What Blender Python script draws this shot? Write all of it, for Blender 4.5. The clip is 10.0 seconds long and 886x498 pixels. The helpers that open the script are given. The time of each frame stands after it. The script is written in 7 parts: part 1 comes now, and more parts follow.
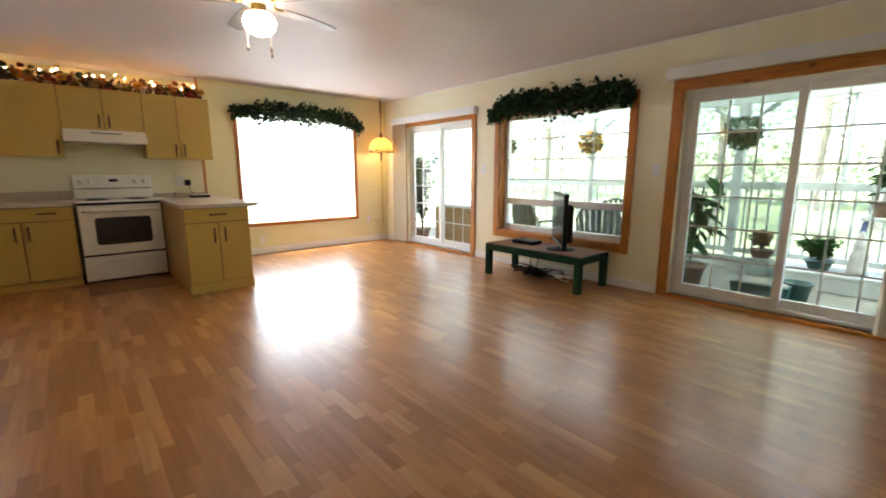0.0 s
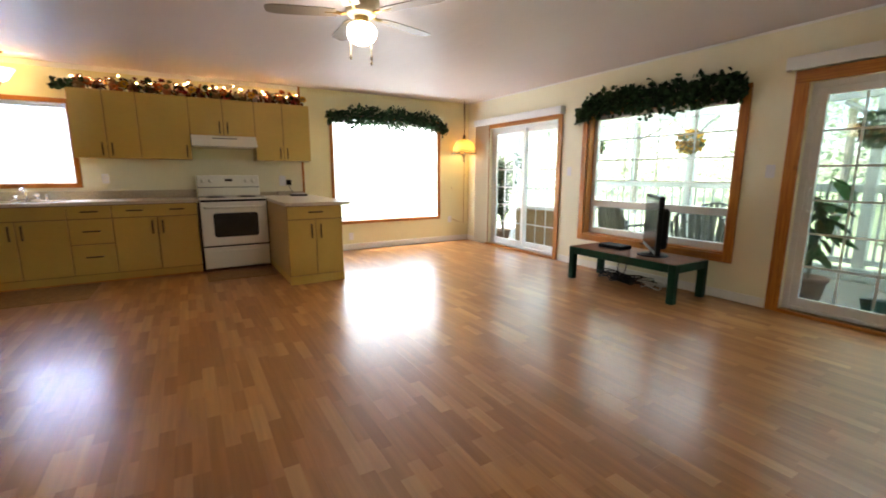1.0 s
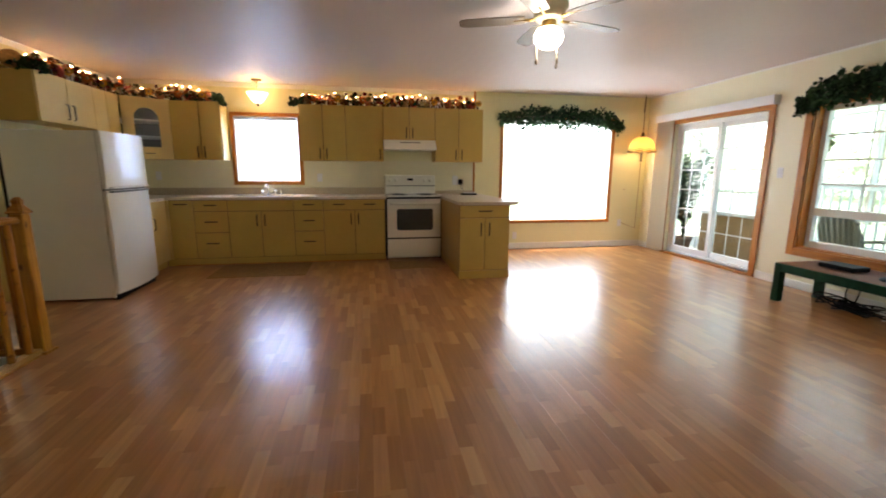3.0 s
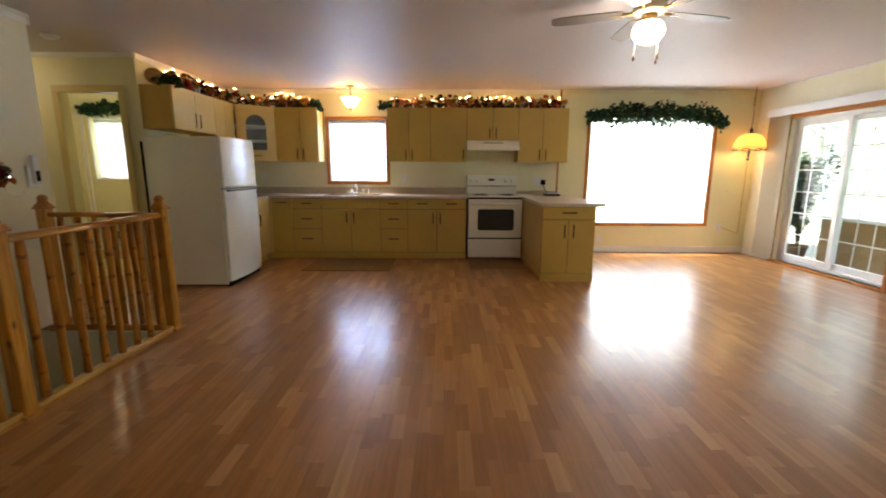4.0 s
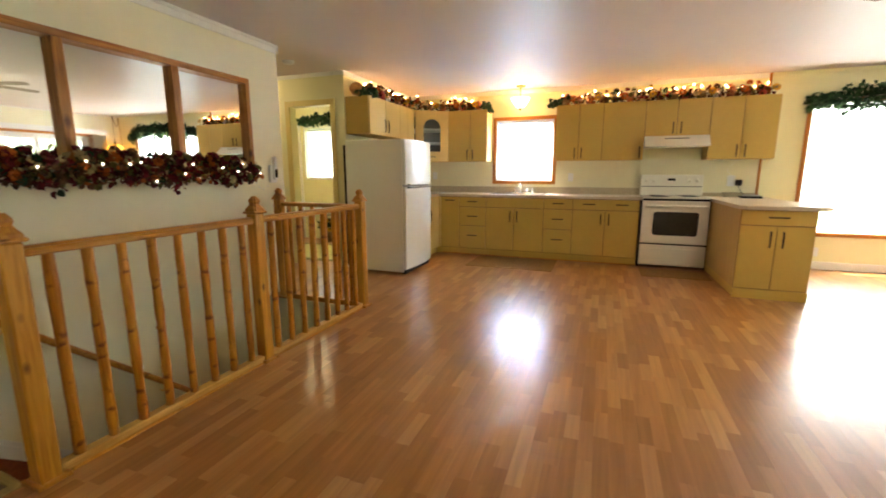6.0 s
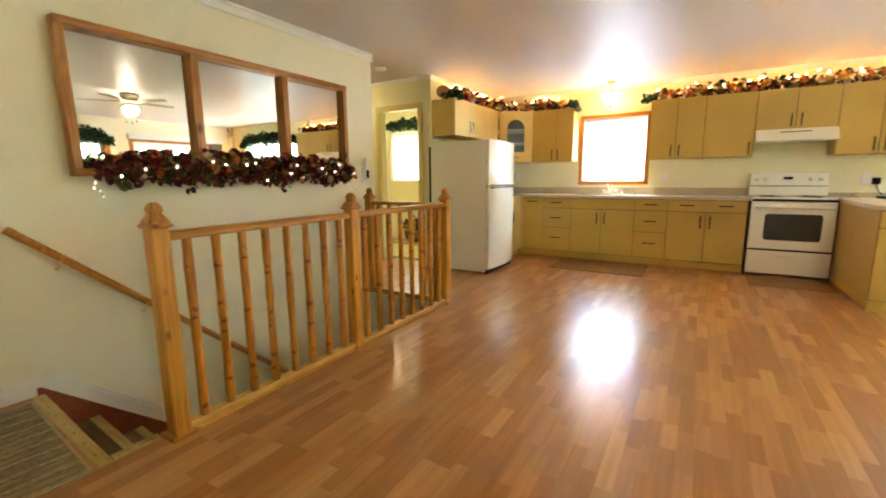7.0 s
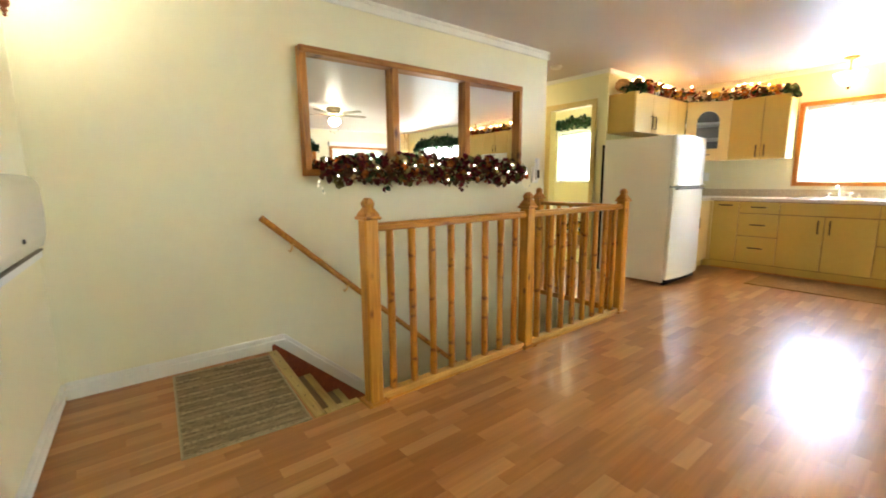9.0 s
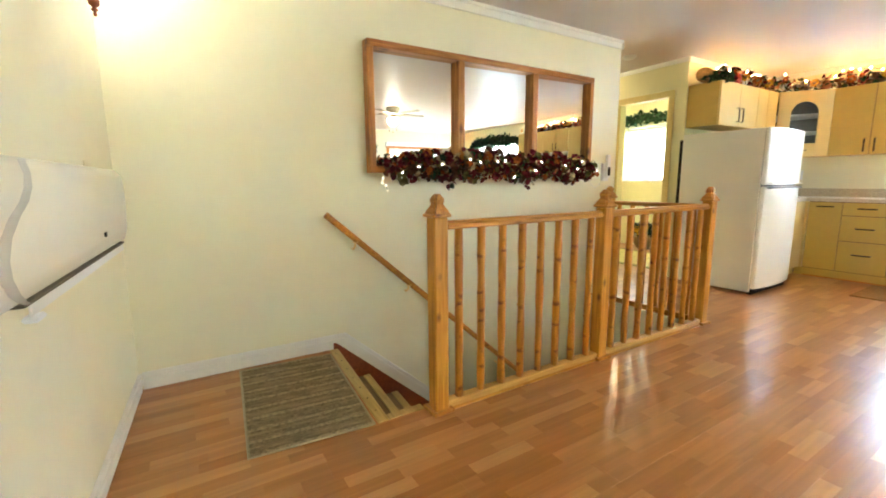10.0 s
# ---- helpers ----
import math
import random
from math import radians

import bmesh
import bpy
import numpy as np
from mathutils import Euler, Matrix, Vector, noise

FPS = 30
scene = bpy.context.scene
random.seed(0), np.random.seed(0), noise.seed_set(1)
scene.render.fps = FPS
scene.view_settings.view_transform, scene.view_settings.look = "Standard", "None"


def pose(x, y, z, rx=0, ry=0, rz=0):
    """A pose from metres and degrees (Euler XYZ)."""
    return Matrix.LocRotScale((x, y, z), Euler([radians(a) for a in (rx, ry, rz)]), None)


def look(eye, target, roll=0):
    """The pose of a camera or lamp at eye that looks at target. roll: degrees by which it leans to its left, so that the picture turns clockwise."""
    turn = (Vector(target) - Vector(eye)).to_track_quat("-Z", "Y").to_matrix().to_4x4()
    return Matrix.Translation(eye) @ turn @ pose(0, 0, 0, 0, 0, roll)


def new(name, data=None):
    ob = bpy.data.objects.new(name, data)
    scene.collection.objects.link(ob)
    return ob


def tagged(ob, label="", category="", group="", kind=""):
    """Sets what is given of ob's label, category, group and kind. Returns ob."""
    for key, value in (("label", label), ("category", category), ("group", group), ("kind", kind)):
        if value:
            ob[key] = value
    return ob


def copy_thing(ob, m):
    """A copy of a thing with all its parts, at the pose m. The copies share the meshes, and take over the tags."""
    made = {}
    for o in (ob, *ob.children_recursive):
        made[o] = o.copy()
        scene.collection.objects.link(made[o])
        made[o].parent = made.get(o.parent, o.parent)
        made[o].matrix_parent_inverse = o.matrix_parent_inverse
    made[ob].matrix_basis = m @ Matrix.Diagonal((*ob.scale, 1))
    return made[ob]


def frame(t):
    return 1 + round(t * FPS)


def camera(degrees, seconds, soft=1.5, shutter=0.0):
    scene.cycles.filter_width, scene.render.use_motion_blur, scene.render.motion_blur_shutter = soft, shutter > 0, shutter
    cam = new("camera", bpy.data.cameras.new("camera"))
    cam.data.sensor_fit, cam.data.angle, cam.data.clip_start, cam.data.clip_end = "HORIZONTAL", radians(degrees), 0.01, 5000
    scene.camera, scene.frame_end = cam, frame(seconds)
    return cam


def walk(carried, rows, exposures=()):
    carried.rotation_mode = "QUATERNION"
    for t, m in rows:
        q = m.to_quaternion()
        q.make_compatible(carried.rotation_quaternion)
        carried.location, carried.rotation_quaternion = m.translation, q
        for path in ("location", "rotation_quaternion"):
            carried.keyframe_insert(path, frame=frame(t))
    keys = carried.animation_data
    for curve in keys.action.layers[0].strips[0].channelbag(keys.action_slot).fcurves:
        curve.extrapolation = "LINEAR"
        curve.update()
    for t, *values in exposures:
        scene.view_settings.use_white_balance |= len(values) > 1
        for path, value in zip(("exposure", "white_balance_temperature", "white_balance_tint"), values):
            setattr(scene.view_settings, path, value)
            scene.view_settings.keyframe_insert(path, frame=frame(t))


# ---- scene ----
cam = camera(92.5, 10.0, soft=1.8, shutter=0.4)
PATH = [
    (0, (0.483, 0.417, 1.217), (1.781, 1.897, 0.862), -0.0),
    (0.5, (0.447, 0.424, 1.218), (1.605, 2.015, 0.865), 0.1),
    (1, (0.405, 0.438, 1.213), (1.419, 2.127, 0.864), 0.1),
    (1.5, (0.378, 0.431, 1.217), (1.231, 2.206, 0.869), 0.2),
    (2, (0.342, 0.447, 1.236), (1.033, 2.289, 0.88), 0.3),
    (2.5, (0.305, 0.441, 1.241), (0.824, 2.339, 0.883), 0.3),
    (4, (0.196, 0.4, 1.267), (0.189, 2.366, 0.901), 0.2),
    (4.5, (0.166, 0.407, 1.252), (-0.015, 2.366, 0.89), 0.2),
    (5, (0.114, 0.399, 1.231), (-0.238, 2.335, 0.876), 0.2),
    (5.5, (0.062, 0.379, 1.23), (-0.456, 2.277, 0.873), 0.2),
    (7, (0.0, 0.302, 1.164), (-1.017, 1.992, 0.833), -0.5),
    (7.5, (-0.037, 0.288, 1.163), (-1.201, 1.882, 0.835), -0.5),
    (8, (-0.068, 0.254, 1.157), (-1.369, 1.739, 0.833), -0.5),
    (8.5, (-0.086, 0.226, 1.155), (-1.516, 1.588, 0.834), -0.5),
    (9, (-0.119, 0.203, 1.152), (-1.664, 1.433, 0.833), -0.5),
    (9.5, (-0.194, 0.185, 1.136), (-1.83, 1.292, 0.825), -0.4),
    (10, (-0.288, 0.203, 1.128), (-1.97, 1.239, 0.814), -0.5),
]
EXPOSURES = [(0, 2.60, 6450, 15), (2.5, 2.47, 6300, 14), (4.5, 2.53, 6620, 13), (5.5, 3.06, 6930, 11), (7.0, 3.78, 7000, 5.5), (8.5, 3.88, 6640, 4.8), (10, 4.27, 6180, 3.9)]
walk(cam, [(t, look(eye, target, roll)) for t, eye, target, roll in PATH], EXPOSURES)

# ---- world and light ----
SUN_ELEV, SUN_AZ = 64.0, -46.0        # sun stands high behind the kitchen wall
world = bpy.data.worlds.new("sky")
scene.world = world
world.use_nodes = True
wn = world.node_tree.nodes
sky = wn.new("ShaderNodeTexSky")
sky.sky_type = "NISHITA"
sky.sun_disc = False
sky.sun_elevation = radians(SUN_ELEV)
sky.sun_rotation = radians(SUN_AZ)
world.node_tree.links.new(sky.outputs[0], wn["Background"].inputs[0])
wn["Background"].inputs[1].default_value = 0.15


def lamp(name, kind, m, energy, color, **k):
    d = bpy.data.lights.new(name, kind)
    d.energy, d.color = energy, color
    if "size" in k:
        d.shape, d.size, d.size_y = "RECTANGLE", k["size"], k["size_y"]
    if "radius" in k:
        d.shadow_soft_size = k["radius"]
    ob = new(name, d)
    ob.matrix_world = m
    return ob


sun_dir = Vector((math.sin(radians(SUN_AZ)) * math.cos(radians(SUN_ELEV)), math.cos(radians(SUN_AZ)) * math.cos(radians(SUN_ELEV)), math.sin(radians(SUN_ELEV))))
sun = lamp("sun", "SUN", look(sun_dir * 20, (0, 0, 0)), 5.0, (1.0, 0.95, 0.87))
sun.data.angle = radians(0.53)
DAY = (0.93, 0.97, 1.0)
# sky light standing in the openings, outside of the shades and panes
lamp("sky_big_window", "AREA", look((3.30, 7.16, 1.26), (3.30, 5.0, 1.26)), 17, DAY, size=1.7, size_y=1.5)
lamp("sky_kitchen_window", "AREA", look((-1.13, 7.16, 1.55), (-1.13, 5.0, 1.55)), 14, (0.52, 0.66, 1.0), size=0.72, size_y=0.76)
lamp("sky_side_window", "AREA", look((-4.75, 7.16, 1.55), (-4.75, 5.0, 1.55)), 0.6, DAY, size=0.7, size_y=0.8)
lamp("swag_lamp_lamp", "POINT", pose(4.60, 6.72, 1.60), 1.0, (1.0, 0.66, 0.28), radius=0.05)
lamp("kitchen_lamp_lamp", "POINT", pose(-1.15, 6.72, 2.27), 0.35, (1.0, 0.58, 0.20), radius=0.07)
lamp("sconce_lamp", "POINT", pose(-2.70, -0.02, 2.07), 0.85, (1.0, 0.90, 0.74), radius=0.06)
# added lamp out of view down the hall, brightens the hall wall
lamp("hall_fill_lamp", "POINT", pose(-4.6, 4.45, 2.20), 1.0, (1.0, 0.84, 0.52), radius=0.1)
# unseen fill light added to brighten the bedroom behind the doorway
lamp("bedroom_fill_lamp", "POINT", pose(-4.3, 6.0, 2.2), 2.3, (1.0, 0.82, 0.45), radius=0.1)

# ---- helpers of this scene ----


def base(name, rough=0.6, metal=0.0):
    m = bpy.data.materials.new(name)
    m.use_nodes = True
    b = m.node_tree.nodes["Principled BSDF"]
    b.inputs["Roughness"].default_value = rough
    b.inputs["Metallic"].default_value = metal
    return m, m.node_tree.nodes, m.node_tree.links, b


def mat(name, color, rough=0.6, metal=0.0, var=0.08, scale=6.0, bump=0.0, bscale=60.0, spec=None, stretch=(1, 1, 1), coat=0.0):
    """Plain surface: colour varied at two scales, with a fine relief."""
    m, n, l, b = base(name, rough, metal)
    co = n.new("ShaderNodeTexCoord")
    mp = n.new("ShaderNodeMapping")
    mp.inputs["Scale"].default_value = stretch
    l.new(co.outputs["Object"], mp.inputs[0])
    a = n.new("ShaderNodeTexNoise")
    a.inputs["Scale"].default_value = scale
    a.inputs["Detail"].default_value = 6
    c = n.new("ShaderNodeTexNoise")
    c.inputs["Scale"].default_value = scale * 9
    c.inputs["Detail"].default_value = 3
    l.new(mp.outputs[0], a.inputs["Vector"])
    l.new(mp.outputs[0], c.inputs["Vector"])
    add = n.new("ShaderNodeMath")
    add.operation = "ADD"
    half = n.new("ShaderNodeMath")
    half.operation = "MULTIPLY"
    half.inputs[1].default_value = 0.4
    l.new(c.outputs["Fac"], half.inputs[0])
    l.new(a.outputs["Fac"], add.inputs[0])
    l.new(half.outputs[0], add.inputs[1])
    r = n.new("ShaderNodeMapRange")
    r.inputs["From Min"].default_value, r.inputs["From Max"].default_value = 0.45, 0.95
    l.new(add.outputs[0], r.inputs["Value"])
    mix = n.new("ShaderNodeMix")
    mix.data_type = "RGBA"
    mix.inputs["A"].default_value = (*[x * (1 - var) for x in color], 1)
    mix.inputs["B"].default_value = (*[min(1, x * (1 + var)) for x in color], 1)
    l.new(r.outputs[0], mix.inputs["Factor"])
    l.new(mix.outputs["Result"], b.inputs["Base Color"])
    if bump:
        bn = n.new("ShaderNodeTexNoise")
        bn.inputs["Scale"].default_value = bscale
        bn.inputs["Detail"].default_value = 4
        l.new(mp.outputs[0], bn.inputs["Vector"])
        bp = n.new("ShaderNodeBump")
        bp.inputs["Strength"].default_value = bump
        bp.inputs["Distance"].default_value = 0.01
        l.new(bn.outputs["Fac"], bp.inputs["Height"])
        l.new(bp.outputs[0], b.inputs["Normal"])
    if spec is not None:
        b.inputs["Specular IOR Level"].default_value = spec
    b.inputs["Coat Weight"].default_value = coat
    return m


def wood(name, dark, light, axis="Z", rough=0.42, knots=0.0, scale=1.0, spots=0.0):
    """Wood with the grain along one axis, with knots right across or in round spots where asked for."""
    m, n, l, b = base(name, rough)
    co = n.new("ShaderNodeTexCoord")
    info = n.new("ShaderNodeObjectInfo")
    sh = n.new("ShaderNodeVectorMath")
    sh.operation = "MULTIPLY_ADD"
    cmb = n.new("ShaderNodeCombineXYZ")
    for i in range(3):
        l.new(info.outputs["Random"], cmb.inputs[i])
    sh.inputs[1].default_value = (37.0, 23.0, 51.0)
    l.new(cmb.outputs[0], sh.inputs[0])
    l.new(co.outputs["Object"], sh.inputs[2])
    mp = n.new("ShaderNodeMapping")
    s = {"X": (0.06, 1, 1), "Y": (1, 0.06, 1), "Z": (1, 1, 0.06)}[axis]
    mp.inputs["Scale"].default_value = [x * scale for x in s]
    l.new(sh.outputs[0], mp.inputs[0])
    g = n.new("ShaderNodeTexNoise")
    g.inputs["Scale"].default_value = 55
    g.inputs["Detail"].default_value = 8
    g.inputs["Distortion"].default_value = 0.6
    l.new(mp.outputs[0], g.inputs["Vector"])
    ramp = n.new("ShaderNodeValToRGB")
    ramp.color_ramp.elements[0].position, ramp.color_ramp.elements[1].position = 0.34, 0.66
    ramp.color_ramp.elements[0].color = (*dark, 1)
    ramp.color_ramp.elements[1].color = (*light, 1)
    l.new(g.outputs["Fac"], ramp.inputs[0])
    out = ramp.outputs[0]
    if knots:
        sp = n.new("ShaderNodeSeparateXYZ")
        l.new(sh.outputs[0], sp.inputs[0])
        nz = n.new("ShaderNodeTexNoise")
        nz.inputs["Scale"].default_value = 22
        nz.inputs["Detail"].default_value = 2
        l.new(sh.outputs[0], nz.inputs["Vector"])
        wob = n.new("ShaderNodeMath")
        wob.operation = "MULTIPLY_ADD"
        wob.inputs[1].default_value = 0.045
        l.new(nz.outputs["Fac"], wob.inputs[0])
        l.new(sp.outputs["XYZ".index(axis)], wob.inputs[2])
        v = n.new("ShaderNodeTexVoronoi")
        v.voronoi_dimensions = "1D"
        v.inputs["Scale"].default_value = knots
        l.new(wob.outputs[0], v.inputs["W"])
        kd = n.new("ShaderNodeMapRange")
        kd.inputs["From Min"].default_value, kd.inputs["From Max"].default_value = 0.03, 0.15
        kd.inputs["To Min"].default_value, kd.inputs["To Max"].default_value = 1.0, 0.0
        l.new(v.outputs["Distance"], kd.inputs["Value"])
        ks = n.new("ShaderNodeMapRange")
        ks.inputs["From Min"].default_value, ks.inputs["From Max"].default_value = 0.50, 0.60
        ks.inputs["To Max"].default_value = 0.9
        l.new(nz.outputs["Fac"], ks.inputs["Value"])
        kr = n.new("ShaderNodeMath")
        kr.operation = "MULTIPLY"
        l.new(kd.outputs[0], kr.inputs[0])
        l.new(ks.outputs[0], kr.inputs[1])
        mx = n.new("ShaderNodeMix")
        mx.data_type = "RGBA"
        mx.inputs["B"].default_value = (dark[0] * 0.40, dark[1] * 0.26, dark[2] * 0.2, 1)
        l.new(out, mx.inputs["A"])
        l.new(kr.outputs[0], mx.inputs["Factor"])
        out = mx.outputs["Result"]
    if spots:
        ms = n.new("ShaderNodeMapping")
        ms.inputs["Scale"].default_value = [x if x == 1 else 0.55 for x in s]
        l.new(sh.outputs[0], ms.inputs[0])
        v = n.new("ShaderNodeTexVoronoi")
        v.inputs["Scale"].default_value = spots
        l.new(ms.outputs[0], v.inputs["Vector"])
        kd = n.new("ShaderNodeMapRange")
        kd.inputs["From Min"].default_value, kd.inputs["From Max"].default_value = 0.06, 0.20
        kd.inputs["To Min"].default_value, kd.inputs["To Max"].default_value = 0.9, 0.0
        l.new(v.outputs["Distance"], kd.inputs["Value"])
        mx = n.new("ShaderNodeMix")
        mx.data_type = "RGBA"
        mx.inputs["B"].default_value = (dark[0] * 0.3, dark[1] * 0.22, dark[2] * 0.2, 1)
        l.new(out, mx.inputs["A"])
        l.new(kd.outputs[0], mx.inputs["Factor"])
        out = mx.outputs["Result"]
        wide = n.new("ShaderNodeTexNoise")
        wide.inputs["Scale"].default_value = 2.5
        l.new(sh.outputs[0], wide.inputs["Vector"])
        wr = n.new("ShaderNodeMapRange")
        wr.inputs["To Min"].default_value, wr.inputs["To Max"].default_value = 0.72, 1.25
        l.new(wide.outputs["Fac"], wr.inputs["Value"])
        hs_ = n.new("ShaderNodeHueSaturation")
        l.new(wr.outputs[0], hs_.inputs["Value"])
        l.new(out, hs_.inputs["Color"])
        out = hs_.outputs[0]
    l.new(out, b.inputs["Base Color"])
    bp = n.new("ShaderNodeBump")
    bp.inputs["Strength"].default_value = 0.12
    bp.inputs["Distance"].default_value = 0.004
    l.new(g.outputs["Fac"], bp.inputs["Height"])
    l.new(bp.outputs[0], b.inputs["Normal"])
    return m


def glow(name, color, strength, shade=(0.9, 0.8, 0.6)):
    m, n, l, b = base(name, 0.4)
    b.inputs["Base Color"].default_value = (*shade, 1)
    b.inputs["Emission Color"].default_value = (*color, 1)
    b.inputs["Emission Strength"].default_value = strength
    return m


def box(bm, lo, hi, bevel=0.0, seg=1, rot=None, at=None):
    """A box from corner to corner, with its edges broken; rot turns it about at."""
    lo, hi = Vector(lo), Vector(hi)
    r = bmesh.ops.create_cube(bm, size=1.0)
    vs = r["verts"]
    bmesh.ops.scale(bm, vec=hi - lo, verts=vs)
    bmesh.ops.translate(bm, vec=(lo + hi) / 2, verts=vs)
    if bevel > 0:
        es = list({e for v in vs for e in v.link_edges})
        rb = bmesh.ops.bevel(bm, geom=es, offset=bevel, segments=seg, affect="EDGES", profile=0.5)
        vs = list({v for f in rb["faces"] for v in f.verts} | {v for v in vs if v.is_valid})
    if rot is not None:
        bmesh.ops.rotate(bm, cent=Vector(at if at is not None else (lo + hi) / 2), matrix=rot, verts=vs)
    return vs


def rod(bm, a, b, r, r2=None, seg=10):
    """A round bar from a to b."""
    a, b = Vector(a), Vector(b)
    d = b - a
    res = bmesh.ops.create_cone(bm, cap_ends=True, segments=seg, radius1=r, radius2=r if r2 is None else r2, depth=d.length)
    q = d.to_track_quat("Z", "Y").to_matrix()
    bmesh.ops.rotate(bm, cent=(0, 0, 0), matrix=q, verts=res["verts"])
    bmesh.ops.translate(bm, vec=(a + b) / 2, verts=res["verts"])
    return res["verts"]


def turned(bm, prof, at, seg=16, cap=True):
    """A turned body: (radius, height) pairs round an upright axis."""
    rings = []
    for r, z in prof:
        rings.append([bm.verts.new((at[0] + r * math.cos(2 * math.pi * i / seg), at[1] + r * math.sin(2 * math.pi * i / seg), at[2] + z)) for i in range(seg)])
    for a, b in zip(rings, rings[1:]):
        for i in range(seg):
            bm.faces.new((a[i], a[(i + 1) % seg], b[(i + 1) % seg], b[i]))
    if cap:
        bm.faces.new(list(reversed(rings[0])))
        bm.faces.new(rings[-1])


def tube(bm, pts, r, seg=6):
    """A bent bar through points."""
    pts = [Vector(p) for p in pts]
    rings = []
    for i, p in enumerate(pts):
        d = (pts[min(i + 1, len(pts) - 1)] - pts[max(i - 1, 0)]).normalized()
        q = d.to_track_quat("Z", "Y").to_matrix()
        rings.append([bm.verts.new(p + q @ Vector((r * math.cos(2 * math.pi * k / seg), r * math.sin(2 * math.pi * k / seg), 0))) for k in range(seg)])
    for a, b in zip(rings, rings[1:]):
        for k in range(seg):
            bm.faces.new((a[k], a[(k + 1) % seg], b[(k + 1) % seg], b[k]))
    bm.faces.new(list(reversed(rings[0])))
    bm.faces.new(rings[-1])


def origin(ob):
    o = Vector((0, 0, 0))
    while ob is not None:
        o += ob.location
        ob = ob.parent
    return o


def link_mesh(name, bm, material, parent=None, label="", smooth=False):
    o = origin(parent)
    bmesh.ops.translate(bm, vec=-o, verts=bm.verts)
    me = bpy.data.meshes.new(name)
    bm.to_mesh(me)
    bm.free()
    if smooth:
        for p in me.polygons:
            p.use_smooth = True
    me.materials.append(material)
    ob = new(name, me)
    ob.parent = parent
    if label:
        tagged(ob, label)
    return ob


def part(name, bm, material, parent, label="", smooth=False):
    return link_mesh(name, bm, material, parent, label, smooth)


def bpart(name, lo, hi, material, parent, label="", bevel=0.002, seg=1):
    bm = bmesh.new()
    box(bm, lo, hi, bevel, seg)
    return part(name, bm, material, parent, label)


def rpart(name, a, b, r, material, parent, label="", r2=None, seg=10):
    bm = bmesh.new()
    rod(bm, a, b, r, r2, seg)
    return part(name, bm, material, parent, label, smooth=seg > 8)


def thing(name, at, label, category, group="", kind=""):
    e = new(name)
    e.empty_display_size = 0.05
    e.location = at
    return tagged(e, label, category, group, kind)


def struct(name, bm, material, label, category):
    return tagged(link_mesh(name, bm, material), label, category, kind="structure")


def slab_with_holes(bm, axis, p0, p1, lo, hi, z0, z1, holes):
    """A wall in the plane of axis between p0 and p1, from lo to hi along the other axis, with holes (a, b, za, zb) right through."""
    def put(a, b, za, zb):
        if b - a > 1e-6 and zb - za > 1e-6:
            if axis == "x":
                box(bm, (p0, a, za), (p1, b, zb))
            else:
                box(bm, (a, p0, za), (b, p1, zb))
    cur = lo
    for a, b, za, zb in sorted(holes):
        put(cur, a, z0, z1)
        put(a, b, z0, za)
        put(a, b, zb, z1)
        cur = b
    put(cur, hi, z0, z1)


def leaf_mesh(name, items, material, parent, label="", kind=""):
    """Many folded leaves: each (place, direction, up, length, width)."""
    verts, faces = [], []
    o = origin(parent)
    for p, d, u, ln, wd in items:
        p, d, u = Vector(p) - o, Vector(d).normalized(), Vector(u)
        s = d.cross(u)
        s = s.normalized() if s.length > 1e-4 else d.orthogonal().normalized()
        u = s.cross(d)
        k = len(verts)
        verts += [p, p + d * ln * 0.28 + s * wd * 0.45 + u * wd * 0.16, p + d * ln * 0.66 + s * wd * 0.42 + u * wd * 0.12, p + d * ln - u * ln * 0.14, p + d * ln * 0.66 - s * wd * 0.42 + u * wd * 0.12, p + d * ln * 0.28 - s * wd * 0.45 + u * wd * 0.16]
        faces += [(k, k + 1, k + 2), (k, k + 2, k + 3), (k, k + 3, k + 4), (k, k + 4, k + 5)]
    me = bpy.data.meshes.new(name)
    me.from_pydata([tuple(v) for v in verts], [], faces)
    me.update()
    me.materials.append(material)
    ob = new(name, me)
    ob.parent = parent
    return tagged(ob, label, kind=kind)


rng = random.Random(7)


def rvec(z=0.0):
    a = rng.uniform(0, 2 * math.pi)
    return Vector((math.cos(a), math.sin(a), rng.uniform(-1, 1) + z))


def leaf_mat(name, color, var=0.5, rough=0.7, trans=0.25):
    m, n, l, b = base(name, rough)
    b.inputs["Specular IOR Level"].default_value = 0.25
    g = n.new("ShaderNodeNewGeometry")
    ramp = n.new("ShaderNodeValToRGB")
    ramp.color_ramp.elements[0].color = (*[c * (1 - var) for c in color], 1)
    ramp.color_ramp.elements[1].color = (*[min(1, c * (1 + var)) for c in color], 1)
    l.new(g.outputs["Random Per Island"], ramp.inputs[0])
    l.new(ramp.outputs[0], b.inputs["Base Color"])
    tr = n.new("ShaderNodeBsdfTranslucent")
    l.new(ramp.outputs[0], tr.inputs[0])
    mx = n.new("ShaderNodeMixShader")
    mx.inputs[0].default_value = trans
    l.new(b.outputs[0], mx.inputs[1])
    l.new(tr.outputs[0], mx.inputs[2])
    l.new(mx.outputs[0], n["Material Output"].inputs[0])
    return m


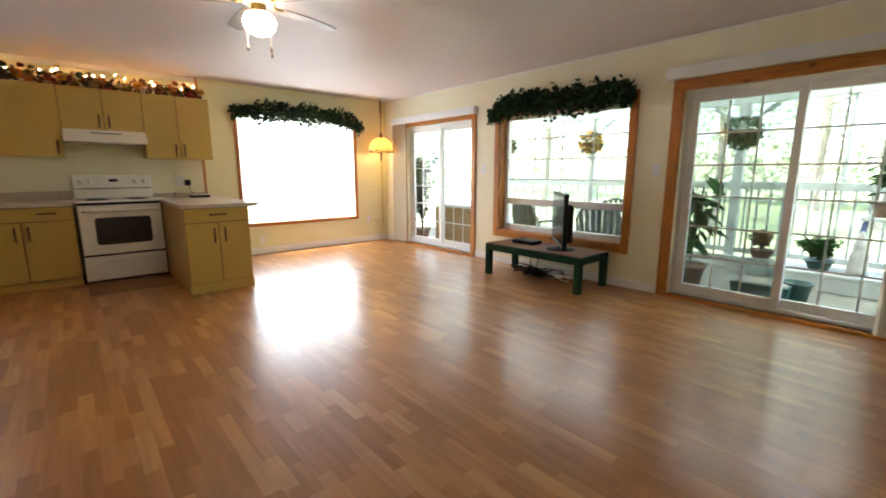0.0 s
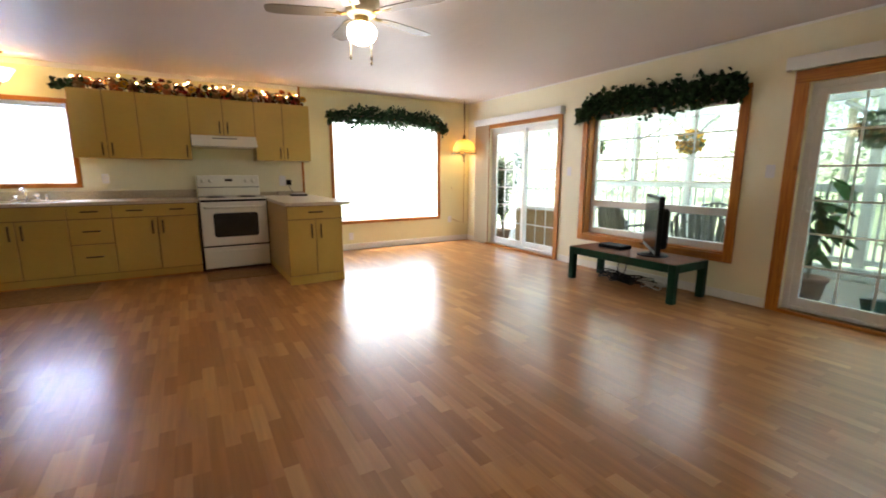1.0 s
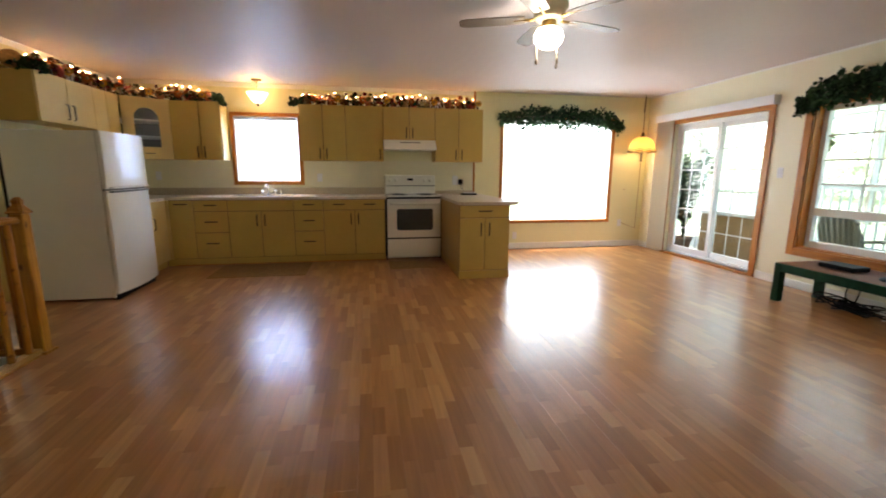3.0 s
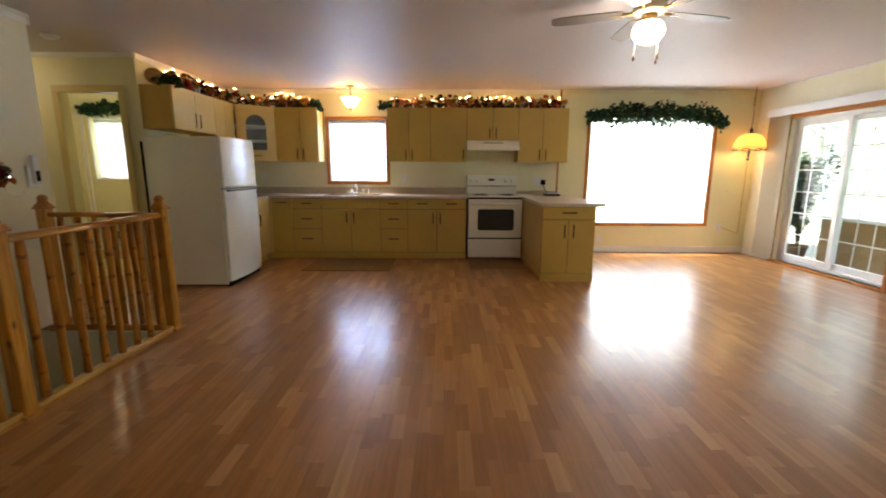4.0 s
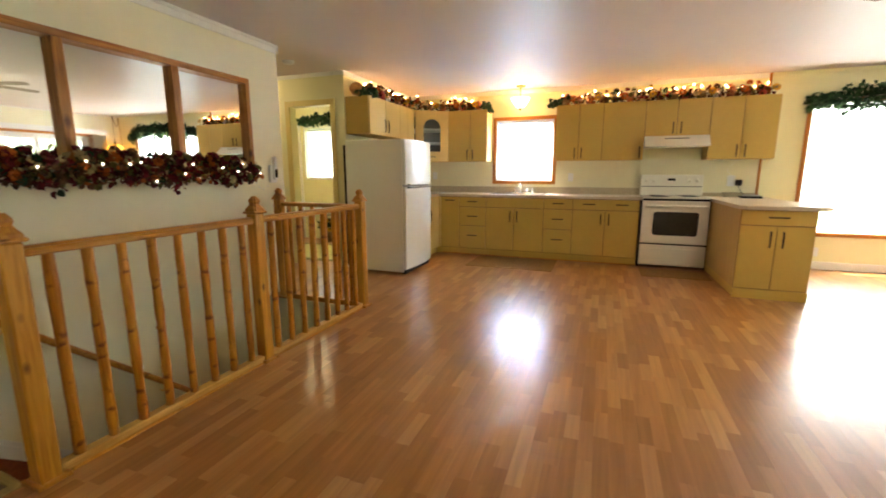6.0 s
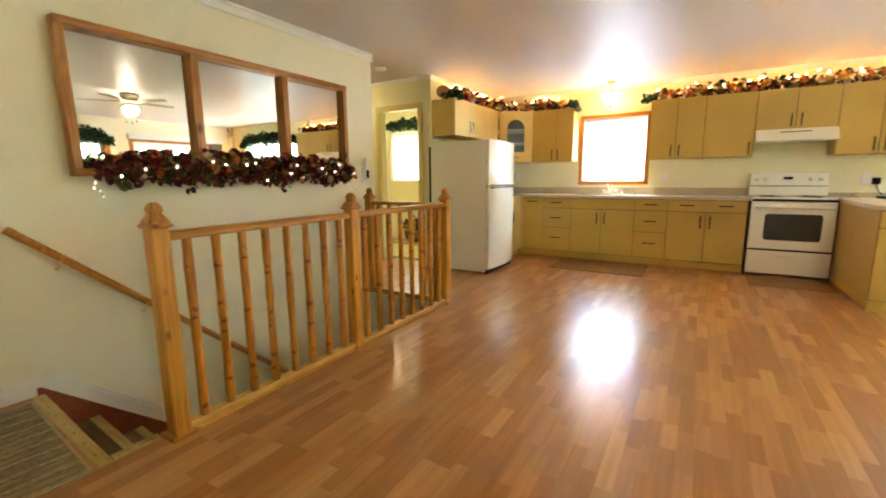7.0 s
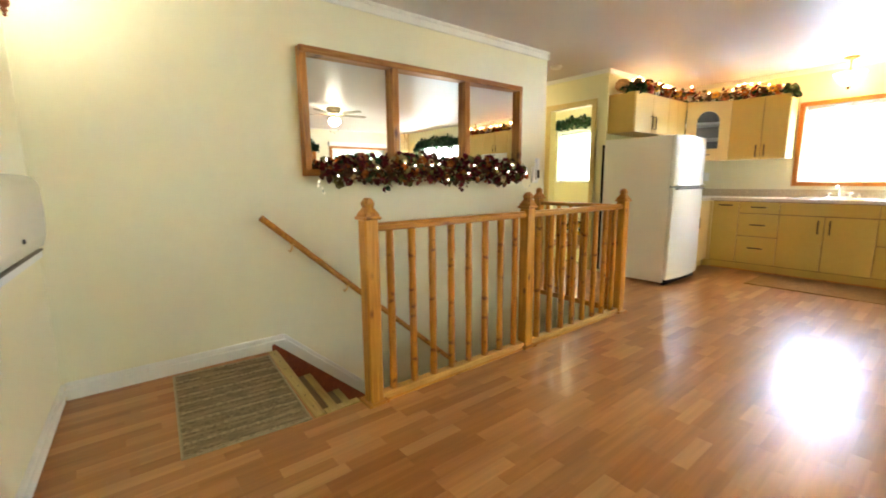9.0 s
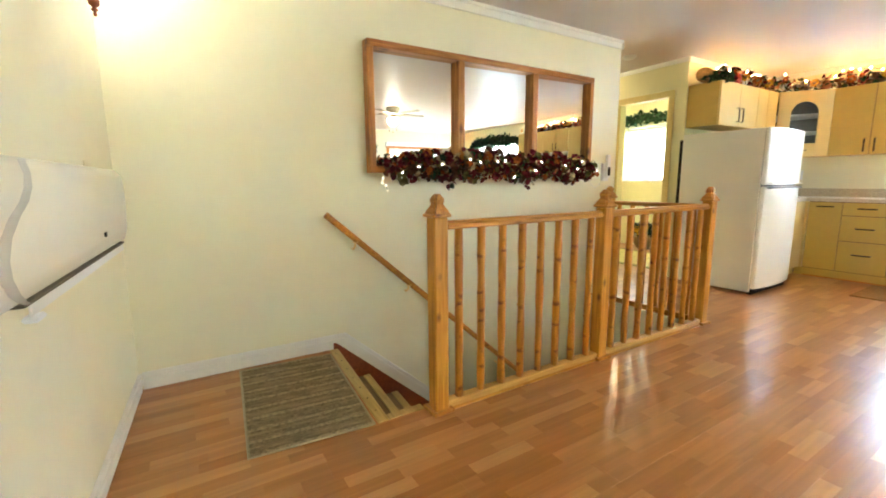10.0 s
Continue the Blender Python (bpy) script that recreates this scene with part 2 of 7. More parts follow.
def shade_mat(name, color, trans):
    """Thin cloth or vinyl that lets light through."""
    m, n, l, b = base(name, 0.8)
    b.inputs["Base Color"].default_value = (*color, 1)
    tr = n.new("ShaderNodeBsdfTranslucent")
    tr.inputs[0].default_value = (*color, 1)
    mx = n.new("ShaderNodeMixShader")
    mx.inputs[0].default_value = trans
    l.new(b.outputs[0], mx.inputs[1])
    l.new(tr.outputs[0], mx.inputs[2])
    l.new(mx.outputs[0], n["Material Output"].inputs[0])
    return m


def glass_mat(name, tint=(1, 1, 1), rough=0.0):
    """A thin pane: clear with a gloss that grows at grazing angles."""
    m, n, l, b = base(name, rough)
    t = n.new("ShaderNodeBsdfTransparent")
    t.inputs[0].default_value = (*tint, 1)
    g = n.new("ShaderNodeBsdfGlossy")
    g.inputs["Roughness"].default_value = max(0.02, rough)
    f = n.new("ShaderNodeLayerWeight")
    f.inputs[0].default_value = 0.5
    pw = n.new("ShaderNodeMath")
    pw.operation = "POWER"
    pw.inputs[1].default_value = 5.0
    l.new(f.outputs["Facing"], pw.inputs[0])
    sc = n.new("ShaderNodeMath")
    sc.operation = "MULTIPLY_ADD"
    sc.inputs[1].default_value, sc.inputs[2].default_value = 0.7, 0.03
    l.new(pw.outputs[0], sc.inputs[0])
    mx = n.new("ShaderNodeMixShader")
    l.new(sc.outputs[0], mx.inputs[0])
    l.new(t.outputs[0], mx.inputs[1])
    l.new(g.outputs[0], mx.inputs[2])
    l.new(mx.outputs[0], n["Material Output"].inputs[0])
    return m


# ---- materials ----
M_WALL = mat("wall_paint", (0.83, 0.795, 0.50), 0.45, var=0.03, scale=1.2, bump=0.05, bscale=140)
M_WALL2 = mat("cream_paint", (0.87, 0.83, 0.63), 0.45, var=0.03, scale=1.2, bump=0.05, bscale=140)
M_BACKSPLASH = mat("backsplash_paint", (0.82, 0.78, 0.56), 0.35, var=0.03, scale=2)
M_YTRIM = mat("yellow_trim_paint", (0.72, 0.58, 0.22), 0.4, var=0.05, scale=4)
M_WHITE = mat("white_paint", (0.86, 0.85, 0.80), 0.4, var=0.04, scale=5)
M_PVC = mat("white_vinyl", (0.82, 0.83, 0.84), 0.35, var=0.03, scale=4)
M_ENAMEL = mat("white_enamel", (0.85, 0.835, 0.74), 0.26, var=0.02, scale=3, coat=0.12)
M_CAB = mat("cabinet_laminate", (0.58, 0.385, 0.085), 0.45, var=0.06, scale=2.5, bump=0.03, bscale=90)
M_CABSIDE = wood("cabinet_side_laminate", (0.42, 0.25, 0.058), (0.52, 0.335, 0.088), "Z", 0.4)
# lighter laminate copy with the side light painted in; also colours jar lids
M_CABLIGHT = mat("cabinet_lit_copy", (0.68, 0.49, 0.17), 0.42, var=0.05, scale=2.5)
# brown of the edge bands, also used for shade in the front gaps
M_CABEDGE = mat("cabinet_edge_and_gap", (0.20, 0.095, 0.03), 0.7, var=0.2, scale=12)
M_BRONZE = mat("dark_bronze", (0.075, 0.045, 0.020), 0.42, 0.4, var=0.2, scale=20)
M_COUNTER = mat("counter_laminate", (0.60, 0.50, 0.38), 0.3, var=0.22, scale=60, bump=0.02)
M_COUNTERBACK = mat("counter_upstand", (0.50, 0.42, 0.28), 0.4, var=0.2, scale=60)
M_BLACK = mat("black_plastic", (0.008, 0.008, 0.009), 0.5, var=0.2, scale=12, spec=0.12)
M_OVEN = mat("oven_glass", (0.03, 0.025, 0.02), 0.08, var=0.2, scale=3)
M_SCREEN = mat("tv_screen", (0.01, 0.01, 0.012), 0.2, var=0.1, scale=3, spec=0.12)
M_CHROME = mat("chrome", (0.75, 0.75, 0.75), 0.12, 1.0, var=0.03)
M_STEEL = mat("sink_steel", (0.6, 0.6, 0.6), 0.25, 1.0, var=0.08, scale=8)
M_BRASS = mat("aged_brass", (0.42, 0.26, 0.08), 0.3, 1.0, var=0.15, scale=18)
M_POLBRASS = mat("polished_brass", (0.90, 0.66, 0.28), 0.28, 1.0, var=0.05, scale=18)
M_PINE_Z = wood("pine_upright", (0.37, 0.11, 0.009), (0.57, 0.22, 0.024), "Z", spots=9)
M_PINE_Y = wood("pine_along_wall", (0.37, 0.11, 0.009), (0.57, 0.22, 0.024), "Y", spots=9)
M_PINE_X = wood("pine_across", (0.37, 0.11, 0.009), (0.57, 0.22, 0.024), "X", spots=9)
M_CEDAR_Z = wood("cedar_upright", (0.428, 0.144, 0.008), (0.651, 0.279, 0.025), "Z", 0.36, knots=8)
M_CEDAR_Y = wood("cedar_rail", (0.400, 0.144, 0.011), (0.623, 0.288, 0.035), "Y", 0.36, spots=9)
M_CEDAR_X = wood("cedar_rail_across", (0.372, 0.131, 0.011), (0.577, 0.257, 0.032), "X", 0.36, spots=9)
M_CEDAR_POST = wood("cedar_post", (0.456, 0.171, 0.011), (0.698, 0.333, 0.039), "Z", 0.36, spots=11)
M_PALEPINE = wood("pale_pine_strip", (0.52, 0.27, 0.055), (0.74, 0.45, 0.13), "Y", 0.4)
M_MIRRORFRAME_Z = wood("mirror_frame_upright", (0.32, 0.11, 0.018), (0.54, 0.23, 0.045), "Z", 0.42, spots=7)
M_MIRRORFRAME_Y = wood("mirror_frame_across", (0.32, 0.11, 0.018), (0.54, 0.23, 0.045), "Y", 0.42, spots=7)
M_TREAD = wood("stair_tread", (0.13, 0.075, 0.02), (0.22, 0.135, 0.04), "X", 0.5)
M_NOSING = wood("stair_nosing", (0.40, 0.27, 0.07), (0.56, 0.40, 0.13), "X", 0.45)
M_RISER = wood("stair_riser", (0.20, 0.045, 0.010), (0.30, 0.075, 0.018), "X", 0.45)
M_MIRROR = mat("mirror_glass", (0.78, 0.80, 0.78), 0.015, 1.0, var=0.005)
M_GLASS = glass_mat("window_glass", (0.95, 0.97, 0.96))
# vinyl white greyed a little, so the bars look backlit
M_MUNTIN = mat("greyed_muntin_white", (0.72, 0.73, 0.72), 0.5, var=0.05)
M_CABGLASS = mat("cabinet_glass", (0.10, 0.09, 0.07), 0.1, var=0.3, scale=4)
M_SHADE = shade_mat("white_shade", (0.92, 0.93, 0.94), 0.55)
M_BLIND = shade_mat("blind_vane", (0.90, 0.83, 0.70), 0.3)
M_LAMPSHADE = shade_mat("amber_lampshade", (0.90, 0.60, 0.20), 0.5)
M_GLOBE = glow("lit_glass_bowl", (1.0, 0.88, 0.70), 8.5)
M_GLOBE2 = glow("lit_glass_shade", (1.0, 0.64, 0.26), 1.5)
M_BULB = glow("string_bulb", (1.0, 0.55, 0.21), 26.0)
M_BULBW = glow("white_string_bulb", (1.0, 0.92, 0.72), 1.2)
M_GREEN = mat("green_table_paint", (0.010, 0.048, 0.026), 0.35, var=0.25, scale=9)
M_TABLETOP = wood("brown_tabletop", (0.15, 0.055, 0.025), (0.25, 0.10, 0.042), "Y", 0.5)
M_LEAF = leaf_mat("ivy_leaf", (0.05, 0.105, 0.045))
M_LEAFDARK = leaf_mat("dark_leaf", (0.02, 0.05, 0.02))
M_PLANT = leaf_mat("house_plant_leaf", (0.03, 0.10, 0.025), trans=0.3)
# leaf green paled: the bright haze behind the glass is in this colour
M_TREELEAF = leaf_mat("hazed_tree_leaf", (0.54, 0.61, 0.43), 0.14, trans=0.6)
M_MAROON = leaf_mat("maroon_petal", (0.12, 0.010, 0.014), 0.6)
M_RUST = leaf_mat("rust_petal", (0.38, 0.10, 0.02), 0.5)
M_CREAM = leaf_mat("cream_petal", (0.5, 0.38, 0.2), 0.4)
M_GOLD = leaf_mat("gold_petal", (0.55, 0.30, 0.03), 0.4)
M_BARK = mat("bark", (0.30, 0.27, 0.23), 0.9, var=0.4, scale=14, bump=0.6, bscale=25)
M_BASKET = mat("wicker", (0.28, 0.17, 0.07), 0.8, var=0.4, scale=40, bump=0.5, bscale=120)
M_TERRA = mat("terracotta", (0.22, 0.12, 0.08), 0.8, var=0.2, scale=12)
M_TEAL = mat("teal_plastic", (0.012, 0.085, 0.075), 0.4, var=0.15, scale=8)
M_GREYPLASTIC = mat("resin_chair_plastic", (0.115, 0.125, 0.115), 0.45, var=0.1, scale=6)
M_BLUE = mat("blue_cloth", (0.06, 0.08, 0.22), 0.8, var=0.2, scale=20)
M_RED = mat("red_glaze", (0.40, 0.05, 0.03), 0.4, var=0.2, scale=12)
M_STONE = mat("plaster_figure", (0.55, 0.52, 0.50), 0.7, var=0.2, scale=15)
# bench white toned down to offset the strong light on the porch
M_BENCH = mat("greyed_bench_white", (0.55, 0.57, 0.57), 0.6, var=0.1, scale=5)
M_DECK = mat("deck_paint", (0.27, 0.26, 0.22), 0.7, var=0.15, scale=4, spec=0.2)
M_GRASS = mat("lawn", (0.26, 0.32, 0.17), 0.95, var=0.5, scale=1.5, bump=0.5, bscale=40)
# white paint greyed, with the backlit shade of posts and rails in it
M_PORCHWHITE = mat("porch_white_greyed", (0.56, 0.60, 0.59), 0.5, var=0.05, scale=3)


def ceiling_mat():
    m, n, l, b = base("glossy_ceiling_paint", 0.46)
    co = n.new("ShaderNodeTexCoord")
    a = n.new("ShaderNodeTexNoise")
    a.inputs["Scale"].default_value = 0.9
    a.inputs["Detail"].default_value = 5
    l.new(co.outputs["Object"], a.inputs["Vector"])
    mix = n.new("ShaderNodeMix")
    mix.data_type = "RGBA"
    mix.inputs["A"].default_value = (0.65, 0.585, 0.575, 1)
    mix.inputs["B"].default_value = (0.73, 0.665, 0.655, 1)
    l.new(a.outputs["Fac"], mix.inputs["Factor"])
    l.new(mix.outputs["Result"], b.inputs["Base Color"])
    mp = n.new("ShaderNodeMapping")
    mp.inputs["Scale"].default_value = (9, 2.0, 1)
    l.new(co.outputs["Object"], mp.inputs[0])
    w = n.new("ShaderNodeTexNoise")
    w.inputs["Scale"].default_value = 1.2
    w.inputs["Detail"].default_value = 3
    l.new(mp.outputs[0], w.inputs["Vector"])
    bp = n.new("ShaderNodeBump")
    bp.inputs["Strength"].default_value = 0.24
    bp.inputs["Distance"].default_value = 0.02
    l.new(w.outputs["Fac"], bp.inputs["Height"])
    l.new(bp.outputs[0], b.inputs["Normal"])
    b.inputs["Specular IOR Level"].default_value = 0.09
    b.inputs["Coat Weight"].default_value = 0.022
    b.inputs["Coat Roughness"].default_value = 0.18
    bc = n.new("ShaderNodeBump")
    bc.inputs["Strength"].default_value = 0.08
    bc.inputs["Distance"].default_value = 0.02
    l.new(w.outputs["Fac"], bc.inputs["Height"])
    l.new(bc.outputs[0], b.inputs["Coat Normal"])
    return m


def floor_mat():
    """Beech-look laminate: three narrow printed strips to a plank, each strip of its own tone."""
    m, n, l, b = base("beech_laminate", 0.2)
    geo = n.new("ShaderNodeNewGeometry")
    sep = n.new("ShaderNodeSeparateXYZ")
    l.new(geo.outputs["Position"], sep.inputs[0])

    def op(kind, a, c=None):
        q = n.new("ShaderNodeMath")
        q.operation = kind
        for i, v in enumerate((a, c)):
            if v is None:
                continue
            if isinstance(v, (int, float)):
                q.inputs[i].default_value = v
            else:
                l.new(v, q.inputs[i])
        return q.outputs[0]
    row = op("FLOOR", op("DIVIDE", sep.outputs[0], 0.065))
    wn1 = n.new("ShaderNodeTexWhiteNoise")
    wn1.noise_dimensions = "1D"
    l.new(row, wn1.inputs["W"])
    along = op("ADD", op("DIVIDE", sep.outputs[1], 0.64), op("MULTIPLY", wn1.outputs["Value"], 7.3))
    col = op("FLOOR", along)
    cut = n.new("ShaderNodeTexWhiteNoise")
    cut.noise_dimensions = "2D"
    cc = n.new("ShaderNodeCombineXYZ")
    l.new(row, cc.inputs[0])
    l.new(op("ADD", col, 31.7), cc.inputs[1])
    l.new(cc.outputs[0], cut.inputs["Vector"])
    second = op("GREATER_THAN", op("FRACT", along), op("MULTIPLY_ADD", cut.outputs["Value"], 0.36))
    second.node.inputs[1].links[0].from_node.inputs[2].default_value = 0.34
    wn2 = n.new("ShaderNodeTexWhiteNoise")
    wn2.noise_dimensions = "3D"
    cv = n.new("ShaderNodeCombineXYZ")
    l.new(row, cv.inputs[0])
    l.new(col, cv.inputs[1])
    l.new(second, cv.inputs[2])
    l.new(cv.outputs[0], wn2.inputs["Vector"])
    ramp = n.new("ShaderNodeValToRGB")
    e = ramp.color_ramp.elements
    e[0].position, e[0].color = 0.0, (0.370, 0.151, 0.043, 1)
    e[1].position, e[1].color = 1.0, (0.551, 0.281, 0.096, 1)
    for at, c in ((0.28, (0.396, 0.166, 0.047, 1)), (0.60, (0.444, 0.196, 0.059, 1)), (0.85, (0.503, 0.236, 0.077, 1))):
        ramp.color_ramp.elements.new(at).color = c
    l.new(wn2.outputs["Value"], ramp.inputs[0])
    mp = n.new("ShaderNodeMapping")
    mp.inputs["Scale"].default_value = (1, 0.05, 1)
    l.new(geo.outputs["Position"], mp.inputs[0])
    g = n.new("ShaderNodeTexNoise")
    g.inputs["Scale"].default_value = 70
    g.inputs["Detail"].default_value = 6
    l.new(mp.outputs[0], g.inputs["Vector"])
    hsv = n.new("ShaderNodeHueSaturation")
    gr = n.new("ShaderNodeMapRange")
    gr.inputs["From Min"].default_value, gr.inputs["From Max"].default_value = 0.3, 0.7
    gr.inputs["To Min"].default_value, gr.inputs["To Max"].default_value = 0.94, 1.05
    l.new(g.outputs["Fac"], gr.inputs["Value"])
    shift = n.new("ShaderNodeVectorMath")
    shift.operation = "MULTIPLY_ADD"
    shift.inputs[1].default_value = (9.0, 5.0, 0.0)
    l.new(wn2.outputs["Color"], shift.inputs[0])
    l.new(mp.outputs[0], shift.inputs[2])
    g2 = n.new("ShaderNodeTexNoise")
    g2.inputs["Scale"].default_value = 26
    g2.inputs["Detail"].default_value = 3
    l.new(shift.outputs[0], g2.inputs["Vector"])
    gr2 = n.new("ShaderNodeMapRange")
    gr2.inputs["From Min"].default_value, gr2.inputs["From Max"].default_value = 0.3, 0.7
    gr2.inputs["To Min"].default_value, gr2.inputs["To Max"].default_value = 0.86, 1.12
    l.new(g2.outputs["Fac"], gr2.inputs["Value"])
    l.new(op("MULTIPLY", gr.outputs[0], gr2.outputs[0]), hsv.inputs["Value"])
    l.new(ramp.outputs[0], hsv.inputs["Color"])
    l.new(hsv.outputs[0], b.inputs["Base Color"])
    sm = n.new("ShaderNodeTexNoise")
    sm.inputs["Scale"].default_value = 2.2
    sm.inputs["Detail"].default_value = 5
    l.new(geo.outputs["Position"], sm.inputs["Vector"])
    rr = n.new("ShaderNodeMapRange")
    rr.inputs["To Min"].default_value, rr.inputs["To Max"].default_value = 0.34, 0.42
    l.new(sm.outputs["Fac"], rr.inputs["Value"])
    l.new(rr.outputs[0], b.inputs["Roughness"])
    b.inputs["Specular IOR Level"].default_value = 0.21
    b.inputs["Coat Weight"].default_value = 0.66
    b.inputs["Coat Roughness"].default_value = 0.215
    bp = n.new("ShaderNodeBump")
    bp.inputs["Strength"].default_value = 0.03
    bp.inputs["Distance"].default_value = 0.003
    l.new(g.outputs["Fac"], bp.inputs["Height"])
    l.new(bp.outputs[0], b.inputs["Normal"])
    return m


for m_, sp_ in ((M_TABLETOP, 0.06), (M_GREEN, 0.15)):
    m_.node_tree.nodes["Principled BSDF"].inputs["Specular IOR Level"].default_value = sp_
M_CEIL = ceiling_mat()
M_FLOOR = floor_mat()
M_RUG = mat("woven_rug", (0.24, 0.18, 0.10), 0.95, var=0.5, scale=30, bump=0.5, bscale=200, stretch=(1, 0.3, 1))
M_MATT = mat("kitchen_mat", (0.255, 0.140, 0.052), 0.95, var=0.25, scale=30, bump=0.4, bscale=200)

# ---- the large structure ----
H = 2.44
XL, XR, YN, YB = -3.05, 4.88, 7.0, -0.62
SOUTH = Matrix.Translation((XL, -0.075, 0)) @ Matrix.Rotation(radians(-3.6), 4, "Z")   # the wall behind the camera, slightly skewed to fit the camera's view
XN, YH = -3.0, 5.02                   # kitchen's side wall and the hall's wall with the door

bm = bmesh.new()
slab_with_holes(bm, "y", YN, YN + 0.17, -6.3, XR + 0.17, 0, H, [(2.38, 4.23, 0.465, 2.05), (-1.555, -0.69, 1.095, 2.00), (-5.15, -4.40, 1.12, 2.02)])
struct("wall_north", bm, M_WALL, "pale yellow painted wall with window openings", "wall")
bm = bmesh.new()
slab_with_holes(bm, "x", XR, XR + 0.17, YB, YN, 0, H, [(0.33, 2.03, 0.03, 1.96), (2.53, 4.28, 0.44, 1.95), (4.80, 6.36, 0.03, 1.96)])
struct("wall_east", bm, M_WALL2, "pale cream-yellow wall with two sliding doors and a window", "wall")
bm = bmesh.new()
box(bm, (-2.8, -0.6, -2.9), (8.4, 0.0, H))
bmesh.ops.transform(bm, matrix=SOUTH, verts=bm.verts)
struct("wall_south", bm, M_WALL2, "cream painted wall", "wall")
bm = bmesh.new()
box(bm, (XL - 0.12, YB, -2.9), (XL, 3.93, H))
struct("wall_stair", bm, M_WALL2, "cream painted wall along the stairs", "wall")
bm = bmesh.new()
slab_with_holes(bm, "y", YH, YH + 0.11, -6.3, XN, 0, H, [(-3.82, -3.20, 0, 2.05)])
box(bm, (XN - 0.11, YH + 0.11, 0), (XN, YN, H))
struct("wall_hall", bm, M_WALL, "pale yellow wall of the hall with a doorway", "wall")
bm = bmesh.new()
box(bm, (-6.42, YB - 0.12, -2.9), (-6.3, YN + 0.17, H))
struct("wall_west", bm, M_WALL, "yellow painted end wall", "wall")
bm = bmesh.new()
box(bm, (-6.42, YB - 0.12, H), (XR + 0.17, YN + 0.17, H + 0.1))
struct("ceiling", bm, M_CEIL, "glossy off-white painted ceiling", "ceiling")
# the slab under the planks, open over the stairs
SX0, SX1, SY0, SY1 = XL, -2.03, 0.96, 3.60
bm = bmesh.new()
box(bm, (-6.3, YB, -0.2), (XR, SY0, -0.012))
box(bm, (-6.3, SY1, -0.2), (XR, YN, -0.012))
box(bm, (SX1, SY0, -0.2), (XR, SY1, -0.012))
box(bm, (-6.3, SY0, -0.2), (XL - 0.12, SY1, -0.012))
floor = struct("floor", bm, M_MATT, "beech-look laminate floor", "floor")
bm = bmesh.new()
box(bm, (SX1, SY0 - 0.3, -2.9), (SX1 + 0.1, SY1 + 0.1, -0.2))
box(bm, (SX0, SY1, -2.9), (SX1, SY1 + 0.1, -0.2))
struct("wall_stairwell", bm, M_WALL2, "cream painted walls of the stairwell below the floor", "wall")
bm = bmesh.new()
box(bm, (SX0, SY0 - 0.3, -2.95), (SX1, SY1, -2.6))
struct("floor_lower", bm, M_MATT, "dim lower floor at the foot of the stairs", "floor")


def board(name, lo, hi, material, label, bevel=0.004):
    bm = bmesh.new()
    box(bm, lo, hi, bevel)
    return struct(name, bm, material, label, "trim")


# baseboards and crown strips
SKY0 = SY0 + 0.14
for nm, lo, hi in (("baseboard", (1.93, YN - 0.014, 0), (XR, YN, 0.10)), ("baseboard", (XR - 0.014, 4.28 + 0.1, 0), (XR, 4.71, 0.09)), ("baseboard", (XR - 0.014, 2.12, 0), (XR, 4.38, 0.09)),
                   ("baseboard", (XR - 0.014, 6.46, 0), (XR, YN - 0.014, 0.09)), 
                   ("baseboard", (-5.7, YH - 0.012, 0), (-3.90, YH, 0.10))):
    board(nm, lo, hi, M_WHITE, "white painted wooden baseboard")
bm = bmesh.new()
for z0, z1, t in ((0.0, 0.044, 0.012), (0.044, 0.066, 0.022), (0.066, 0.080, 0.007), (0.080, 0.100, 0.017)):
    box(bm, (XL, -0.06, z0), (XL + t, SKY0, z1), 0.002)
struct("baseboard", bm, M_WHITE, "white moulded baseboard beside the rug", "trim")
bm = bmesh.new()
for z0, z1, t in ((0.0, 0.044, 0.012), (0.044, 0.066, 0.022), (0.066, 0.080, 0.007), (0.080, 0.100, 0.017)):
    box(bm, (0.022, 0, z0), (5.0, t, z1), 0.002)
bmesh.ops.transform(bm, matrix=SOUTH, verts=bm.verts)
struct("baseboard", bm, M_WHITE, "white painted wooden baseboard", "trim")
bm = bmesh.new()
for a, b, t in ((0.0, 0.055, 0.012), (0.055, 0.08, 0.022)):
    box(bm, (XL, YB, H - 0.08 + a), (XL + t, 3.93, H - 0.08 + b), 0.003)
struct("trim_crown_stair", bm, M_WHITE, "cream painted crown moulding", "trim")
board("trim_crown_stair_end", (XL - 0.13, 3.93, H - 0.08), (XL + 0.022, 3.945, H), M_WHITE, "cream painted crown moulding at the wall's end")
board("trim_crown_north", (1.93, YN - 0.012, H - 0.05), (XR, YN, H), M_WALL, "yellow painted crown strip")
board("trim_crown_east", (XR - 0.010, YB, H - 0.022), (XR, YN - 0.012, H), M_WHITE, "cream painted crown strip")
board("trim_crown_hall", (-5.7, YH - 0.012, H - 0.05), (XN, YH, H), M_WHITE, "cream painted crown strip")
board("trim_crown_kitchen", (XN, YN - 0.012, H - 0.06), (1.90, YN, H), M_WHITE, "cream painted crown strip")
board("trim_kitchen_side", (XN, YH, H - 0.06), (XN + 0.012, YN - 0.012, H), M_WHITE, "cream painted crown strip")
board("trim_wall_edge", (1.90, YN - 0.014, 0.91), (1.93, YN, H), M_PINE_Z, "narrow wooden strip between the kitchen and the dining end")
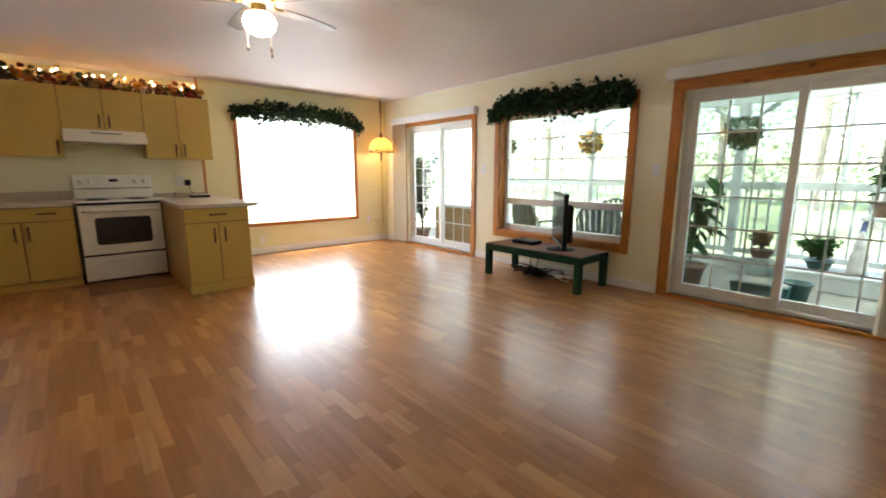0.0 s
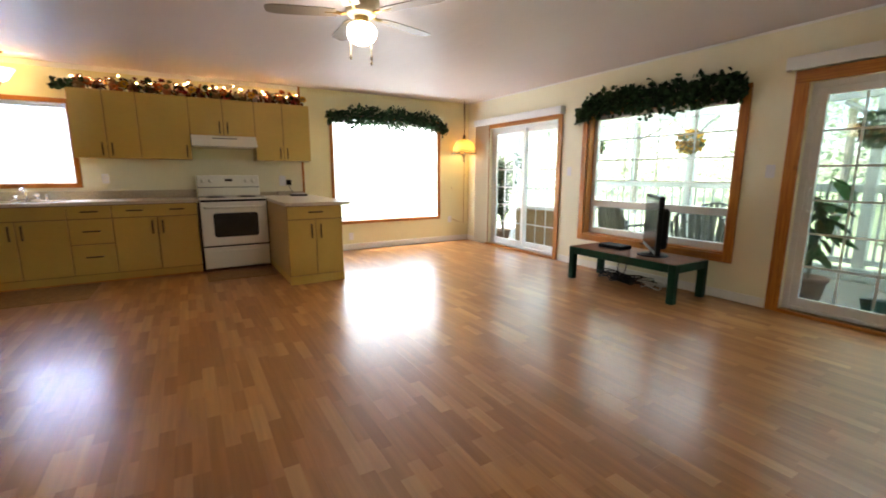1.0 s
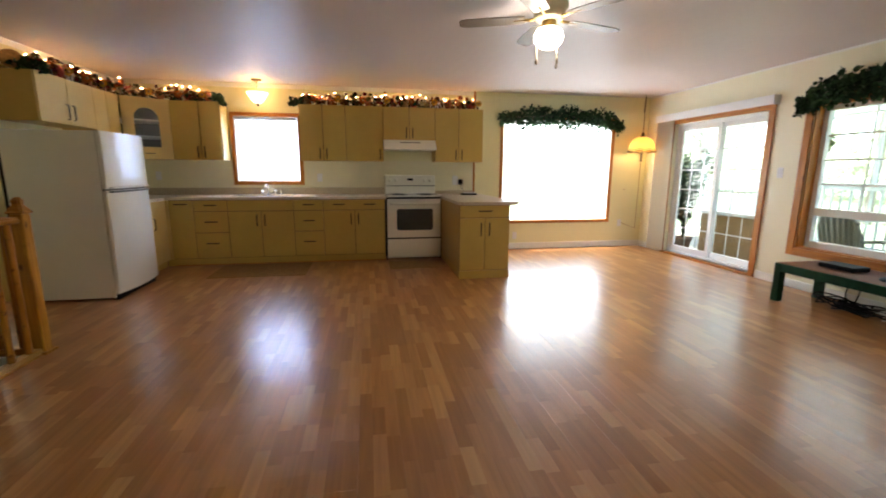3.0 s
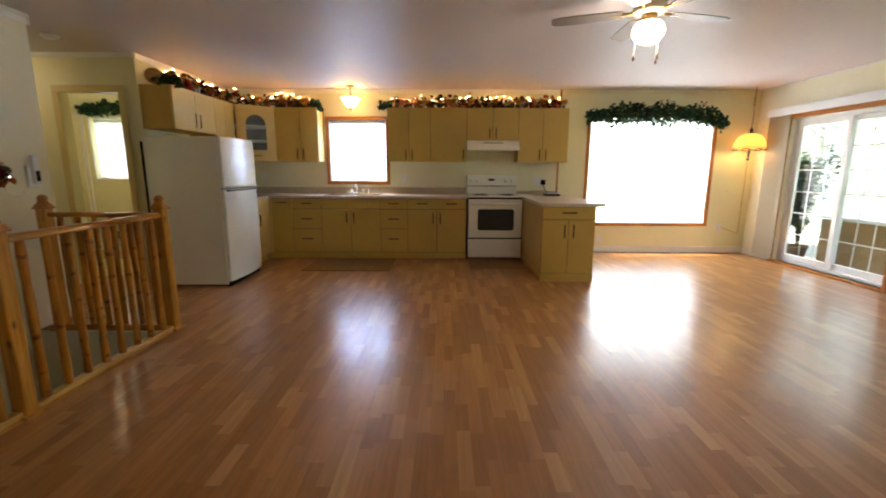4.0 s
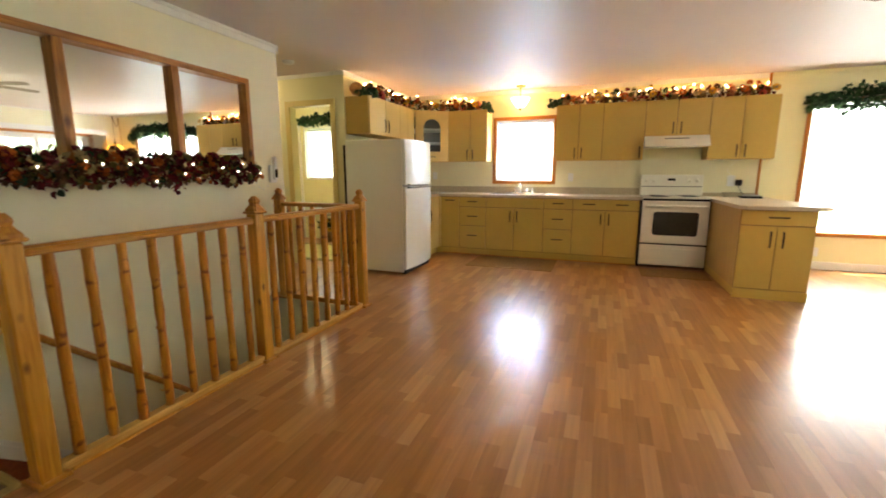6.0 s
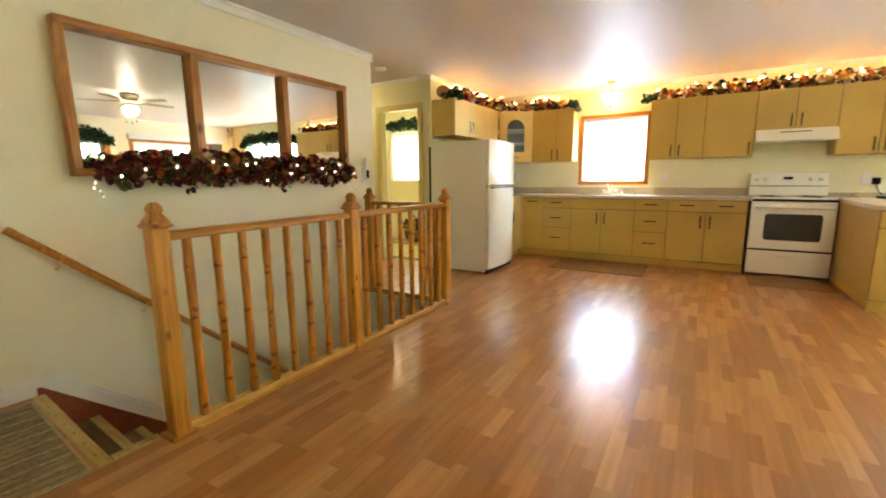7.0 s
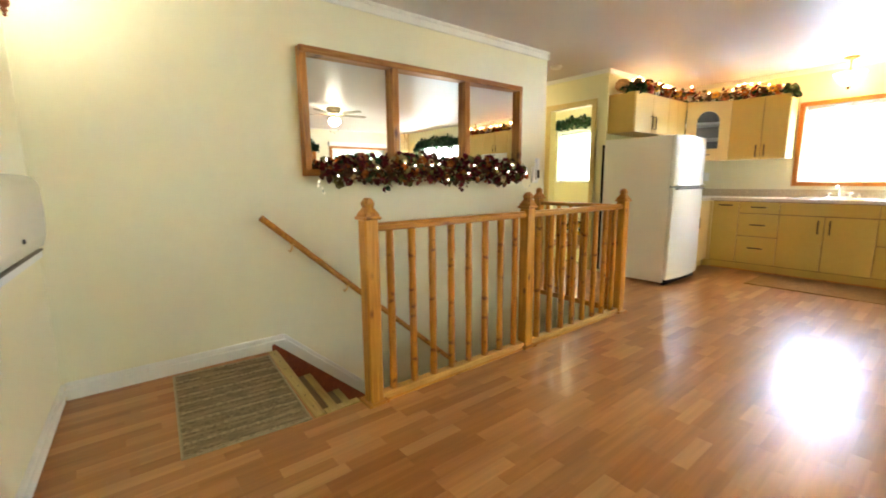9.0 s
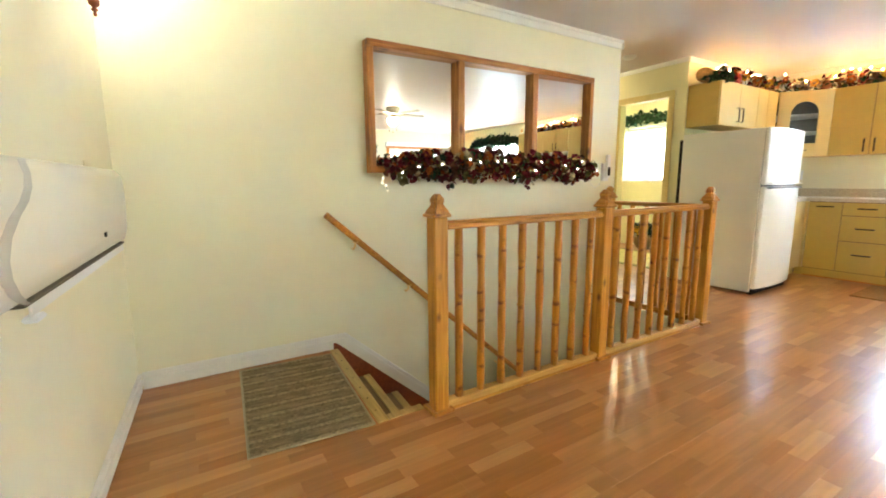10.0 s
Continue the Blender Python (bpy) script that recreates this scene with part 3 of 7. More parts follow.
# kitchen's lighter wall panel behind the counters
for lo, hi in (((XN, 0.9), (-1.61, 1.40)), ((-1.61, 0.9), (-0.63, 1.04)), ((-0.63, 0.9), (1.90, 1.40))):
    board("trim_backsplash", (lo[0], YN - 0.008, lo[1]), (hi[0], YN, hi[1]), M_BACKSPLASH, "pale cream backsplash panel", 0.0)
board("trim_stair_fascia", (SX0 + 0.001, SY1 - 0.014, -0.20), (SX1 - 0.001, SY1 - 0.001, -0.0015), M_WALL2, "cream painted fascia at the end of the stair opening")
# slanted skirt beside the stairs
bm = bmesh.new()
SLOPE, SKY = 0.89, SY0 + 0.14
for off, w, t in ((-0.02, 0.064, 0.012), (0.044, 0.022, 0.022), (0.066, 0.014, 0.007), (0.080, 0.020, 0.017)):
    pts = [(SKY, 0.0), (SY1, 0.0 - SLOPE * (SY1 - SKY))]
    vs = []
    for x in (XL, XL + t):
        for y, z in pts:
            vs.append(bm.verts.new((x, y, z + off)))
            vs.append(bm.verts.new((x, y, z + off + w)))
    for f in ((4, 6, 7, 5), (1, 5, 7, 3), (0, 2, 6, 4), (0, 4, 5, 1), (2, 3, 7, 6), (0, 1, 3, 2)):
        bm.faces.new([vs[i] for i in f])
bmesh.ops.recalc_face_normals(bm, faces=bm.faces)
struct("trim_stair_skirt", bm, M_WHITE, "white skirt board slanting down beside the stairs", "trim")
bm = bmesh.new()
vs = []
for x in (XL, XL + 0.018):
    for y, z in ((SY0 + 0.05, 0.09), (SY1, 0.09 - SLOPE * (SY1 - SY0 - 0.05))):
        vs.append(bm.verts.new((x, y, z - 0.52)))
        vs.append(bm.verts.new((x, y, z - 0.032)))
for f in ((4, 6, 7, 5), (1, 5, 7, 3), (0, 2, 6, 4), (0, 4, 5, 1), (2, 3, 7, 6), (0, 1, 3, 2)):
    bm.faces.new([vs[i] for i in f])
bmesh.ops.recalc_face_normals(bm, faces=bm.faces)
struct("trim_stair_stringer", bm, M_RISER, "dark red-brown stringer of the stairs", "trim")

# ---- windows and doors ----


def casing(name, axis, p, out, a, b, z0, z1, w, t, mats, label, sill=True):
    """Wooden trim round an opening, as one thing with four boards. out: the side to which it stands proud."""
    th = thing(name, (p, (a + b) / 2, z0) if axis == "x" else ((a + b) / 2, p, z0), label, "window trim" if sill else "door trim", kind="structure")
    lo, hi = min(p, p + out * t), max(p, p + out * t)

    def bd(n, u0, u1, v0, v1, m):
        if axis == "x":
            bpart(n, (lo, u0, v0), (hi, u1, v1), m, th, bevel=0.003)
        else:
            bpart(n, (u0, lo, v0), (u1, hi, v1), m, th, bevel=0.003)
    bd("side_board", a - w, a, z0 - (w if sill else 0), z1, mats[0])
    bd("side_board", b, b + w, z0 - (w if sill else 0), z1, mats[0])
    bd("head_board", a - w, b + w, z1, z1 + w, mats[1])
    if sill:
        bd("sill_board", a, b, z0 - w, z0, mats[1])
    return th


def lining(name, axis, p0, p1, a, b, z0, z1, mats, label, bottom=True):
    """Boards that line the depth of an opening."""
    th = thing(name, (p0, (a + b) / 2, z0) if axis == "x" else ((a + b) / 2, p0, z0), label, "window reveal", kind="structure")
    t = 0.015

    def bd(n, u0, u1, v0, v1, m):
        if axis == "x":
            bpart(n, (p0, u0, v0), (p1, u1, v1), m, th)
        else:
            bpart(n, (u0, p0, v0), (u1, p1, v1), m, th)
    bd("side_lining", a, a + t, z0, z1, mats[0])
    bd("side_lining", b - t, b, z0, z1, mats[0])
    bd("head_lining", a + t, b - t, z1 - t, z1, mats[1])
    if bottom:
        bd("sill_lining", a + t, b - t, z0, z0 + t, mats[1])
    return th


PX, PY = (M_PINE_Z, M_PINE_X), (M_PINE_Z, M_PINE_Y)
casing("window_trim_big", "y", YN, -1, 2.38, 4.23, 0.465, 2.05, 0.045, 0.018, PX, "orange pine trim round the big window")
casing("window_trim_kitchen", "y", YN, -1, -1.555, -0.69, 1.095, 2.00, 0.05, 0.018, PX, "orange pine trim round the kitchen window")
casing("window_trim_bedroom", "y", YN, -1, -5.15, -4.40, 1.12, 2.02, 0.03, 0.015, (M_WHITE, M_WHITE), "white trim round the bedroom window")
casing("window_trim_east", "x", XR, -1, 2.53, 4.28, 0.44, 1.95, 0.08, 0.02, PY, "orange pine trim round the porch window")
casing("door_trim_east", "x", XR, -1, 0.33, 2.03, 0.0, 1.96, 0.10, 0.02, PY, "orange pine trim round the sliding door", sill=False)
casing("door_trim_north", "x", XR, -1, 4.80, 6.36, 0.0, 1.96, 0.08, 0.02, PY, "orange pine trim round the sliding door", sill=False)
casing("door_trim_hall", "y", YH, -1, -3.82, -3.20, 0.0, 2.05, 0.07, 0.018, (M_YTRIM, M_YTRIM), "yellow painted door trim", sill=False)
lining("window_lining_big", "y", YN, YN + 0.17, 2.38, 4.23, 0.465, 2.05, (M_PVC, M_PVC), "white lining of the big window")
lining("window_lining_kitchen", "y", YN, YN + 0.17, -1.555, -0.69, 1.095, 2.00, (M_PVC, M_PVC), "white lining of the kitchen window")
lining("window_lining_east", "x", XR, XR + 0.17, 2.53, 4.28, 0.44, 1.95, PY, "pine lining of the porch window")


def shaded_window(name, x0, x1, z0, z1, cords, label):
    """A window with a white vinyl frame and a white shade drawn over it."""
    th = thing(name, ((x0 + x1) / 2, YN + 0.11, z0), label, "window", kind="structure")
    f = 0.045
    y0, y1 = YN + 0.09, YN + 0.13
    bpart("window_frame", (x0, y0, z0), (x0 + f, y1, z1), M_PVC, th)
    bpart("window_frame", (x1 - f, y0, z0), (x1, y1, z1), M_PVC, th)
    bpart("window_frame", (x0 + f, y0, z0), (x1 - f, y1, z0 + f), M_PVC, th)
    bpart("window_frame", (x0 + f, y0, z1 - f), (x1 - f, y1, z1), M_PVC, th)
    xm = (x0 + x1) / 2
    bpart("mullion", (xm - 0.03, y0, z0 + f), (xm + 0.03, y1, z1 - f), M_PVC, th)
    for a, b in ((x0 + f, xm - 0.03), (xm + 0.03, x1 - f)):
        p = bpart("pane", (a, y0 + 0.018, z0 + f), (b, y0 + 0.022, z1 - f), M_GLASS, th, bevel=0)
        p.visible_shadow = False
    return th


def roller_shade(x0, x1, y, z0, z1, label):
    th = thing("roller_blind", ((x0 + x1) / 2, y, z1), label, "blind")
    bm = bmesh.new()
    n = 40
    vs = []
    for i in range(n + 1):
        x = x0 + (x1 - x0) * i / n
        w = 0.0015 * math.sin(i * 1.7)
        vs.append((bm.verts.new((x, y + w, z0)), bm.verts.new((x, y - w, z1 - 0.03))))
    for a, b in zip(vs, vs[1:]):
        bm.faces.new((a[0], b[0], b[1], a[1]))
    part("shade_cloth", bm, M_SHADE, th)
    rpart("roller", (x0, y, z1 - 0.025), (x1, y, z1 - 0.025), 0.018, M_PVC, th)
    bpart("hem_bar", (x0, y - 0.005, z0 - 0.012), (x1, y + 0.005, z0 + 0.004), M_PVC, th)
    return th


shaded_window("window_1", 2.395, 4.215, 0.48, 2.035, 0, "big window with a white vinyl frame")
roller_shade(2.40, 4.21, YN + 0.006, 0.78, 2.03, "white roller shade glowing with daylight, drawn down")
shaded_window("window_2", -1.54, -0.705, 1.11, 1.985, 0, "kitchen window with a white vinyl frame above the sink")
# slatted blind over the kitchen window
th = thing("window_blind", (-1.14, YN + 0.05, 1.98), "white slatted blind glowing with daylight over the sink", "window blind")
bpart("head_rail", (-1.55, YN + 0.03, 1.945), (-0.73, YN + 0.075, 1.983), M_PVC, th)
for i in range(32):
    z = 1.15 + i * 0.0248
    bm = bmesh.new()
    box(bm, (-1.545, YN + 0.037, z - 0.0006), (-0.735, YN + 0.063, z + 0.0006), rot=Matrix.Rotation(radians(78), 3, "X"))
    part("slat", bm, M_SHADE, th)
bpart("bottom_rail", (-1.55, YN + 0.035, 1.125), (-0.73, YN + 0.062, 1.138), M_PVC, th)
shaded_window("window_3", -5.15, -4.40, 1.12, 2.02, 0, "bedroom window with a white vinyl frame")
roller_shade(-5.13, -4.42, YN + 0.05, 1.13, 2.0, "white roller shade glowing with daylight in the bedroom")


def sliding_door(name, a, b, z0, z1, label, order):
    """Two glazed leaves in a white vinyl frame, with bars that divide the panes."""
    x0 = XR + 0.06
    th = thing(name, (x0, (a + b) / 2, z0), label, "sliding door", kind="structure")
    f = 0.045
    fr = [((x0, a, z0), (x0 + 0.1, a + f, z1)), ((x0, b - f, z0), (x0 + 0.1, b, z1)), ((x0, a + f, z1 - f), (x0 + 0.1, b - f, z1)), ((x0, a + f, z0), (x0 + 0.1, b - f, z0 + 0.03))]
    for lo, hi in fr:
        bpart("door_frame", lo, hi, M_PVC, th)
    mid = (a + b) / 2
    for i, (u, v) in enumerate(((a + f, mid + 0.03), (mid - 0.03, b - f))):
        xa = x0 + (0.012 if i == order else 0.055)
        leaf = bpart("stile", (xa, u, z0 + 0.03), (xa + 0.035, u + 0.06, z1 - f), M_PVC, th)
        bpart("stile", (xa, v - 0.06, z0 + 0.03), (xa + 0.035, v, z1 - f), M_PVC, th)
        bpart("top_rail", (xa, u + 0.06, z1 - f - 0.06), (xa + 0.035, v - 0.06, z1 - f), M_PVC, th)
        bpart("bottom_rail", (xa, u + 0.06, z0 + 0.03), (xa + 0.035, v - 0.06, z0 + 0.11), M_PVC, th)
        u2, v2, za, zb = u + 0.06, v - 0.06, z0 + 0.11, z1 - f - 0.06
        p = bpart("pane", (xa + 0.015, u2, za), (xa + 0.019, v2, zb), M_GLASS, th, bevel=0)
        p.visible_shadow = False
        for k in range(1, 6):
            z = za + (zb - za) * k / 6
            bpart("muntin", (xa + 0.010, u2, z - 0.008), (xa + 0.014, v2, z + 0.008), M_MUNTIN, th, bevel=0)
        for k in range(1, 3):
            y = u2 + (v2 - u2) * k / 3
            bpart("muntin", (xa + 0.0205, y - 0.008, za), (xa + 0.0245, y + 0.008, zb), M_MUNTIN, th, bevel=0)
    return th


d = sliding_door("door_1", 0.33, 2.03, 0.03, 1.96, "white vinyl sliding glass door to the porch, closed", 1)
M_SCREENMESH = glass_mat("insect_screen", (0.72, 0.75, 0.74), 0.5)
sp_ = bpart("insect_screen", (XR + 0.155, 1.16, 0.07), (XR + 0.157, 1.98, 1.90), M_SCREENMESH, d, "grey insect screen", bevel=0)
sp_.visible_shadow = False
hb = bmesh.new()
tube(hb, [(XR + 0.07, 1.945, 0.90), (XR + 0.03, 1.945, 0.92), (XR + 0.025, 1.945, 1.0), (XR + 0.03, 1.945, 1.08), (XR + 0.07, 1.945, 1.10)], 0.009)
part("door_handle", hb, M_PVC, d, "white pull handle", True)
sliding_door("door_2", 4.80, 6.36, 0.03, 1.96, "white vinyl sliding glass door near the dining corner, closed", 1)
for a, b in ((0.33, 2.03), (4.80, 6.36)):
    board("trim_threshold", (XR - 0.03, a, 0.0), (XR + 0.17, b, 0.03), M_PINE_Y, "wooden threshold under the sliding door")

# porch window: fixed pane above, two low sliders below
th = thing("window_4", (XR + 0.13, 3.4, 0.455), "white vinyl window to the porch with low sliders", "window", kind="structure")
a, b, z0, z1, x0, x1 = 2.545, 4.265, 0.455, 1.935, XR + 0.10, XR + 0.16
for lo, hi in (((x0, a, z0), (x1, a + 0.05, z1)), ((x0, b - 0.05, z0), (x1, b, z1)), ((x0, a + 0.05, z1 - 0.05), (x1, b - 0.05, z1)), ((x0, a + 0.05, z0), (x1, b - 0.05, z0 + 0.07)), ((x0, a + 0.05, 0.80), (x1, b - 0.05, 0.88)),
               ((x0, 3.37, z0 + 0.07), (x1, 3.43, 0.80))):
    bpart("window_frame", lo, hi, M_PVC, th)
for lo, hi in (((x0 + 0.03, a + 0.05, 0.88), (x0 + 0.034, b - 0.05, z1 - 0.05)), ((x0 + 0.03, a + 0.05, z0 + 0.07), (x0 + 0.034, 3.37, 0.80)), ((x0 + 0.03, 3.43, z0 + 0.07), (x0 + 0.034, b - 0.05, 0.80))):
    p = bpart("pane", lo, hi, M_GLASS, th, bevel=0)
    p.visible_shadow = False
for k in range(1, 4):
    z = 0.88 + (z1 - 0.05 - 0.88) * k / 4
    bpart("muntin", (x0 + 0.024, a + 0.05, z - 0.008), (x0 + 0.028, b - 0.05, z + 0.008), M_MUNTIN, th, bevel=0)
for k in range(1, 4):
    y = a + 0.05 + (b - a - 0.1) * k / 4
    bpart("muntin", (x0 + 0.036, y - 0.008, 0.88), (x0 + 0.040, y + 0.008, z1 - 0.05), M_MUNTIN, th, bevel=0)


def vertical_blind(y0, y1, s0, s1, z1, zb, label):
    """Valance box along the wall and the vanes pushed together at one end."""
    th = thing("vertical_blind", (XR, (y0 + y1) / 2, z1), label, "blind")
    x = XR - 0.095
    bpart("valance", (x, y0, z1 - 0.105), (x + 0.008, y1, z1), M_PVC, th, bevel=0.001)
    bpart("valance_top", (x + 0.008, y0, z1 - 0.008), (XR, y1, z1), M_PVC, th, bevel=0.001)
    bpart("valance_end", (x + 0.008, y0, z1 - 0.105), (XR, y0 + 0.008, z1 - 0.008), M_PVC, th, bevel=0.001)
    bpart("valance_end", (x + 0.008, y1 - 0.008, z1 - 0.105), (XR, y1, z1 - 0.008), M_PVC, th, bevel=0.001)
    bpart("track", (x + 0.03, y0 + 0.02, z1 - 0.045), (x + 0.06, y1 - 0.02, z1 - 0.02), M_PVC, th)
    n = max(8, int((s1 - s0) / 0.022))
    for i in range(n):
        y = s0 + (s1 - s0) * (i + 0.5) / n
        bm = bmesh.new()
        box(bm, (x + 0.005, y - 0.001, zb), (x + 0.088, y + 0.001, z1 - 0.045), rot=Matrix.Rotation(radians(22 + 5 * math.sin(i * 2.1)), 3, "Z"))
        part("vane", bm, M_BLIND, th)
    return th


vertical_blind(4.69, 6.70, 6.34, 6.68, 2.115, 0.035, "cream vertical blind pushed open, with a white valance")
vertical_blind(0.12, 2.18, 0.22, 0.56, 2.165, 0.035, "cream vertical blind pushed open beside the large sliding door")


def plate(axis, at, label, toggle=True):
    th = thing("wall_plate", at, label, "switch" if toggle else "outlet")
    x, y, z = at
    if axis == "x":
        bpart("cover", (x - 0.006, y - 0.036, z - 0.058), (x, y + 0.036, z + 0.058), M_PVC, th, bevel=0.002)
        bpart("toggle", (x - 0.014, y - 0.005, z - 0.012), (x - 0.006, y + 0.005, z + 0.012), M_PVC, th, bevel=0.001)
    else:
        bpart("cover", (x - 0.036, y - 0.006, z - 0.058), (x + 0.036, y, z + 0.058), M_PVC, th, bevel=0.002)
        for dz in (-0.022, 0.022):
            bpart("socket", (x - 0.014, y - 0.009, z + dz - 0.013), (x + 0.014, y - 0.006, z + dz + 0.013), M_WHITE, th, bevel=0.001)
    return th


plate("x", (XR, 2.23, 1.24), "white light switch beside the large sliding door")
plate("x", (XR, 4.57, 1.25), "white light switch between window and sliding door")
plate("y", (-0.42, YN - 0.008, 1.15), "white wall outlet above the counter", False)
plate("y", (-2.58, YN - 0.008, 1.17), "white wall outlet in the kitchen corner", False)
plate("y", (4.48, YN, 0.40), "white wall outlet below the hanging lamp", False)
plate("y", (2.62, YN, 0.22), "white wall outlet under the big window", False)
# closed closet door on the bedroom's far wall
th = thing("closet_door", (-5.72, YN, 0), "yellow painted closet door in the bedroom, closed", "door")
bpart("leaf", (-6.10, YN - 0.035, 0.01), (-5.30, YN - 0.002, 2.03), M_WALL, th, bevel=0.004)
bpart("casing_board", (-5.30, YN - 0.02, 0), (-5.24, YN, 2.09), M_WHITE, th, bevel=0.003)
bpart("casing_board", (-6.16, YN - 0.02, 0), (-6.10, YN, 2.09), M_WHITE, th, bevel=0.003)
bpart("casing_board", (-6.10, YN - 0.02, 2.03), (-5.30, YN, 2.09), M_WHITE, th, bevel=0.003)
bm = bmesh.new()
turned(bm, [(0.010, 0.0), (0.010, 0.03), (0.026, 0.04), (0.030, 0.055), (0.022, 0.07), (0.004, 0.074)], (0, 0, 0), 12)
bmesh.ops.rotate(bm, cent=(0, 0, 0), matrix=Matrix.Rotation(radians(90), 3, "X"), verts=bm.verts)
bmesh.ops.translate(bm, vec=(-5.38, YN - 0.035, 0.97), verts=bm.verts)
part("knob", bm, M_BRASS, th, "brass knob", True)

# ---- kitchen ----
YU, YF = 6.67, 6.38
CTOP = 0.905


def pull(parent, at, length, upright, toward):
    """A dark bow handle with two feet."""
    p, d = Vector(at), Vector(toward)
    t = Vector((0, 0, 1)) if upright else d.cross(Vector((0, 0, 1)))
    bm = bmesh.new()
    h = length * 0.62
    s = d.cross(t)
    pts = [(-1.0, 0.0, 0.006), (-1.0, 0.022, 0.007), (-0.9, 0.028, 0.008), (0.9, 0.028, 0.008), (1.0, 0.022, 0.007), (1.0, 0.0, 0.006)]
    rows_ = []
    for k, dp, w in pts:
        c = p + t * (h * k) + d * dp
        e = t * (0.006 if abs(k) == 1.0 else 0) * (-1 if k > 0 else 1) + d * (0.007 if abs(k) < 1.0 else 0.0)
        rows_.append([bm.verts.new(c - s * w), bm.verts.new(c + s * w), bm.verts.new(c + s * w - e), bm.verts.new(c - s * w - e)])
    for p0, p1 in zip(rows_, rows_[1:]):
        for q in range(4):
            bm.faces.new((p0[q], p0[(q + 1) % 4], p1[(q + 1) % 4], p1[q]))
    bm.faces.new(rows_[0])
    bm.faces.new(rows_[-1])
    bmesh.ops.recalc_face_normals(bm, faces=bm.faces)
    return part("handle", bm, M_BRONZE, parent, "dark bronze handle")


def front(name, th, x0, x1, z0, z1, y, m=None):
    """A flat door or drawer front with a small gap round it, facing the room."""
    return bpart(name, (x0 + 0.0045, y, z0 + 0.0045), (x1 - 0.0045, y + 0.017, z1 - 0.0045), m or M_CAB, th, bevel=0.002)


def wall_unit(x0, x1, z0, z1, doors, label, y=YU, side=M_CAB):
    th = thing("wall_cabinet", ((x0 + x1) / 2, y + 0.15, z0), label, "cabinet", "kitchen wall cabinets")
    bpart("body", (x0, y + 0.021, z0), (x1, YN - 0.009, z1), side, th, bevel=0.002)
    # dark sheet behind the doors puts shade into the gaps between them
    bpart("gap_backing", (x0 + 0.001, y + 0.018, z0 + 0.001), (x1 - 0.001, y + 0.021, z1 - 0.001), M_CABEDGE, th, bevel=0)
    for a, b, hx in doors:
        dr = front("door", th, a, b, z0 - 0.004, z1 + 0.004, y)
        pull(dr, (hx, y, z0 + 0.10), 0.11, True, (0, -1, 0))
    return th


ZU0, ZU1 = 1.386, 2.135
wall_unit(-2.235, -1.625, ZU0, ZU1, [(-2.235, -1.885, -1.925), (-1.885, -1.625, -1.84)], "tan laminate wall cabinet beside the kitchen window")
wall_unit(-0.63, -0.01, ZU0, ZU1, [(-0.63, -0.32, -0.365), (-0.32, -0.01, -0.275)], "tan laminate wall cabinet with two doors")
wall_unit(-0.01, 0.508, ZU0, ZU1, [(-0.01, 0.508, 0.46)], "tan laminate wall cabinet with one wide door")
wall_unit(0.508, 1.249, 1.685, ZU1, [(0.508, 0.88, 0.835), (0.88, 1.249, 0.925)], "short tan laminate cabinet above the range hood")
wall_unit(1.249, 1.965, ZU0, ZU1, [(1.249, 1.60, 1.555), (1.60, 1.965, 1.645)], "tan laminate wall cabinet at the end of the row")
# cabinets on the side wall, over the fridge and beyond it
XU = -2.66
for y0, y1, z0, doors, lab in ((5.04, 5.87, 1.69, [(5.04, 5.455, 5.41), (5.455, 5.87, 5.50)], "tan laminate cabinet hung over the refrigerator"), (5.87, 6.36, ZU0, [(5.87, 6.115, None), (6.115, 6.36, None)], "narrow tan laminate wall cabinet behind the refrigerator")):
    th = thing("wall_cabinet", (XN + 0.15, (y0 + y1) / 2, z0), lab, "cabinet", "kitchen wall cabinets")
    bpart("body", (XN, y0, z0), (XU - 0.02, y1, ZU1), M_CAB, th, bevel=0.002)
    for a, b, hy in doors:
        dr = bpart("door", (XU - 0.018, a + 0.002, z0), (XU, b - 0.002, ZU1), M_CABLIGHT, th)
        if hy is not None:
            pull(dr, (XU, hy, z0 + 0.12), 0.11, True, (1, 0, 0))
# corner cabinet with an arched glass door
th = thing("corner_cabinet", (-2.65, 6.65, ZU0), "tan corner wall cabinet with an arched glass door", "cabinet", "kitchen wall cabinets")
bm = bmesh.new()
pl = [(XN, 6.36), (XU, 6.36), (-2.235, 6.69), (-2.235, YN - 0.009), (XN, YN - 0.009)]
lo = [bm.verts.new((x, y, ZU0)) for x, y in pl]
hi = [bm.verts.new((x, y, ZU1)) for x, y in pl]
bm.faces.new(list(reversed(lo)))
bm.faces.new(hi)
for i in range(5):
    if i != 1:
        bm.faces.new((lo[i], lo[(i + 1) % 5], hi[(i + 1) % 5], hi[i]))
part("body", bm, M_CAB, th)
c0, c1 = Vector((XU, 6.36, 0)), Vector((-2.235, 6.69, 0))
ud = (c1 - c0).normalized()
nd = Vector((ud.y, -ud.x, 0))
W2 = (c1 - c0).length


def corner_pt(u, z, d=0.0):
    q = c0 + ud * u + nd * d
    return (q.x, q.y, z)


def arch(u0, u1, z0, z1, n=14):
    r = (u1 - u0) / 2
    pts = [(u0, z0), (u1, z0)]
    for i in range(n + 1):
        an = math.pi * i / n
        pts.append(((u0 + u1) / 2 + r * math.cos(an), z1 - r + r * math.sin(an)))
    return pts


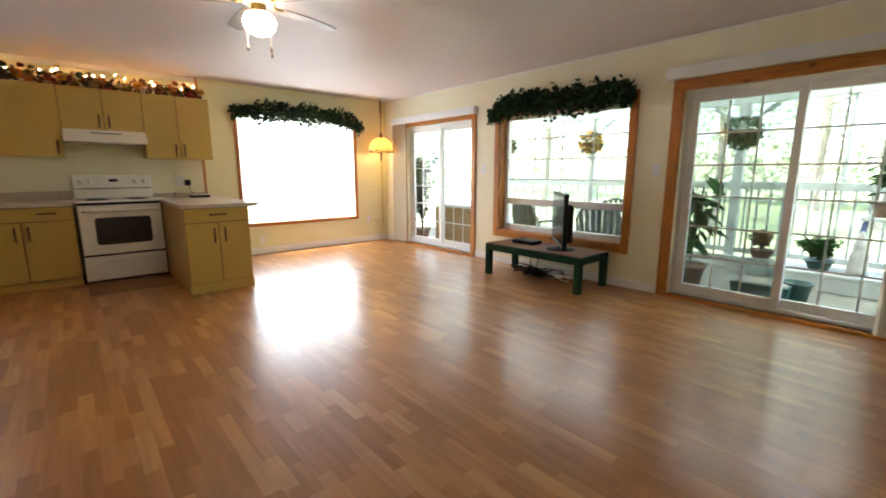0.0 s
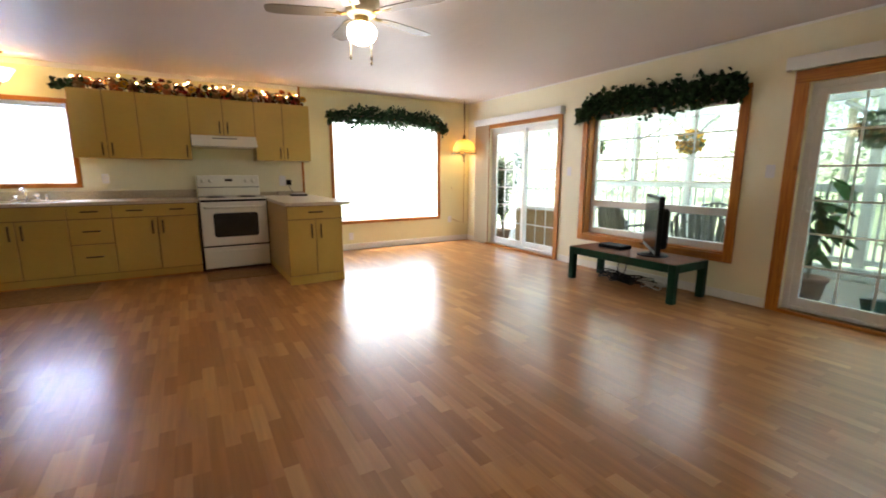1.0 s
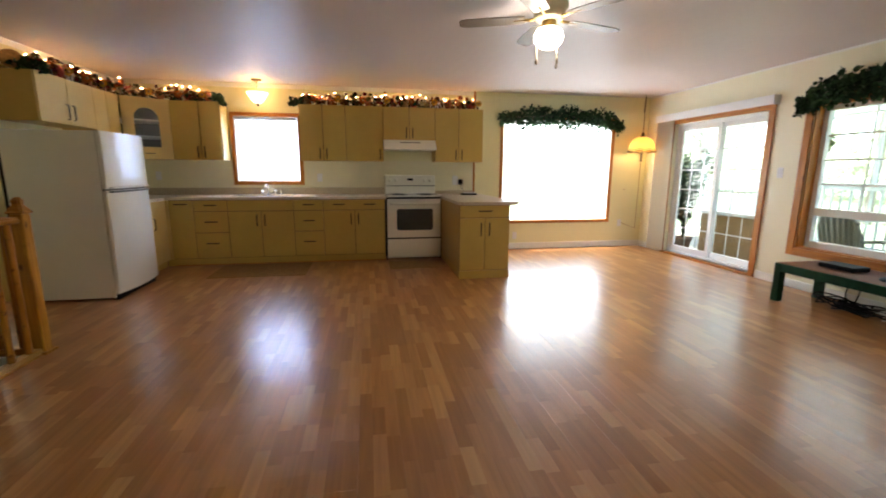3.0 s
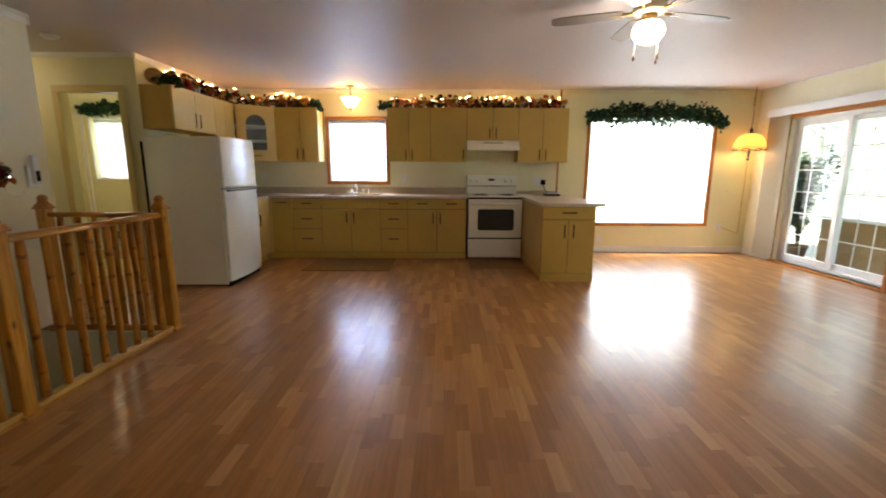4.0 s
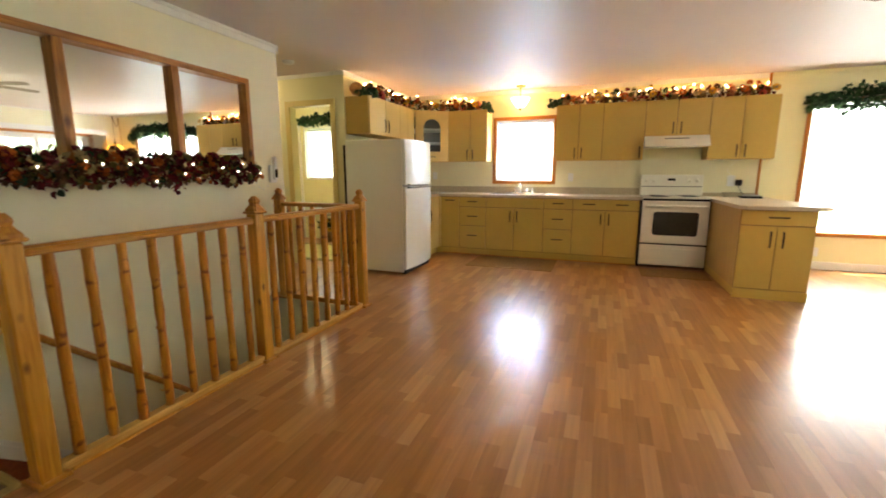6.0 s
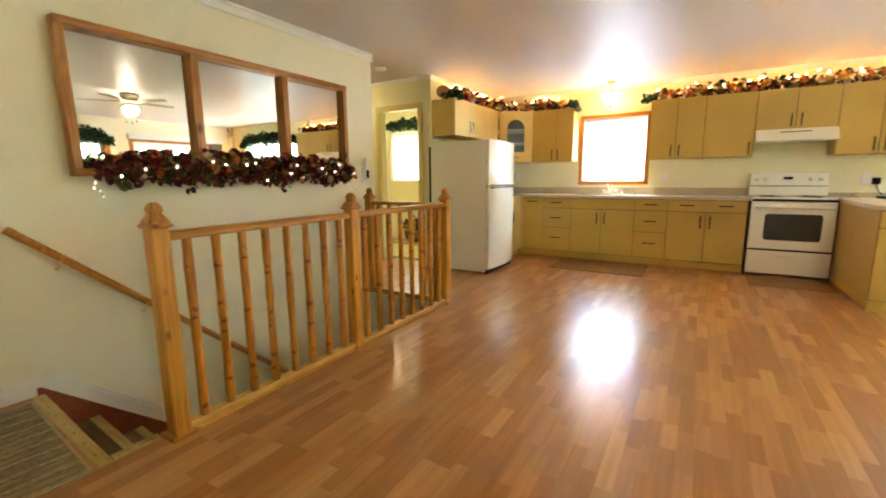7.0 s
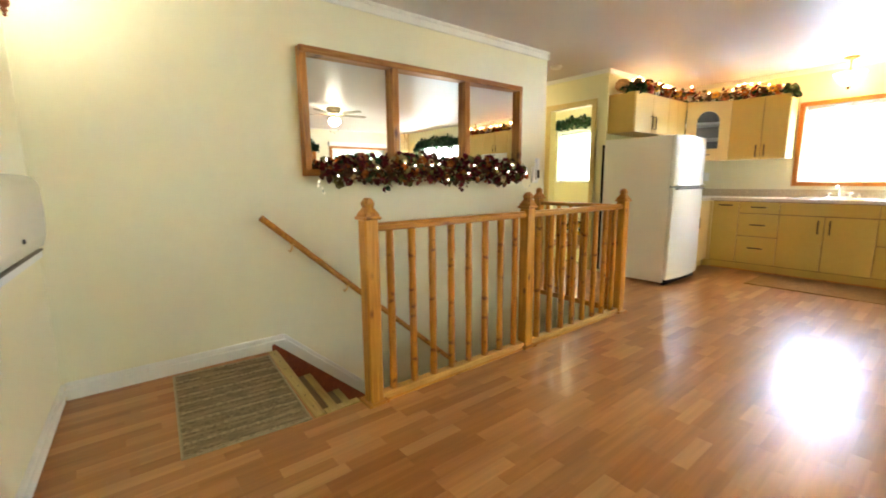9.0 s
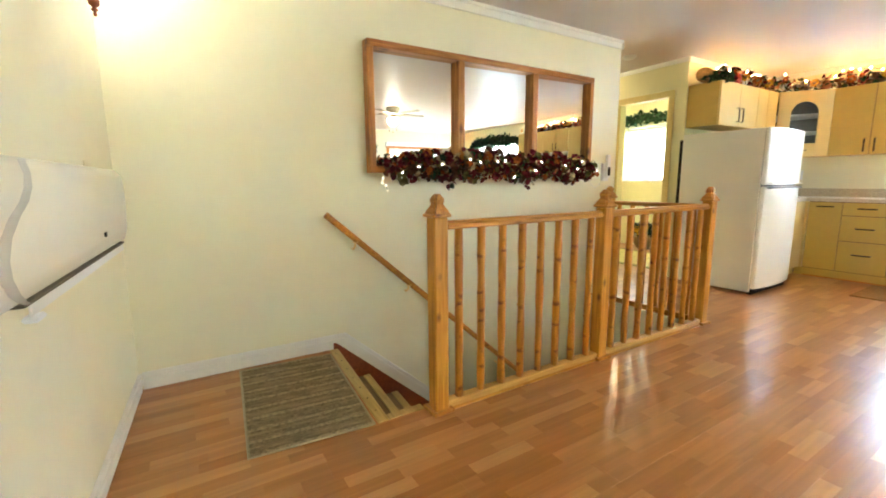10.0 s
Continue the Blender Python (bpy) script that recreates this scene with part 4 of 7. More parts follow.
bm = bmesh.new()
inner = arch(0.135, W2 - 0.135, ZU0 + 0.15, ZU1 - 0.12)
iv = [bm.verts.new(corner_pt(u, z, 0.018)) for u, z in inner]
ib = [bm.verts.new(corner_pt(u, z, -0.002)) for u, z in inner]
ov = [bm.verts.new(corner_pt(u, z, 0.018)) for u, z in ((0.01, ZU0), (W2 - 0.01, ZU0), (W2 - 0.01, ZU1), (0.01, ZU1))]
ob_ = [bm.verts.new(corner_pt(u, z, -0.002)) for u, z in ((0.01, ZU0), (W2 - 0.01, ZU0), (W2 - 0.01, ZU1), (0.01, ZU1))]
n = len(iv)
bm.faces.new((ov[0], ov[1], iv[1], iv[0]))
bm.faces.new([ov[1], ov[2]] + [iv[i] for i in range(2 + (n - 3) // 2, 1, -1)] + [iv[1]])
bm.faces.new([ov[2], ov[3]] + [iv[i] for i in range(n - 1, 1 + (n - 3) // 2, -1)])
bm.faces.new([ov[3], ov[0], iv[0], iv[n - 1]])
for i in range(n):
    bm.faces.new((iv[i], iv[(i + 1) % n], ib[(i + 1) % n], ib[i]))
for i in range(4):
    bm.faces.new((ov[(i + 1) % 4], ov[i], ob_[i], ob_[(i + 1) % 4]))
dr = part("door", bm, M_CABLIGHT, th, "cream frame round the arched glass")
bm = bmesh.new()
bm.faces.new([bm.verts.new(corner_pt(u, z, 0.004)) for u, z in inner])
part("glass", bm, glass_mat("cabinet_pane", (0.55, 0.6, 0.58), 0.2), dr)
bm = bmesh.new()
box(bm, (XN + 0.03, 6.40, ZU0 + 0.02), (XN + 0.04, YN - 0.03, ZU1 - 0.02))
box(bm, (XN + 0.04, YN - 0.04, ZU0 + 0.02), (-2.26, YN - 0.03, ZU1 - 0.02))
part("back_panel", bm, M_CABGLASS, th)
for z in (ZU0 + 0.27, ZU0 + 0.47):
    bm = bmesh.new()
    q = [corner_pt(0.06, z, -0.01), corner_pt(W2 - 0.06, z, -0.01), (-2.30, YN - 0.05, z), (XN + 0.05, YN - 0.05, z), (XN + 0.05, 6.45, z)]
    f0 = [bm.verts.new(p) for p in q]
    f1 = [bm.verts.new((p[0], p[1], p[2] + 0.02)) for p in q]
    bm.faces.new(list(reversed(f0)))
    bm.faces.new(f1)
    for i in range(5):
        bm.faces.new((f0[i], f0[(i + 1) % 5], f1[(i + 1) % 5], f1[i]))
    part("shelf", bm, M_WHITE, th)
bm = bmesh.new()
tube(bm, [corner_pt(W2 / 2 - 0.05, ZU0 + 0.07, 0.018), corner_pt(W2 / 2 - 0.045, ZU0 + 0.07, 0.04), corner_pt(W2 / 2 + 0.045, ZU0 + 0.07, 0.04), corner_pt(W2 / 2 + 0.05, ZU0 + 0.07, 0.018)], 0.006)
part("handle", bm, M_BRONZE, dr, "dark bronze handle", True)


def base_unit(x0, x1, fronts, label, y=YF):
    """fronts: (name, x0, x1, z0, z1, [(hx, hz, upright)])"""
    th = thing("base_cabinet", ((x0 + x1) / 2, y + 0.3, 0), label, "cabinet", "kitchen base cabinets")
    bpart("body", (x0, y + 0.021, 0.095), (x1, YN - 0.012, CTOP - 0.035), M_CAB, th)
    # same dark sheet, so the gaps between fronts look shaded
    bpart("gap_backing", (x0 + 0.001, y + 0.018, 0.097), (x1 - 0.001, y + 0.021, CTOP - 0.037), M_CABEDGE, th, bevel=0)
    bpart("toe_kick", (x0, y + 0.045, 0.0), (x1, y + 0.06, 0.095), M_CAB, th)
    bpart("toe_moulding", (x0, y + 0.032, 0.0), (x1, y + 0.044, 0.014), M_PINE_X, th, "stained wooden moulding", bevel=0.004)
    for nm, a, b, z0, z1, hs in fronts:
        f = front(nm, th, a, b, z0, z1, y)
        for hx, hz, up in hs:
            pull(f, (hx, y, hz), 0.115, up, (0, -1, 0))
    return th


ZA, ZB, ZT = 0.10, 0.72, 0.865
base_unit(-2.25, -1.955, [("door", -2.25, -1.955, ZA, ZT, [(-2.10, 0.815, False)])], "narrow tan laminate base cabinet in the corner")


def drawers(x0, x1):
    xm = (x0 + x1) / 2
    base_unit(x0, x1, [("drawer", x0, x1, ZB, ZT, [(xm, 0.80, False)]), ("drawer", x0, x1, 0.44, ZB, [(xm, 0.585, False)]), ("drawer", x0, x1, ZA, 0.44, [(xm, 0.30, False)])], "tan laminate base cabinet with three drawers")


drawers(-1.955, -1.545)
base_unit(-1.545, -0.717, [("false_front", -1.545, -0.717, ZB, ZT, []), ("door", -1.545, -1.135, ZA, ZB, [(-1.185, 0.60, True)]), ("door", -1.135, -0.717, ZA, ZB, [(-1.085, 0.60, True)])], "tan laminate sink cabinet with two doors")
drawers(-0.717, -0.331)
base_unit(-0.331, 0.50, [("drawer", -0.331, 0.50, ZB, ZT, [(-0.12, 0.80, False), (0.29, 0.80, False)]), ("door", -0.331, 0.085, ZA, ZB, [(0.035, 0.60, True)]), ("door", 0.085, 0.50, ZA, ZB, [(0.135, 0.60, True)])], "tan laminate base cabinet beside the stove")
# short run on the side wall, beyond the fridge
th = thing("base_cabinet", (-2.65, 6.0, 0), "tan laminate base cabinet next to the refrigerator", "cabinet", "kitchen base cabinets")
bpart("body", (XN, 5.72, 0.095), (-2.29, YF + 0.02, CTOP - 0.035), M_CAB, th)
bpart("toe_kick", (-2.35, 5.72, 0), (-2.335, YF + 0.02, 0.095), M_CAB, th)
bpart("toe_filler", (-2.334, 6.426, 0.0), (-2.251, 6.44, 0.095), M_CAB, th)
bpart("corner_filler", (-2.289, 6.361, ZA), (-2.2505, 6.40, ZT), M_CABLIGHT, th)
dr = bpart("door", (-2.29, 5.73, ZA), (-2.272, 6.36, ZT), M_CABLIGHT, th)
pull(dr, (-2.272, 6.00, 0.60), 0.11, True, (1, 0, 0))
# peninsula
th = thing("peninsula_cabinet", (1.6, 5.8, 0), "tan laminate peninsula cabinet with wood-grain side", "cabinet", "kitchen base cabinets")
bpart("body", (1.30, 5.181, 0.095), (1.90, YN - 0.012, CTOP - 0.035), M_CABSIDE, th)
# dark sheet for the shade in the peninsula's front gaps
bpart("gap_backing", (1.301, 5.178, 0.097), (1.899, 5.181, CTOP - 0.037), M_CABEDGE, th, bevel=0)
bpart("plinth", (1.31, 5.20, 0), (1.895, YN - 0.012, 0.095), M_CAB, th)
bpart("toe_board", (1.30, 5.165, 0.0), (1.905, 5.20, 0.095), M_CAB, th)
f = front("drawer", th, 1.30, 1.90, ZB, ZT, 5.16)
pull(f, (1.60, 5.16, 0.80), 0.12, False, (0, -1, 0))
for a, b, hx in ((1.30, 1.60, 1.55), (1.60, 1.90, 1.65)):
    f = front("door", th, a, b, ZA, ZB, 5.16)
    pull(f, (hx, 5.16, 0.59), 0.115, True, (0, -1, 0))
# worktops
th = thing("worktop", (-1.0, 6.7, CTOP - 0.035), "beige speckled laminate worktop with a low upstand", "worktop")
bm = bmesh.new()
for lo, hi in (((-2.27, YF - 0.025, CTOP - 0.035), (-1.50, YN - 0.012, CTOP)), ((-1.50, YF - 0.025, CTOP - 0.035), (-0.76, 6.47, CTOP)), ((-1.50, 6.90, CTOP - 0.035), (-0.76, YN - 0.012, CTOP)), ((-0.76, YF - 0.025, CTOP - 0.035), (0.517, YN - 0.012, CTOP)), ((XN + 0.001, 5.72, CTOP - 0.035), (-2.27, YN - 0.012, CTOP))):
    box(bm, lo, hi)
part("top", bm, M_COUNTER, th)
bpart("upstand", (-2.95, YN - 0.03, CTOP), (0.517, YN - 0.0085, CTOP + 0.10), M_COUNTERBACK, th)
th = thing("peninsula_worktop", (1.6, 5.9, CTOP - 0.035), "beige speckled laminate worktop of the peninsula", "worktop")
bm = bmesh.new()
vs = box(bm, (1.285, 5.12, CTOP - 0.035), (2.0, YN - 0.012, CTOP))
es = [e for e in bm.edges if abs(e.verts[0].co.z - e.verts[1].co.z) > 0.01 and e.verts[0].co.y < 5.5]
bmesh.ops.bevel(bm, geom=es, offset=0.05, segments=5, affect="EDGES")
part("top", bm, M_COUNTER, th)
bpart("upstand", (1.30, YN - 0.03, CTOP), (1.90, YN - 0.0085, CTOP + 0.05), M_COUNTERBACK, th)
# sink and tap
th = thing("sink", (-1.13, 6.68, CTOP), "stainless steel double sink set in the worktop", "sink")
bm = bmesh.new()
for lo, hi in (((-1.52, 6.45, CTOP), (-0.74, 6.48, CTOP + 0.008)), ((-1.52, 6.88, CTOP), (-0.74, 6.93, CTOP + 0.008)), ((-1.52, 6.48, CTOP), (-1.49, 6.88, CTOP + 0.008)), ((-0.77, 6.48, CTOP), (-0.74, 6.88, CTOP + 0.008)), ((-1.145, 6.48, CTOP - 0.02), (-1.115, 6.88, CTOP + 0.006))):
    box(bm, lo, hi, 0.003)
part("rim", bm, M_STEEL, th)
for a, b in ((-1.49, -1.145), (-1.115, -0.77)):
    bm = bmesh.new()
    for lo, hi in (((a, 6.48, CTOP - 0.16), (b, 6.88, CTOP - 0.155)), ((a, 6.48, CTOP - 0.155), (a + 0.004, 6.88, CTOP)), ((b - 0.004, 6.48, CTOP - 0.155), (b, 6.88, CTOP)), ((a + 0.004, 6.48, CTOP - 0.155), (b - 0.004, 6.484, CTOP)), ((a + 0.004, 6.876, CTOP - 0.155), (b - 0.004, 6.88, CTOP))):
        box(bm, lo, hi)
    part("basin", bm, M_STEEL, th)
th = thing("kitchen_tap", (-1.13, 6.905, CTOP + 0.008), "chrome kitchen tap with two handles", "tap")
bpart("base_plate", (-1.25, 6.885, CTOP + 0.008), (-1.01, 6.925, CTOP + 0.025), M_CHROME, th, bevel=0.006, seg=2)
bm = bmesh.new()
tube(bm, [(-1.13, 6.905, CTOP + 0.02), (-1.13, 6.90, CTOP + 0.10), (-1.13, 6.86, CTOP + 0.15), (-1.13, 6.76, CTOP + 0.14), (-1.13, 6.72, CTOP + 0.12)], 0.012, 8)
part("spout", bm, M_CHROME, th, smooth=True)
for x in (-1.22, -1.04):
    bm = bmesh.new()
    turned(bm, [(0.014, 0), (0.012, 0.03), (0.020, 0.035), (0.016, 0.05)], (x, 6.905, CTOP + 0.02), 10)
    rod(bm, (x - 0.03, 6.905, CTOP + 0.06), (x + 0.03, 6.905, CTOP + 0.06), 0.007)
    part("tap_handle", bm, M_CHROME, th, smooth=True)
rpart("side_spray", (-0.96, 6.905, CTOP + 0.008), (-0.96, 6.905, CTOP + 0.07), 0.014, M_CHROME, th)
# range hood
th = thing("range_hood", (0.88, 6.75, 1.53), "white range hood under the short cabinet", "range hood")
bm = bmesh.new()
vs = box(bm, (0.51, 6.50, 1.545), (1.247, YN - 0.009, 1.683), 0.004)
for v in bm.verts:
    if v.co.y < 6.6 and v.co.z > 1.6:
        v.co.y += 0.12
part("hood_body", bm, M_ENAMEL, th)
bpart("underside", (0.53, 6.53, 1.535), (1.227, 6.97, 1.545), M_STEEL, th)
bm = bmesh.new()
box(bm, (0.74, 6.585, 1.632), (1.02, 6.60, 1.652), 0.001)
part("vent_grille", bm, M_GREYPLASTIC, th)
# stove
th = thing("stove", (0.905, 6.66, 0), "white electric range with a dark oven window", "stove")
SX, SXE, SYF = 0.528, 1.286, 6.345
bpart("body", (SX, SYF + 0.035, 0.03), (SXE, 6.96, 0.895), M_ENAMEL, th, bevel=0.004)
# black slabs put in for the shade in the gaps beside the range
bpart("gap_shade", (SX - 0.010, SYF + 0.06, 0.0), (SX - 0.001, 6.96, 0.88), M_BLACK, th, bevel=0)
bpart("gap_shade", (SXE + 0.001, SYF + 0.06, 0.0), (SXE + 0.012, 6.96, 0.88), M_BLACK, th, bevel=0)
bpart("cooktop", (SX - 0.004, SYF + 0.01, 0.895), (SXE + 0.004, 6.90, 0.915), M_ENAMEL, th, bevel=0.006, seg=2)
for x, y, r in ((0.72, 6.50, 0.10), (1.09, 6.50, 0.08), (0.72, 6.75, 0.08), (1.09, 6.75, 0.10)):
    bm = bmesh.new()
    turned(bm, [(r + 0.012, 0), (r + 0.012, 0.004), (r, 0.006), (r * 0.8, 0.008), (r * 0.3, 0.004)], (x, y, 0.915), 24)
    part("burner", bm, M_BLACK, th, smooth=True)
od = bpart("oven_door", (SX + 0.004, SYF, 0.325), (SXE - 0.004, SYF + 0.033, 0.865), M_ENAMEL, th, bevel=0.008, seg=2)
bm = bmesh.new()
ow = []
for cx, cz, a0 in ((1.135, 0.695, 0), (0.695, 0.695, 90), (0.695, 0.465, 180), (1.135, 0.465, 270)):
    for k in range(5):
        an = radians(a0 + 22.5 * k)
        ow.append((cx + 0.035 * math.cos(an), cz + 0.035 * math.sin(an)))
fr = [bm.verts.new((x, SYF - 0.003, z)) for x, z in ow]
bk_ = [bm.verts.new((x, SYF + 0.002, z)) for x, z in ow]
bm.faces.new(fr)
for i in range(len(ow)):
    j = (i + 1) % len(ow)
    bm.faces.new((fr[j], fr[i], bk_[i], bk_[j]))
bmesh.ops.recalc_face_normals(bm, faces=bm.faces)
part("oven_window", bm, M_OVEN, od, "dark oven glass")
bm = bmesh.new()
tube(bm, [(SX + 0.05, SYF, 0.80), (SX + 0.06, SYF - 0.04, 0.805), (SXE - 0.06, SYF - 0.04, 0.805), (SXE - 0.05, SYF, 0.80)], 0.013, 8)
part("oven_handle", bm, M_ENAMEL, od, smooth=True)
bpart("vent_strip", (SX + 0.004, SYF + 0.012, 0.868), (SXE - 0.004, SYF + 0.035, 0.893), M_BLACK, th)
bpart("storage_drawer", (SX + 0.004, SYF, 0.045), (SXE - 0.004, SYF + 0.033, 0.305), M_ENAMEL, th, bevel=0.006, seg=2)
# black strip put in for the shade between oven door and drawer
bpart("gap_shade", (SX + 0.004, SYF + 0.02, 0.305), (SXE - 0.004, SYF + 0.034, 0.325), M_BLACK, th, bevel=0)
bpart("drawer_lip", (SX + 0.10, SYF - 0.012, 0.245), (SXE - 0.10, SYF, 0.262), M_ENAMEL, th, bevel=0.004)
bm = bmesh.new()
vs = box(bm, (SX, 6.88, 0.915), (SXE, 6.985, 1.19), 0.012, 2)
for v in bm.verts:
    if v.co.z > 1.0 and v.co.y < 6.93:
        v.co.y += 0.03 * (v.co.z - 1.0) / 0.19
bk = part("backguard", bm, M_ENAMEL, th)
for x in (0.60, 0.69, 1.12, 1.21):
    bm = bmesh.new()
    turned(bm, [(0.024, 0), (0.022, 0.018), (0.018, 0.024)], (0, 0, 0), 14)
    bmesh.ops.rotate(bm, cent=(0, 0, 0), matrix=Matrix.Rotation(radians(90), 3, "X"), verts=bm.verts)
    bmesh.ops.translate(bm, vec=(x, 6.897, 1.115), verts=bm.verts)
    part("knob", bm, M_ENAMEL, bk, smooth=True)
bpart("clock_display", (0.86, 6.888, 1.11), (0.95, 6.894, 1.14), M_BLACK, bk, "dark clock display", bevel=0)
bpart("console_line", (SX + 0.01, 6.874, 1.028), (SXE - 0.01, 6.879, 1.036), M_BLACK, bk, bevel=0)
# refrigerator
th = thing("refrigerator", (-2.48, 5.27, 0), "white two-door refrigerator with top freezer", "refrigerator")
FX = -2.10
bpart("body", (-2.93, 4.89, 0.02), (FX - 0.065, 5.66, 1.60), M_ENAMEL, th, bevel=0.008, seg=2)
for z0, z1, nm in ((0.06, 1.055, "fridge_door"), (1.07, 1.60, "freezer_door")):
    bm = bmesh.new()
    n = 10
    rows_ = []
    for i in range(n + 1):
        y = 4.885 + 0.78 * i / n
        bulge = 0.035 * (1 - (2 * i / n - 1) ** 2)
        rows_.append([bm.verts.new((x, y, z)) for x, z in ((FX - 0.06, z0), (FX - 0.025 + bulge, z0), (FX - 0.025 + bulge, z1), (FX - 0.06, z1))])
    for p, q in zip(rows_, rows_[1:]):
        for k in range(4):
            bm.faces.new((p[k], q[k], q[(k + 1) % 4], p[(k + 1) % 4]))
    bm.faces.new(list(reversed(rows_[0])))
    bm.faces.new(rows_[-1])
    bmesh.ops.recalc_face_normals(bm, faces=bm.faces)
    es = [e for e in bm.edges if e.calc_face_angle(0) > 0.8]
    bmesh.ops.bevel(bm, geom=es, offset=0.008, segments=2, affect="EDGES")
    dr = part(nm, bm, M_ENAMEL, th, smooth=False)
    bm = bmesh.new()
    zz = (1.035, 1.05) if nm == "fridge_door" else (1.075, 1.09)
    box(bm, (FX - 0.02, 4.92, zz[0]), (FX + 0.022, 5.60, zz[1]), 0.003)
    part("grip", bm, M_GREYPLASTIC if nm == "fridge_door" else M_ENAMEL, dr)
bpart("gasket", (FX - 0.066, 4.90, 0.05), (FX - 0.058, 5.65, 1.595), M_GREYPLASTIC, th, bevel=0)
bpart("toe_grille", (FX - 0.09, 4.90, 0.0), (FX - 0.05, 5.65, 0.055), M_BLACK, th)
bpart("back_coil_cover", (-2.985, 4.93, 0.05), (-2.932, 5.62, 1.55), M_BLACK, th, "black rear panel")

# ---- stairs, railing ----
th = thing("staircase", ((SX0 + SX1) / 2, SY0, 0), "wooden staircase going down, with dark risers and pale nosings", "stairs", kind="structure")
RUN, RISE = 0.215, 0.19


def skewed(bm):
    """Shears the stairs' edges askew, like the end wall, to fit the camera's view."""
    for v in bm.verts:
        v.co.y += 0.07 * (SX1 - v.co.x) - 0.005
    return bm


def stair_part(name, lo, hi, m, label="", bevel=0.003):
    bm = bmesh.new()
    box(bm, lo, hi, bevel)
    return part(name, skewed(bm), m, th, label)


for i in range(1, 13):
    z = -RISE * i - 0.05
    y = SY0 + RUN * (i - 1)
    stair_part("riser", (SX0 + 0.021, y, z), (SX1 - 0.002, y + 0.02, z + RISE - 0.03 if i > 1 else -0.012), M_RISER, bevel=0)
    if y + RUN < SY1 - 0.1:
        stair_part("tread", (SX0 + 0.021, y + 0.021, z - 0.03), (SX1 - 0.002, y + RUN - 0.03, z), M_TREAD)
        stair_part("nosing", (SX0 + 0.021, y + RUN - 0.03, z - 0.03), (SX1 - 0.002, y + RUN + 0.02, z + 0.003), M_NOSING, "pale wooden nosing strip")
stair_part("nosing", (SX0 + 0.022, SY0 - 0.045, -0.011), (SX1 - 0.004, SY0 + 0.012, 0.004), M_NOSING, "pale wooden nosing strip", 0.004)
bm = bmesh.new()
box(bm, (SX0 + 0.016, SY0 - 0.10, -0.012), (SX1 - 0.002, SY0 - 0.046, 0.0))
for v in bm.verts:
    if v.co.y > SY0 - 0.07:
        v.co.y += 0.07 * (SX1 - v.co.x) - 0.005
part("edge_plank", bm, M_FLOOR, th, "beech-look plank along the stair head")
bpart("nosing", (SX1 - 0.05, SY0 + 0.012, -0.011), (SX1 - 0.001, SY0 + 0.20, 0.004), M_NOSING, th, "pale wooden edge strip")
for k in range(7):
    bm = bmesh.new()
    turned(bm, [(0.005, 0), (0.004, 0.002)], (SX0 + 0.10 + k * 0.135, SY0 - 0.02, 0.004), 8)
    part("screw", skewed(bm), M_BRONZE, th)

XP = -1.98
rail = thing("stair_railing", (XP, 2.4, 0), "varnished cedar railing with turned spindles round the stairs", "railing", kind="structure")


def post(x, y, mesh_cache={}):
    p = bpart("post", (x - 0.038, y - 0.038, 0.0), (x + 0.038, y + 0.038, 0.965), M_CEDAR_POST, rail, bevel=0.006)
    bpart("cap_plate", (x - 0.051, y - 0.051, 0.965), (x + 0.051, y + 0.051, 0.982), M_CEDAR_X, p, bevel=0.006)
    bm = bmesh.new()
    rings = []
    for h_, z in ((0.045, 0.982), (0.042, 0.996), (0.031, 1.012), (0.024, 1.026), (0.028, 1.040), (0.026, 1.054), (0.014, 1.072)):
        rings.append([bm.verts.new((x + sx * h_, y + sy * h_, z)) for sx, sy in ((-1, -1), (1, -1), (1, 1), (-1, 1))])
    bm.faces.new(list(reversed(rings[0])))
    for q, w in zip(rings, rings[1:]):
        for i in range(4):
            bm.faces.new((q[i], q[(i + 1) % 4], w[(i + 1) % 4], w[i]))
    bm.faces.new(rings[-1])
    upright = [e for e in bm.edges if abs(e.verts[0].co.z - e.verts[1].co.z) > 0.004]
    bmesh.ops.bevel(bm, geom=upright, offset=0.009, segments=2, affect="EDGES")
    part("finial", bm, M_CEDAR_X, p)
    for s in (-1, 1):
        bpart("foot_trim", (x - 0.060, y + s * 0.049 - 0.010, 0.0), (x + 0.060, y + s * 0.049 + 0.010, 0.02), M_CEDAR_X, p, bevel=0.003)
        bpart("foot_trim", (x + s * 0.049 - 0.010, y - 0.0385, 0.0), (x + s * 0.049 + 0.010, y + 0.0385, 0.02), M_CEDAR_Y, p, bevel=0.003)
    return p


Y1, Y2, Y3 = 1.215, 2.41, 3.633
X4 = -2.87
for x, y in ((XP, Y1), (XP, Y2), (XP, Y3), (X4, Y3)):
    post(x, y)


def spindle(x, y, k):
    bm = bmesh.new()
    rn = random.Random(k)
    prof = []
    for j in range(13):
        z = 0.045 + 0.86 * j / 12
        prof.append((0.0212 + 0.0022 * rn.uniform(-1, 1), z))
    turned(bm, prof, (x, y, 0), 10)
    for _ in range(2):
        z, an = rn.uniform(0.15, 0.8), rn.uniform(0, 6.28)
        r = bmesh.ops.create_icosphere(bm, subdivisions=1, radius=0.010)
        bmesh.ops.translate(bm, vec=(x + 0.015 * math.cos(an), y + 0.015 * math.sin(an), z), verts=r["verts"])
    part("spindle", bm, M_CEDAR_Z, rail, smooth=True)


